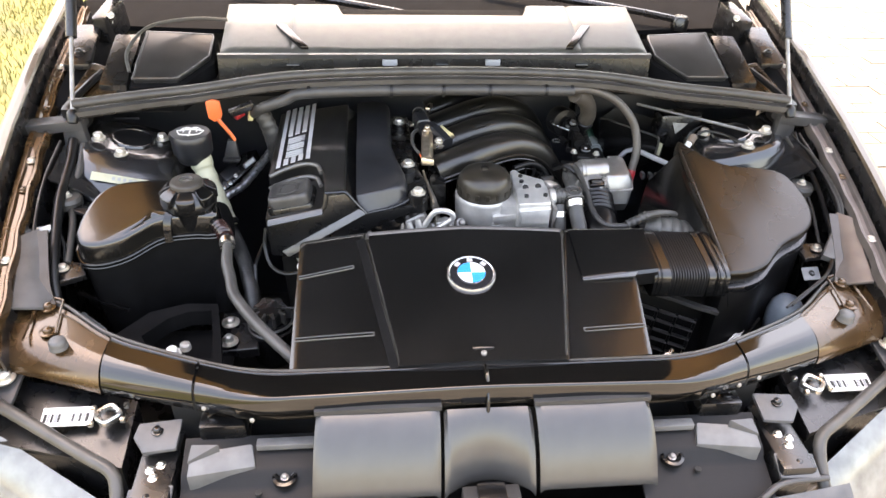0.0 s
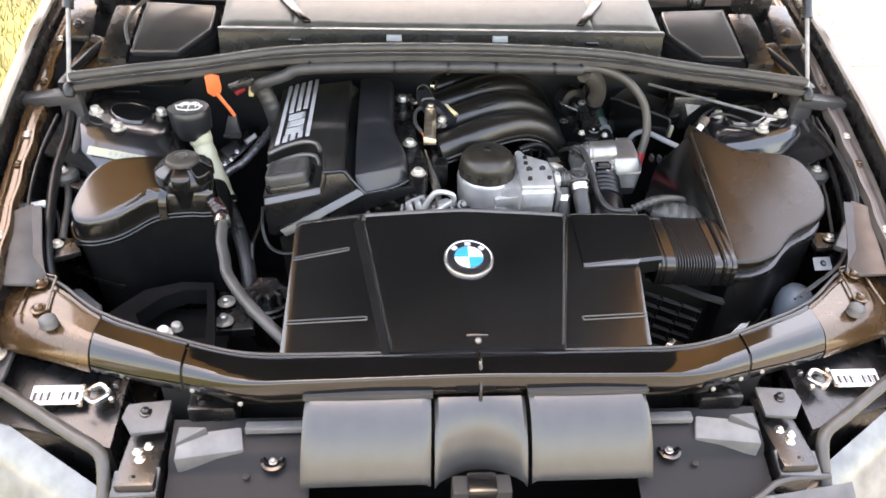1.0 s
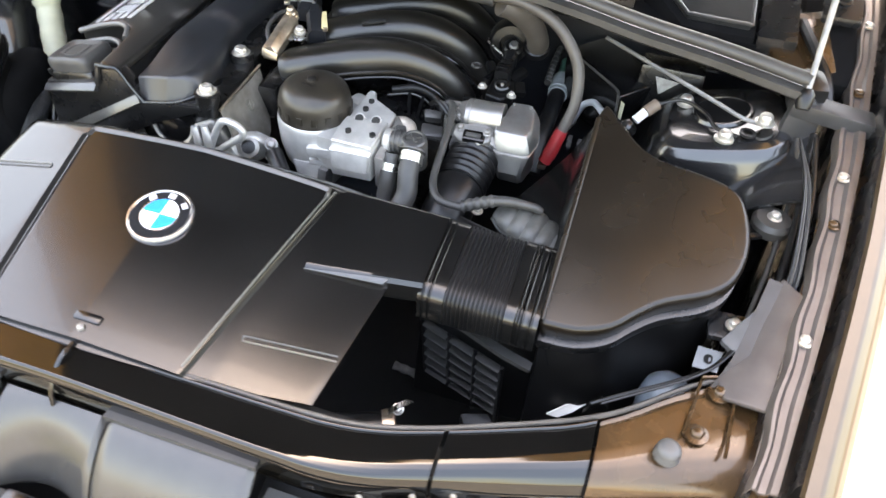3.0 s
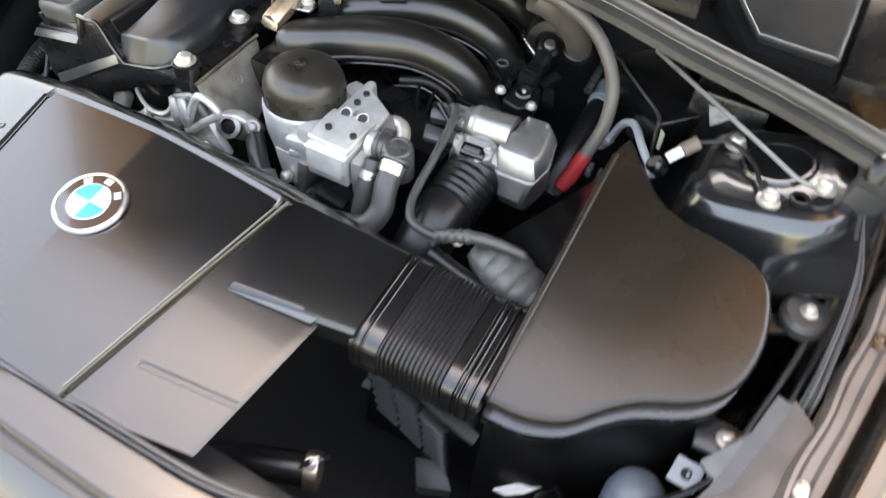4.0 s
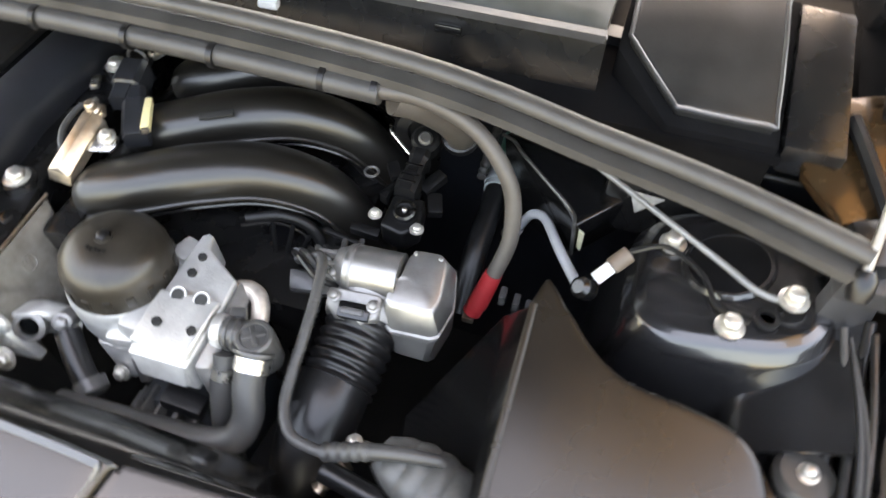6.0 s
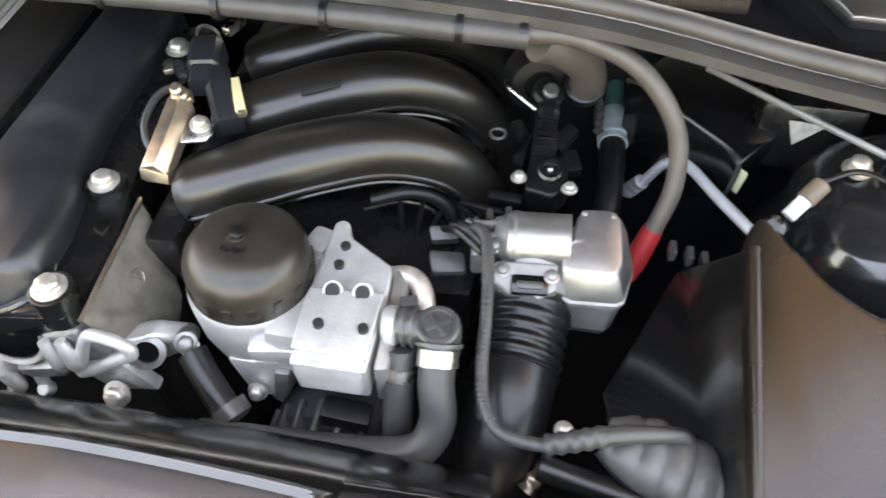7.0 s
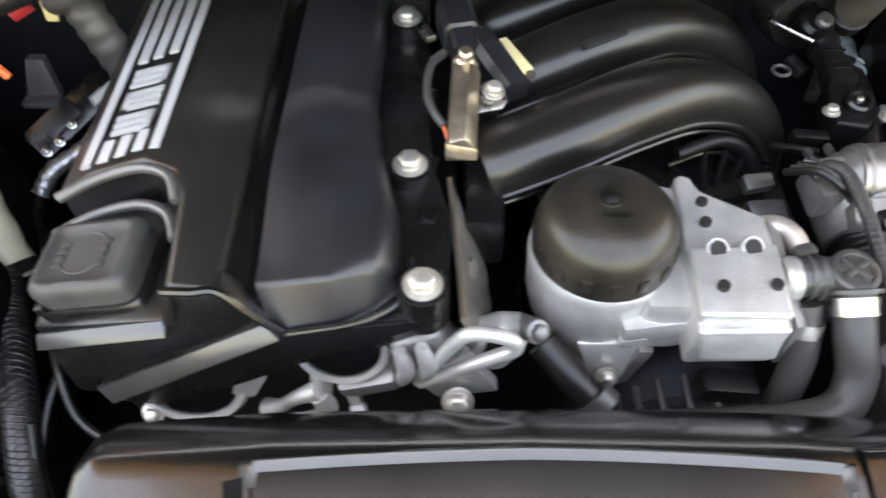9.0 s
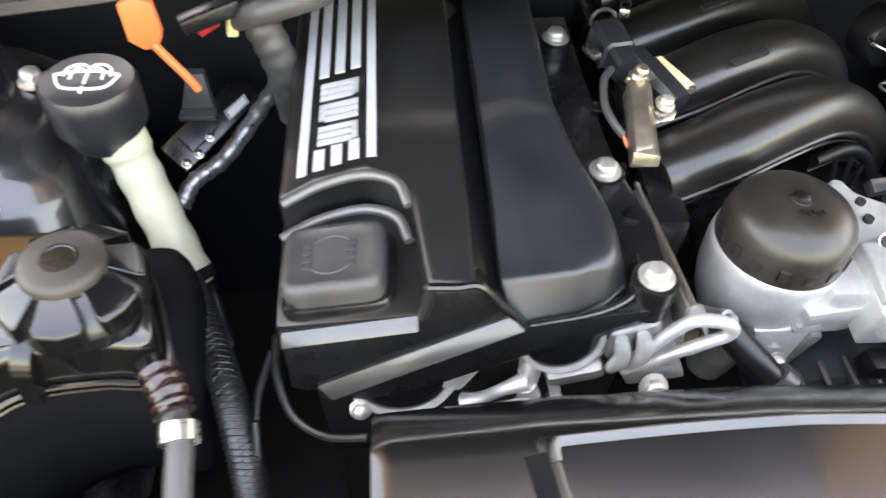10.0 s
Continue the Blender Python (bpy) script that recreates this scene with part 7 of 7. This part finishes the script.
part("case_step", slab([Vector(p) + N_BOX * 0.004 for p in ((-0.455, 0.557, 0.703), (-0.440, 0.546, 0.692), (-0.416, 0.574, 0.704), (-0.430, 0.584, 0.714))], N_BOX * -0.008, 0.002), PLASTIC_MATTE, jb)
part("sticker", slab([Vector(p) + N_BOX * 0.0016 for p in ((-0.412, 0.589, 0.7105), (-0.406, 0.582, 0.704), (-0.387, 0.602, 0.712), (-0.392, 0.609, 0.718))], N_BOX * -0.001, 0), GREYLABEL, jb, "pale sticker")
part("sticker_bar", slab([Vector(p) + N_BOX * 0.0024 for p in ((-0.4085, 0.5895, 0.7095), (-0.4045, 0.585, 0.7055), (-0.390, 0.6015, 0.712), (-0.393, 0.606, 0.716))], N_BOX * -0.001, 0), WHITE, jb)
for p in ((-0.446, 0.537, 0.685), (-0.434, 0.546, 0.690), (-0.424, 0.562, 0.699)):
    bolt("case_stud", Vector(p) + N_BOX * 0.002, 0.0035, jb, N_BOX, STEEL, "small bright stud")
part("clip_bracket", slab([(-0.437, 0.540, 0.752), (-0.407, 0.542, 0.748), (-0.412, 0.55, 0.785), (-0.428, 0.55, 0.785)], (0, 0.01, 0), 0.002), GREYPL, jb, "grey clip bracket")
part("clip_foot", box((-0.421, 0.535, 0.750), (0.034, 0.014, 0.006), 0.002), GREYPL, jb)
fl = thing("foil_loom", (-0.41, 0.58, 0.62), "wiring loom wrapped in silver foil", "wiring")
part("wrap", tube([(-0.450, 0.500, 0.662), (-0.438, 0.521, 0.676), (-0.409, 0.549, 0.684), (-0.374, 0.600, 0.708), (-0.352, 0.632, 0.726)], 0.0088, 12, 10, lambda t: 1 + 0.09 * math.cos(t * 70)), FOIL, fl)
part("lead", tube([(-0.450, 0.500, 0.662), (-0.448, 0.478, 0.655), (-0.430, 0.45, 0.66), (-0.405, 0.395, 0.66), (-0.39, 0.36, 0.62)], 0.004, 8), RUBBER_BLK, fl)
rp = thing("red_plug", (-0.39, 0.53, 0.84), "small red round plug beside white connectors", "plug")
part("red_body", tube([(-0.402, 0.525, 0.850), (-0.388, 0.535, 0.855)], 0.010, 14), RED, rp)
part("white_tag", box((-0.372, 0.535, 0.850), (0.010, 0.012, 0.03), 0.002, (20, 10, 15)), YELLOW, rp, "cream tag")
part("dark_hose", tube([(-0.36, 0.55, 0.86), (-0.345, 0.54, 0.83), (-0.335, 0.54, 0.79), (-0.332, 0.55, 0.74)], 0.016, 12, 10, lambda t: 1 + 0.06 * math.cos(t * 50)), HOSE, rp)
part("connector", box((-0.385, 0.515, 0.868), (0.05, 0.016, 0.014), 0.003, (0, -12, 22)), PLASTIC, rp)

lb = thing("tower_label", (-0.59, 0.34, 0.78), "worn cream sticker with grey bars on the strut tower", "sticker")
part("paper", box((-0.580, 0.3640, 0.8010), (0.098, 0.016, 0.001), 0.0003, (34, 14, 3)), MILK, lb)
for k in range(6):
    part("print_bar", box((-0.592 + 0.009 * k, 0.3633 + 0.0005 * k, 0.8046 - 0.0022 * k), (0.005, 0.006, 0.0012), 0, (34, 14, 3)), GREYLABEL, lb)

pmp = thing("power_steering_reservoir", (-0.315, 0.163, 0.56), "black reservoir with a finned cap behind the radiator", "reservoir")
part("body", lathe([(0.034, 0.56), (0.037, 0.58), (0.037, 0.640), (0.034, 0.646)], (-0.315, 0.163, 0), n=36), PLASTIC_SMOOTH, pmp)
for k in range(2):
    part("rim", lathe([(0.0385, -0.002), (0.0402, 0.0), (0.0385, 0.002)], (-0.315, 0.163, 0.642 - 0.012 * k), n=40), EDGE, pmp, "pale highlit round rim")
part("cap", lathe([(0.026, 0.644), (0.027, 0.662), (0.024, 0.668), (0.0, 0.669)], (-0.315, 0.163, 0), n=60, lobes=6, depth=0.10), PLASTIC, pmp)
for k in range(6):
    a = math.pi * (1.05 + 0.18 * k)
    part("fin", box((-0.315 + 0.028 * math.cos(a), 0.163 + 0.028 * math.sin(a), 0.658), (0.016, 0.0045, 0.022), 0.0015, (0, 0, math.degrees(a))), EDGE, pmp)
mb = thing("mount_plate", (-0.37, 0.12, 0.58), "black mounting plate with two bright washered bolts", "bracket")
part("plate", slab([(-0.399, 0.192, 0.634), (-0.345, 0.192, 0.632), (-0.334, 0.118, 0.616), (-0.396, 0.116, 0.614)], (0, 0, -0.02), 0.003), BODY_BLK, mb)
part("plate_edge", tube([(-0.396, 0.1165, 0.6145), (-0.365, 0.117, 0.6155), (-0.335, 0.118, 0.6165)], 0.0014, 6), EDGE, mb, "pale highlit front edge")
bolt("washer_bolt", (-0.384, 0.167, 0.632), 0.0075, mb, flange=2.0)
bolt("washer_bolt", (-0.382, 0.129, 0.623), 0.0075, mb, flange=2.0, tall=1.5)
shd = thing("fan_shroud", (-0.44, 0.10, 0.60), "black fan shroud with an angular opening behind the panel", "fan shroud")
HOLE = [(-0.512, 0.112), (-0.480, 0.150), (-0.449, 0.166), (-0.412, 0.166), (-0.401, 0.110), (-0.3945, 0.058), (-0.441, 0.056), (-0.492, 0.075)]
RIM = [(-0.560, 0.105), (-0.510, 0.165), (-0.455, 0.183), (-0.403, 0.180), (-0.388, 0.110), (-0.375, 0.038), (-0.437, 0.034), (-0.520, 0.045)]


def shroud_z(y):
    return 0.656 + 0.06 * (y - 0.10)


part("ledge", skin([[Vector((x, y, shroud_z(y) + d)) for x, y in loop] for loop, d in ((HOLE, -0.030), (HOLE, 0.0), ([(a[0] * 0.85 + b[0] * 0.15, a[1] * 0.85 + b[1] * 0.15) for a, b in zip(HOLE, RIM)], 0.0025), (RIM, 0.0025), (RIM, -0.012))], False), MATTE, shd, "flat ledge round the opening")
part("ledge_edge", tube([(-0.446, 0.036, 0.6565), (-0.437, 0.0335, 0.656), (-0.405, 0.035, 0.656), (-0.376, 0.0375, 0.656)], 0.0014, 6), EDGE, shd, "pale highlit front edge")
part("well", box((-0.455, 0.11, 0.60), (0.16, 0.15, 0.006), 0.002), MATTE, shd, "dark floor of the opening")
bolt("white_cap", (-0.431, 0.005, 0.712), 0.0085, shd, material=WHITE, label="white plastic cap", hexed=18)
bolt("ribbed_knob", (-0.411, 0.005, 0.722), 0.0075, shd, material=ALU_DK, label="ribbed grey knob", hexed=18, flange=1.1)
part("stalk", tube([(-0.421, 0.006, 0.712), (-0.428, 0.018, 0.680), (-0.436, 0.036, 0.655)], 0.006, 10), NEAR_BLACK, shd)
cs = thing("chassis_gusset", (-0.605, 0.15, 0.62), "pale grey chassis gusset low beside the wing", "gusset")
part("plate", slab([(-0.648, 0.196, 0.640), (-0.628, 0.196, 0.645), (-0.582, 0.156, 0.640), (-0.576, 0.132, 0.632), (-0.612, 0.150, 0.632), (-0.640, 0.176, 0.634)], (0, 0, -0.015), 0.005, 3), STOP_LT, cs)
sl_ = thing("sensor_lead", (-0.32, 0.26, 0.66), "thin black braided lead beside the cam cover", "cable")
part("lead", tube([(-0.327, 0.285, 0.745), (-0.330, 0.272, 0.715), (-0.320, 0.250, 0.690), (-0.295, 0.235, 0.682), (-0.262, 0.228, 0.690)], 0.0034, 8), RUBBER_BLK, sl_)
part("lead", tube([(-0.345, 0.24, 0.70), (-0.34, 0.20, 0.66), (-0.315, 0.17, 0.655), (-0.26, 0.155, 0.67)], 0.0034, 8), RUBBER_BLK, sl_)
fh = thing("mesh_sleeve", (-0.37, 0.28, 0.55), "black knitted sleeve over a hose", "hose")
KNIT = mat("knitted_sleeve", (0.012, 0.012, 0.0125), 0.38, vary=0.6, scale=220, bump=0.6, fine=260, spec=0.8)
SLEEVE = [Vector(p) for p in ((-0.413, 0.368, 0.705), (-0.392, 0.325, 0.700), (-0.368, 0.266, 0.692), (-0.352, 0.215, 0.672), (-0.345, 0.185, 0.640))]
part("sleeve", tube(SLEEVE, 0.0125, 14, 10), KNIT, fh)
line = smooth_path(SLEEVE, 24)
for turn in (-1, 1):
    for k in range(5):
        coil = []
        for i, p in enumerate(line):
            d = (line[min(i + 1, len(line) - 1)] - line[max(i - 1, 0)]).normalized()
            a = turn * i * 0.62 + 2 * math.pi * k / 5
            e = d.cross(Vector((0, 0, 1))).normalized()
            coil.append(p + (e * math.cos(a) + e.cross(d) * math.sin(a)) * 0.0131)
        part("thread", tube(coil, 0.0006, 5, 1), KNIT, fh, "knitted thread")
part("lead", tube([(-0.338, 0.300, 0.70), (-0.349, 0.262, 0.682), (-0.346, 0.215, 0.664), (-0.338, 0.180, 0.648)], 0.0034, 8, 20, lambda t: 1 + 0.12 * math.cos(t * 160)), RUBBER_BLK, fh, "thin corrugated lead")
bt = thing("neck_boot", (-0.412, 0.312, 0.60), "dull black rubber boot round the filler neck", "boot")


def boot_ring(k, z):
    """A rounded oblong across the boot."""
    ring = []
    for i in range(32):
        c, n = math.cos(2 * math.pi * i / 32), math.sin(2 * math.pi * i / 32)
        ring.append(Vector((-0.418 + 0.030 * k * math.copysign(abs(c) ** 0.7, c) - 0.12 * 0.056 * k * n, 0.310 + 0.064 * k * math.copysign(abs(n) ** 0.8, n), z - 0.010 + 0.008 * k * n)))
    return ring


part("body", skin([boot_ring(0.86, 0.60), boot_ring(0.94, 0.68), boot_ring(1.0, 0.725), boot_ring(0.98, 0.742), boot_ring(0.90, 0.754), boot_ring(0.74, 0.762), boot_ring(0.45, 0.766), boot_ring(0.1, 0.767)]), MATTE, bt, angle=60)
part("mouth", lathe([(0.0195, -0.008), (0.0215, -0.003), (0.0205, 0.002), (0.0185, 0.003)], (-0.4145, 0.383, 0.697), (-0.38, 0.60, 0.71), 28), MATTE, bt)

# ---- wing-side brackets and looms ----
for s in (-1, 1):
    lm = thing("wing_loom", (s * 0.66, 0.28, 0.72), "black taped wiring looms along the inner wing", "wiring", "wing looms")
    o, r = (0.0, 0.0085) if s < 0 else (0.016, 0.0045)
    part("loom", tube([(s * (x + o), y, z) for x, y, z in ((0.672, 0.435, 0.845), (0.668, 0.39, 0.825), (0.664, 0.31, 0.802), (0.655, 0.24, 0.775), (0.645, 0.17, 0.735), (0.63, 0.12, 0.69))], r, 10), RUBBER_BLK, lm)
    part("loom", tube([(s * (0.655 + o), 0.430, 0.838), (s * (0.650 + 1.6 * o), 0.38, 0.818), (s * (0.655 + o), 0.33, 0.790), (s * (0.640 + 1.4 * o), 0.27, 0.768), (s * (0.632 + o), 0.20, 0.74)], 0.7 * r, 10), HOSE, lm)
    part("thin_lead", tube([(s * 0.688, 0.42, 0.85), (s * 0.690, 0.33, 0.825), (s * 0.680, 0.24, 0.80), (s * 0.665, 0.17, 0.775)], 0.003, 8), RUBBER_BLK, lm)
    mt = thing("rubber_mount", (s * 0.655, 0.318, 0.77), "bright bolt on a round rubber mount", "mount", "rubber mounts")
    part("rubber", lathe([(0.022, -0.012), (0.024, 0.0), (0.020, 0.006), (0.012, 0.007)], (s * 0.658, 0.319, 0.790), n=26), RUBBER, mt)
    bolt("bolt", (s * 0.658, 0.319, 0.796), 0.006, mt)
    part("arm", box((s * 0.640, 0.305, 0.780), (0.06, 0.022, 0.006), 0.002, (0, 0, s * 30)), BODY_BLK, mt)
    mt2 = thing("rubber_mount", (s * 0.632, 0.185, 0.72), "bright bolt on a black bracket beside the wing", "mount", "rubber mounts")
    part("tab", slab([(s * 0.605, 0.205, 0.738), (s * 0.655, 0.198, 0.746), (s * 0.655, 0.168, 0.738), (s * 0.61, 0.172, 0.730)], (0, 0, -0.008), 0.002), BODY_BLK, mt2)
    bolt("bolt", (s * 0.634, 0.185, 0.740), 0.0065, mt2)
    gp = thing("wing_gusset", (s * 0.665, 0.10, 0.70), "grey triangular wing gusset plate", "gusset", "wing gussets")
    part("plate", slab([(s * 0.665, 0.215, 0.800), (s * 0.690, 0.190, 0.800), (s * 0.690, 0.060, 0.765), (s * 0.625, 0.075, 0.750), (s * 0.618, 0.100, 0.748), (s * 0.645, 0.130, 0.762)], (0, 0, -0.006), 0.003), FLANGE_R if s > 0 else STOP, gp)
    part("fold", extrude_along([(s * 0.660, 0.21, 0.796), (s * 0.640, 0.13, 0.758), (s * 0.620, 0.085, 0.742)], [(-0.008, -0.002), (0.008, -0.002), (0.008, 0.002), (-0.008, 0.002)]), GREYPL, gp)
wp = thing("wing_plug", (-0.68, 0.235, 0.76), "small white cable plug beside the inner wing", "plug")
part("plug_body", tube([(-0.690, 0.236, 0.778), (-0.676, 0.240, 0.779), (-0.662, 0.244, 0.780)], 0.0060, 12), WHITE, wp, "white plug body")
part("plug_lead", tube([(-0.664, 0.243, 0.780), (-0.650, 0.240, 0.772), (-0.642, 0.225, 0.755), (-0.640, 0.205, 0.735)], 0.0026, 8), RUBBER_BLK, wp)
sk = thing("bracket_plate", (0.616, 0.152, 0.69), "pale grey square bracket with a round hole", "bracket")
part("plate", box((0.616, 0.152, 0.712), (0.027, 0.025, 0.003), 0.001, (25, -12, -12)), mat("pale_grey_bracket", (0.27, 0.285, 0.30), 0.4, vary=0.15), sk)
part("hole", lathe([(0.0055, 0), (0.0055, 0.002), (0.003, 0.002), (0.003, 0)], (0.616, 0.151, 0.7135), (0.2, -0.4, 0.9), 18), INK, sk)
part("stem", box((0.632, 0.164, 0.709), (0.030, 0.012, 0.004), 0.001, (25, -12, 28)), BODY_BLK, sk)
wb = thing("washer_bottle", (0.583, 0.143, 0.58), "pale translucent bottle below the wing", "bottle")
part("bottle", lathe([(0.024, 0.58), (0.030, 0.60), (0.031, 0.630), (0.028, 0.648), (0.020, 0.660), (0.010, 0.665), (0.0, 0.666)], (0.590, 0.146, 0), n=40), mat("cloudy_plastic", (0.15, 0.18, 0.215), 0.30, vary=0.25), wb)
ol = thing("bay_floor_fittings", (0.33, 0.02, 0.50), "small bright fittings low in the dark bay", "fittings")
bolt("fitting", (0.310, -0.003, 0.676), 0.0045, ol, (0.3, -0.4, 0.8))
part("bent_clip", extrude_along([(0.302, -0.009, 0.674), (0.310, -0.005, 0.684), (0.319, 0.003, 0.686), (0.320, 0.011, 0.676)], [(-0.003, -0.0007), (0.003, -0.0007), (0.003, 0.0007), (-0.003, 0.0007)]), STEEL, ol, "bent bright clip")
part("white_clip", slab([(0.462, 0.092, 0.608), (0.478, 0.101, 0.617), (0.490, 0.112, 0.622), (0.508, 0.130, 0.630), (0.512, 0.124, 0.620), (0.492, 0.104, 0.610), (0.476, 0.095, 0.604)], (0, 0.003, 0), 0.0008), WHITE, ol, "torn white tag")
part("spike", slab([(0.502, 0.100, 0.620), (0.518, 0.104, 0.654), (0.530, 0.112, 0.624)], (0, 0.006, 0), 0.001), NEAR_BLACK, ol, "pointed black tab")

st = thing("warning_sticker", (0.503, 0.554, 0.79), "white triangular sticker on a black box", "sticker")
part("paper", slab([(0.490, 0.553, 0.815), (0.524, 0.553, 0.812), (0.500, 0.550, 0.790)], (0, 0.001, 0), 0), DULL_WHITE, st)
part("backing_box", box((0.512, 0.580, 0.79), (0.09, 0.05, 0.07), 0.006, (-6, 0, 0)), PLASTIC, st, "black box")
cn = thing("valve_canister", (0.275, 0.60, 0.76), "round black valve canister under the bulkhead rail", "canister")
part("drum", lathe([(0.024, -0.03), (0.030, -0.026), (0.031, 0.0), (0.028, 0.006), (0.016, 0.007), (0.014, 0.002), (0.0, 0.002)], (0.268, 0.590, 0.80), (0.25, -1.0, 0.15), 32), RUBBER_BLK, cn)
part("stub", tube([(0.275, 0.60, 0.79), (0.29, 0.62, 0.81), (0.30, 0.64, 0.83)], 0.009, 10), PLASTIC, cn)

lh = thing("lower_hose", (0.26, 0.0, 0.55), "black hose with a bronze end low in the bay", "hose")
part("hose_body", tube([(0.17, -0.03, 0.59), (0.218, -0.013, 0.60), (0.26, 0.004, 0.602), (0.288, 0.016, 0.60)], 0.018, 14), RUBBER_BLK, lh)
part("end_clamp", lathe([(0.020, -0.006), (0.021, 0.0), (0.020, 0.008), (0.012, 0.010)], (0.290, 0.017, 0.60), (0.9, 0.4, 0), 20), COPPER, lh, "bronze end clamp")
part("pale_pipe", tube([(0.228, 0.205, 0.452), (0.258, 0.203, 0.450), (0.290, 0.201, 0.448)], 0.0065, 12, 8, lambda t: 1.0 + 0.12 * math.cos(t * 22)), DULL_WHITE, lh, "soiled white pipe end")
part("grey_wedge", slab([(0.352, 0.128, 0.500), (0.388, 0.136, 0.508), (0.412, 0.112, 0.500), (0.372, 0.100, 0.488)], (0, 0, -0.02), 0.003), STOP, lh, "grey moulded wedge")
cb = thing("cable_connector", (0.65, 0.16, 0.75), "long grey cable connector beside the wing", "connector")
part("case", box((0.650, 0.164, 0.767), (0.029, 0.078, 0.015), 0.003, (24, 6, -35)), STOP, cb)
for k in range(4):
    part("lead", tube([(0.668 + 0.004 * k, 0.192 + 0.004 * k, 0.782), (0.672 + 0.003 * k, 0.235, 0.812), (0.676 + 0.002 * k, 0.33, 0.838), (0.668, 0.41, 0.852)], 0.0016, 6), RUBBER if k % 2 else RUBBER_BLK, cb)
part("tail", tube([(0.632, 0.138, 0.756), (0.610, 0.108, 0.749), (0.580, 0.083, 0.747), (0.54, 0.056, 0.744), (0.50, 0.028, 0.742)], 0.0022, 8), RUBBER_BLK, cb)
part("tail", tube([(0.635, 0.140, 0.758), (0.614, 0.110, 0.752), (0.588, 0.085, 0.750), (0.55, 0.058, 0.747), (0.51, 0.030, 0.744)], 0.0018, 8), RUBBER_BLK, cb)

# ---- paving, brick by brick ----
paving = thing("paving", (3.0, 3.0, 0.0), "sunlit pale interlocking concrete paving", "paving", kind="structure")
me_p = None
rng = random.Random(11)
count = 0
for i in range(40):
    for j in range(22):
        y = 0.6 + 0.115 * i * 1.0
        x = 1.5 + 0.235 * j + (0.117 if i % 2 else 0)
        if not (1.6 < x < 4.6 and 1.2 < y < 5.2) or x < 1.2 + 0.35 * y or x > 2.6 + 0.42 * y or count >= 300:
            continue
        if me_p is None:
            first = part("paver", box((x, y, 0.006), (0.228, 0.109, 0.03), 0.005), PAVER, paving)
            me_p = first.data
            z_p = first.location.z
        else:
            ob = new("paver", me_p)
            ob.parent = paving
            ob.location = Vector((x - 3.0, y - 3.0, z_p + rng.uniform(-0.002, 0.002)))
            ob.rotation_euler = (0, 0, rng.uniform(-0.01, 0.01))
        count += 1
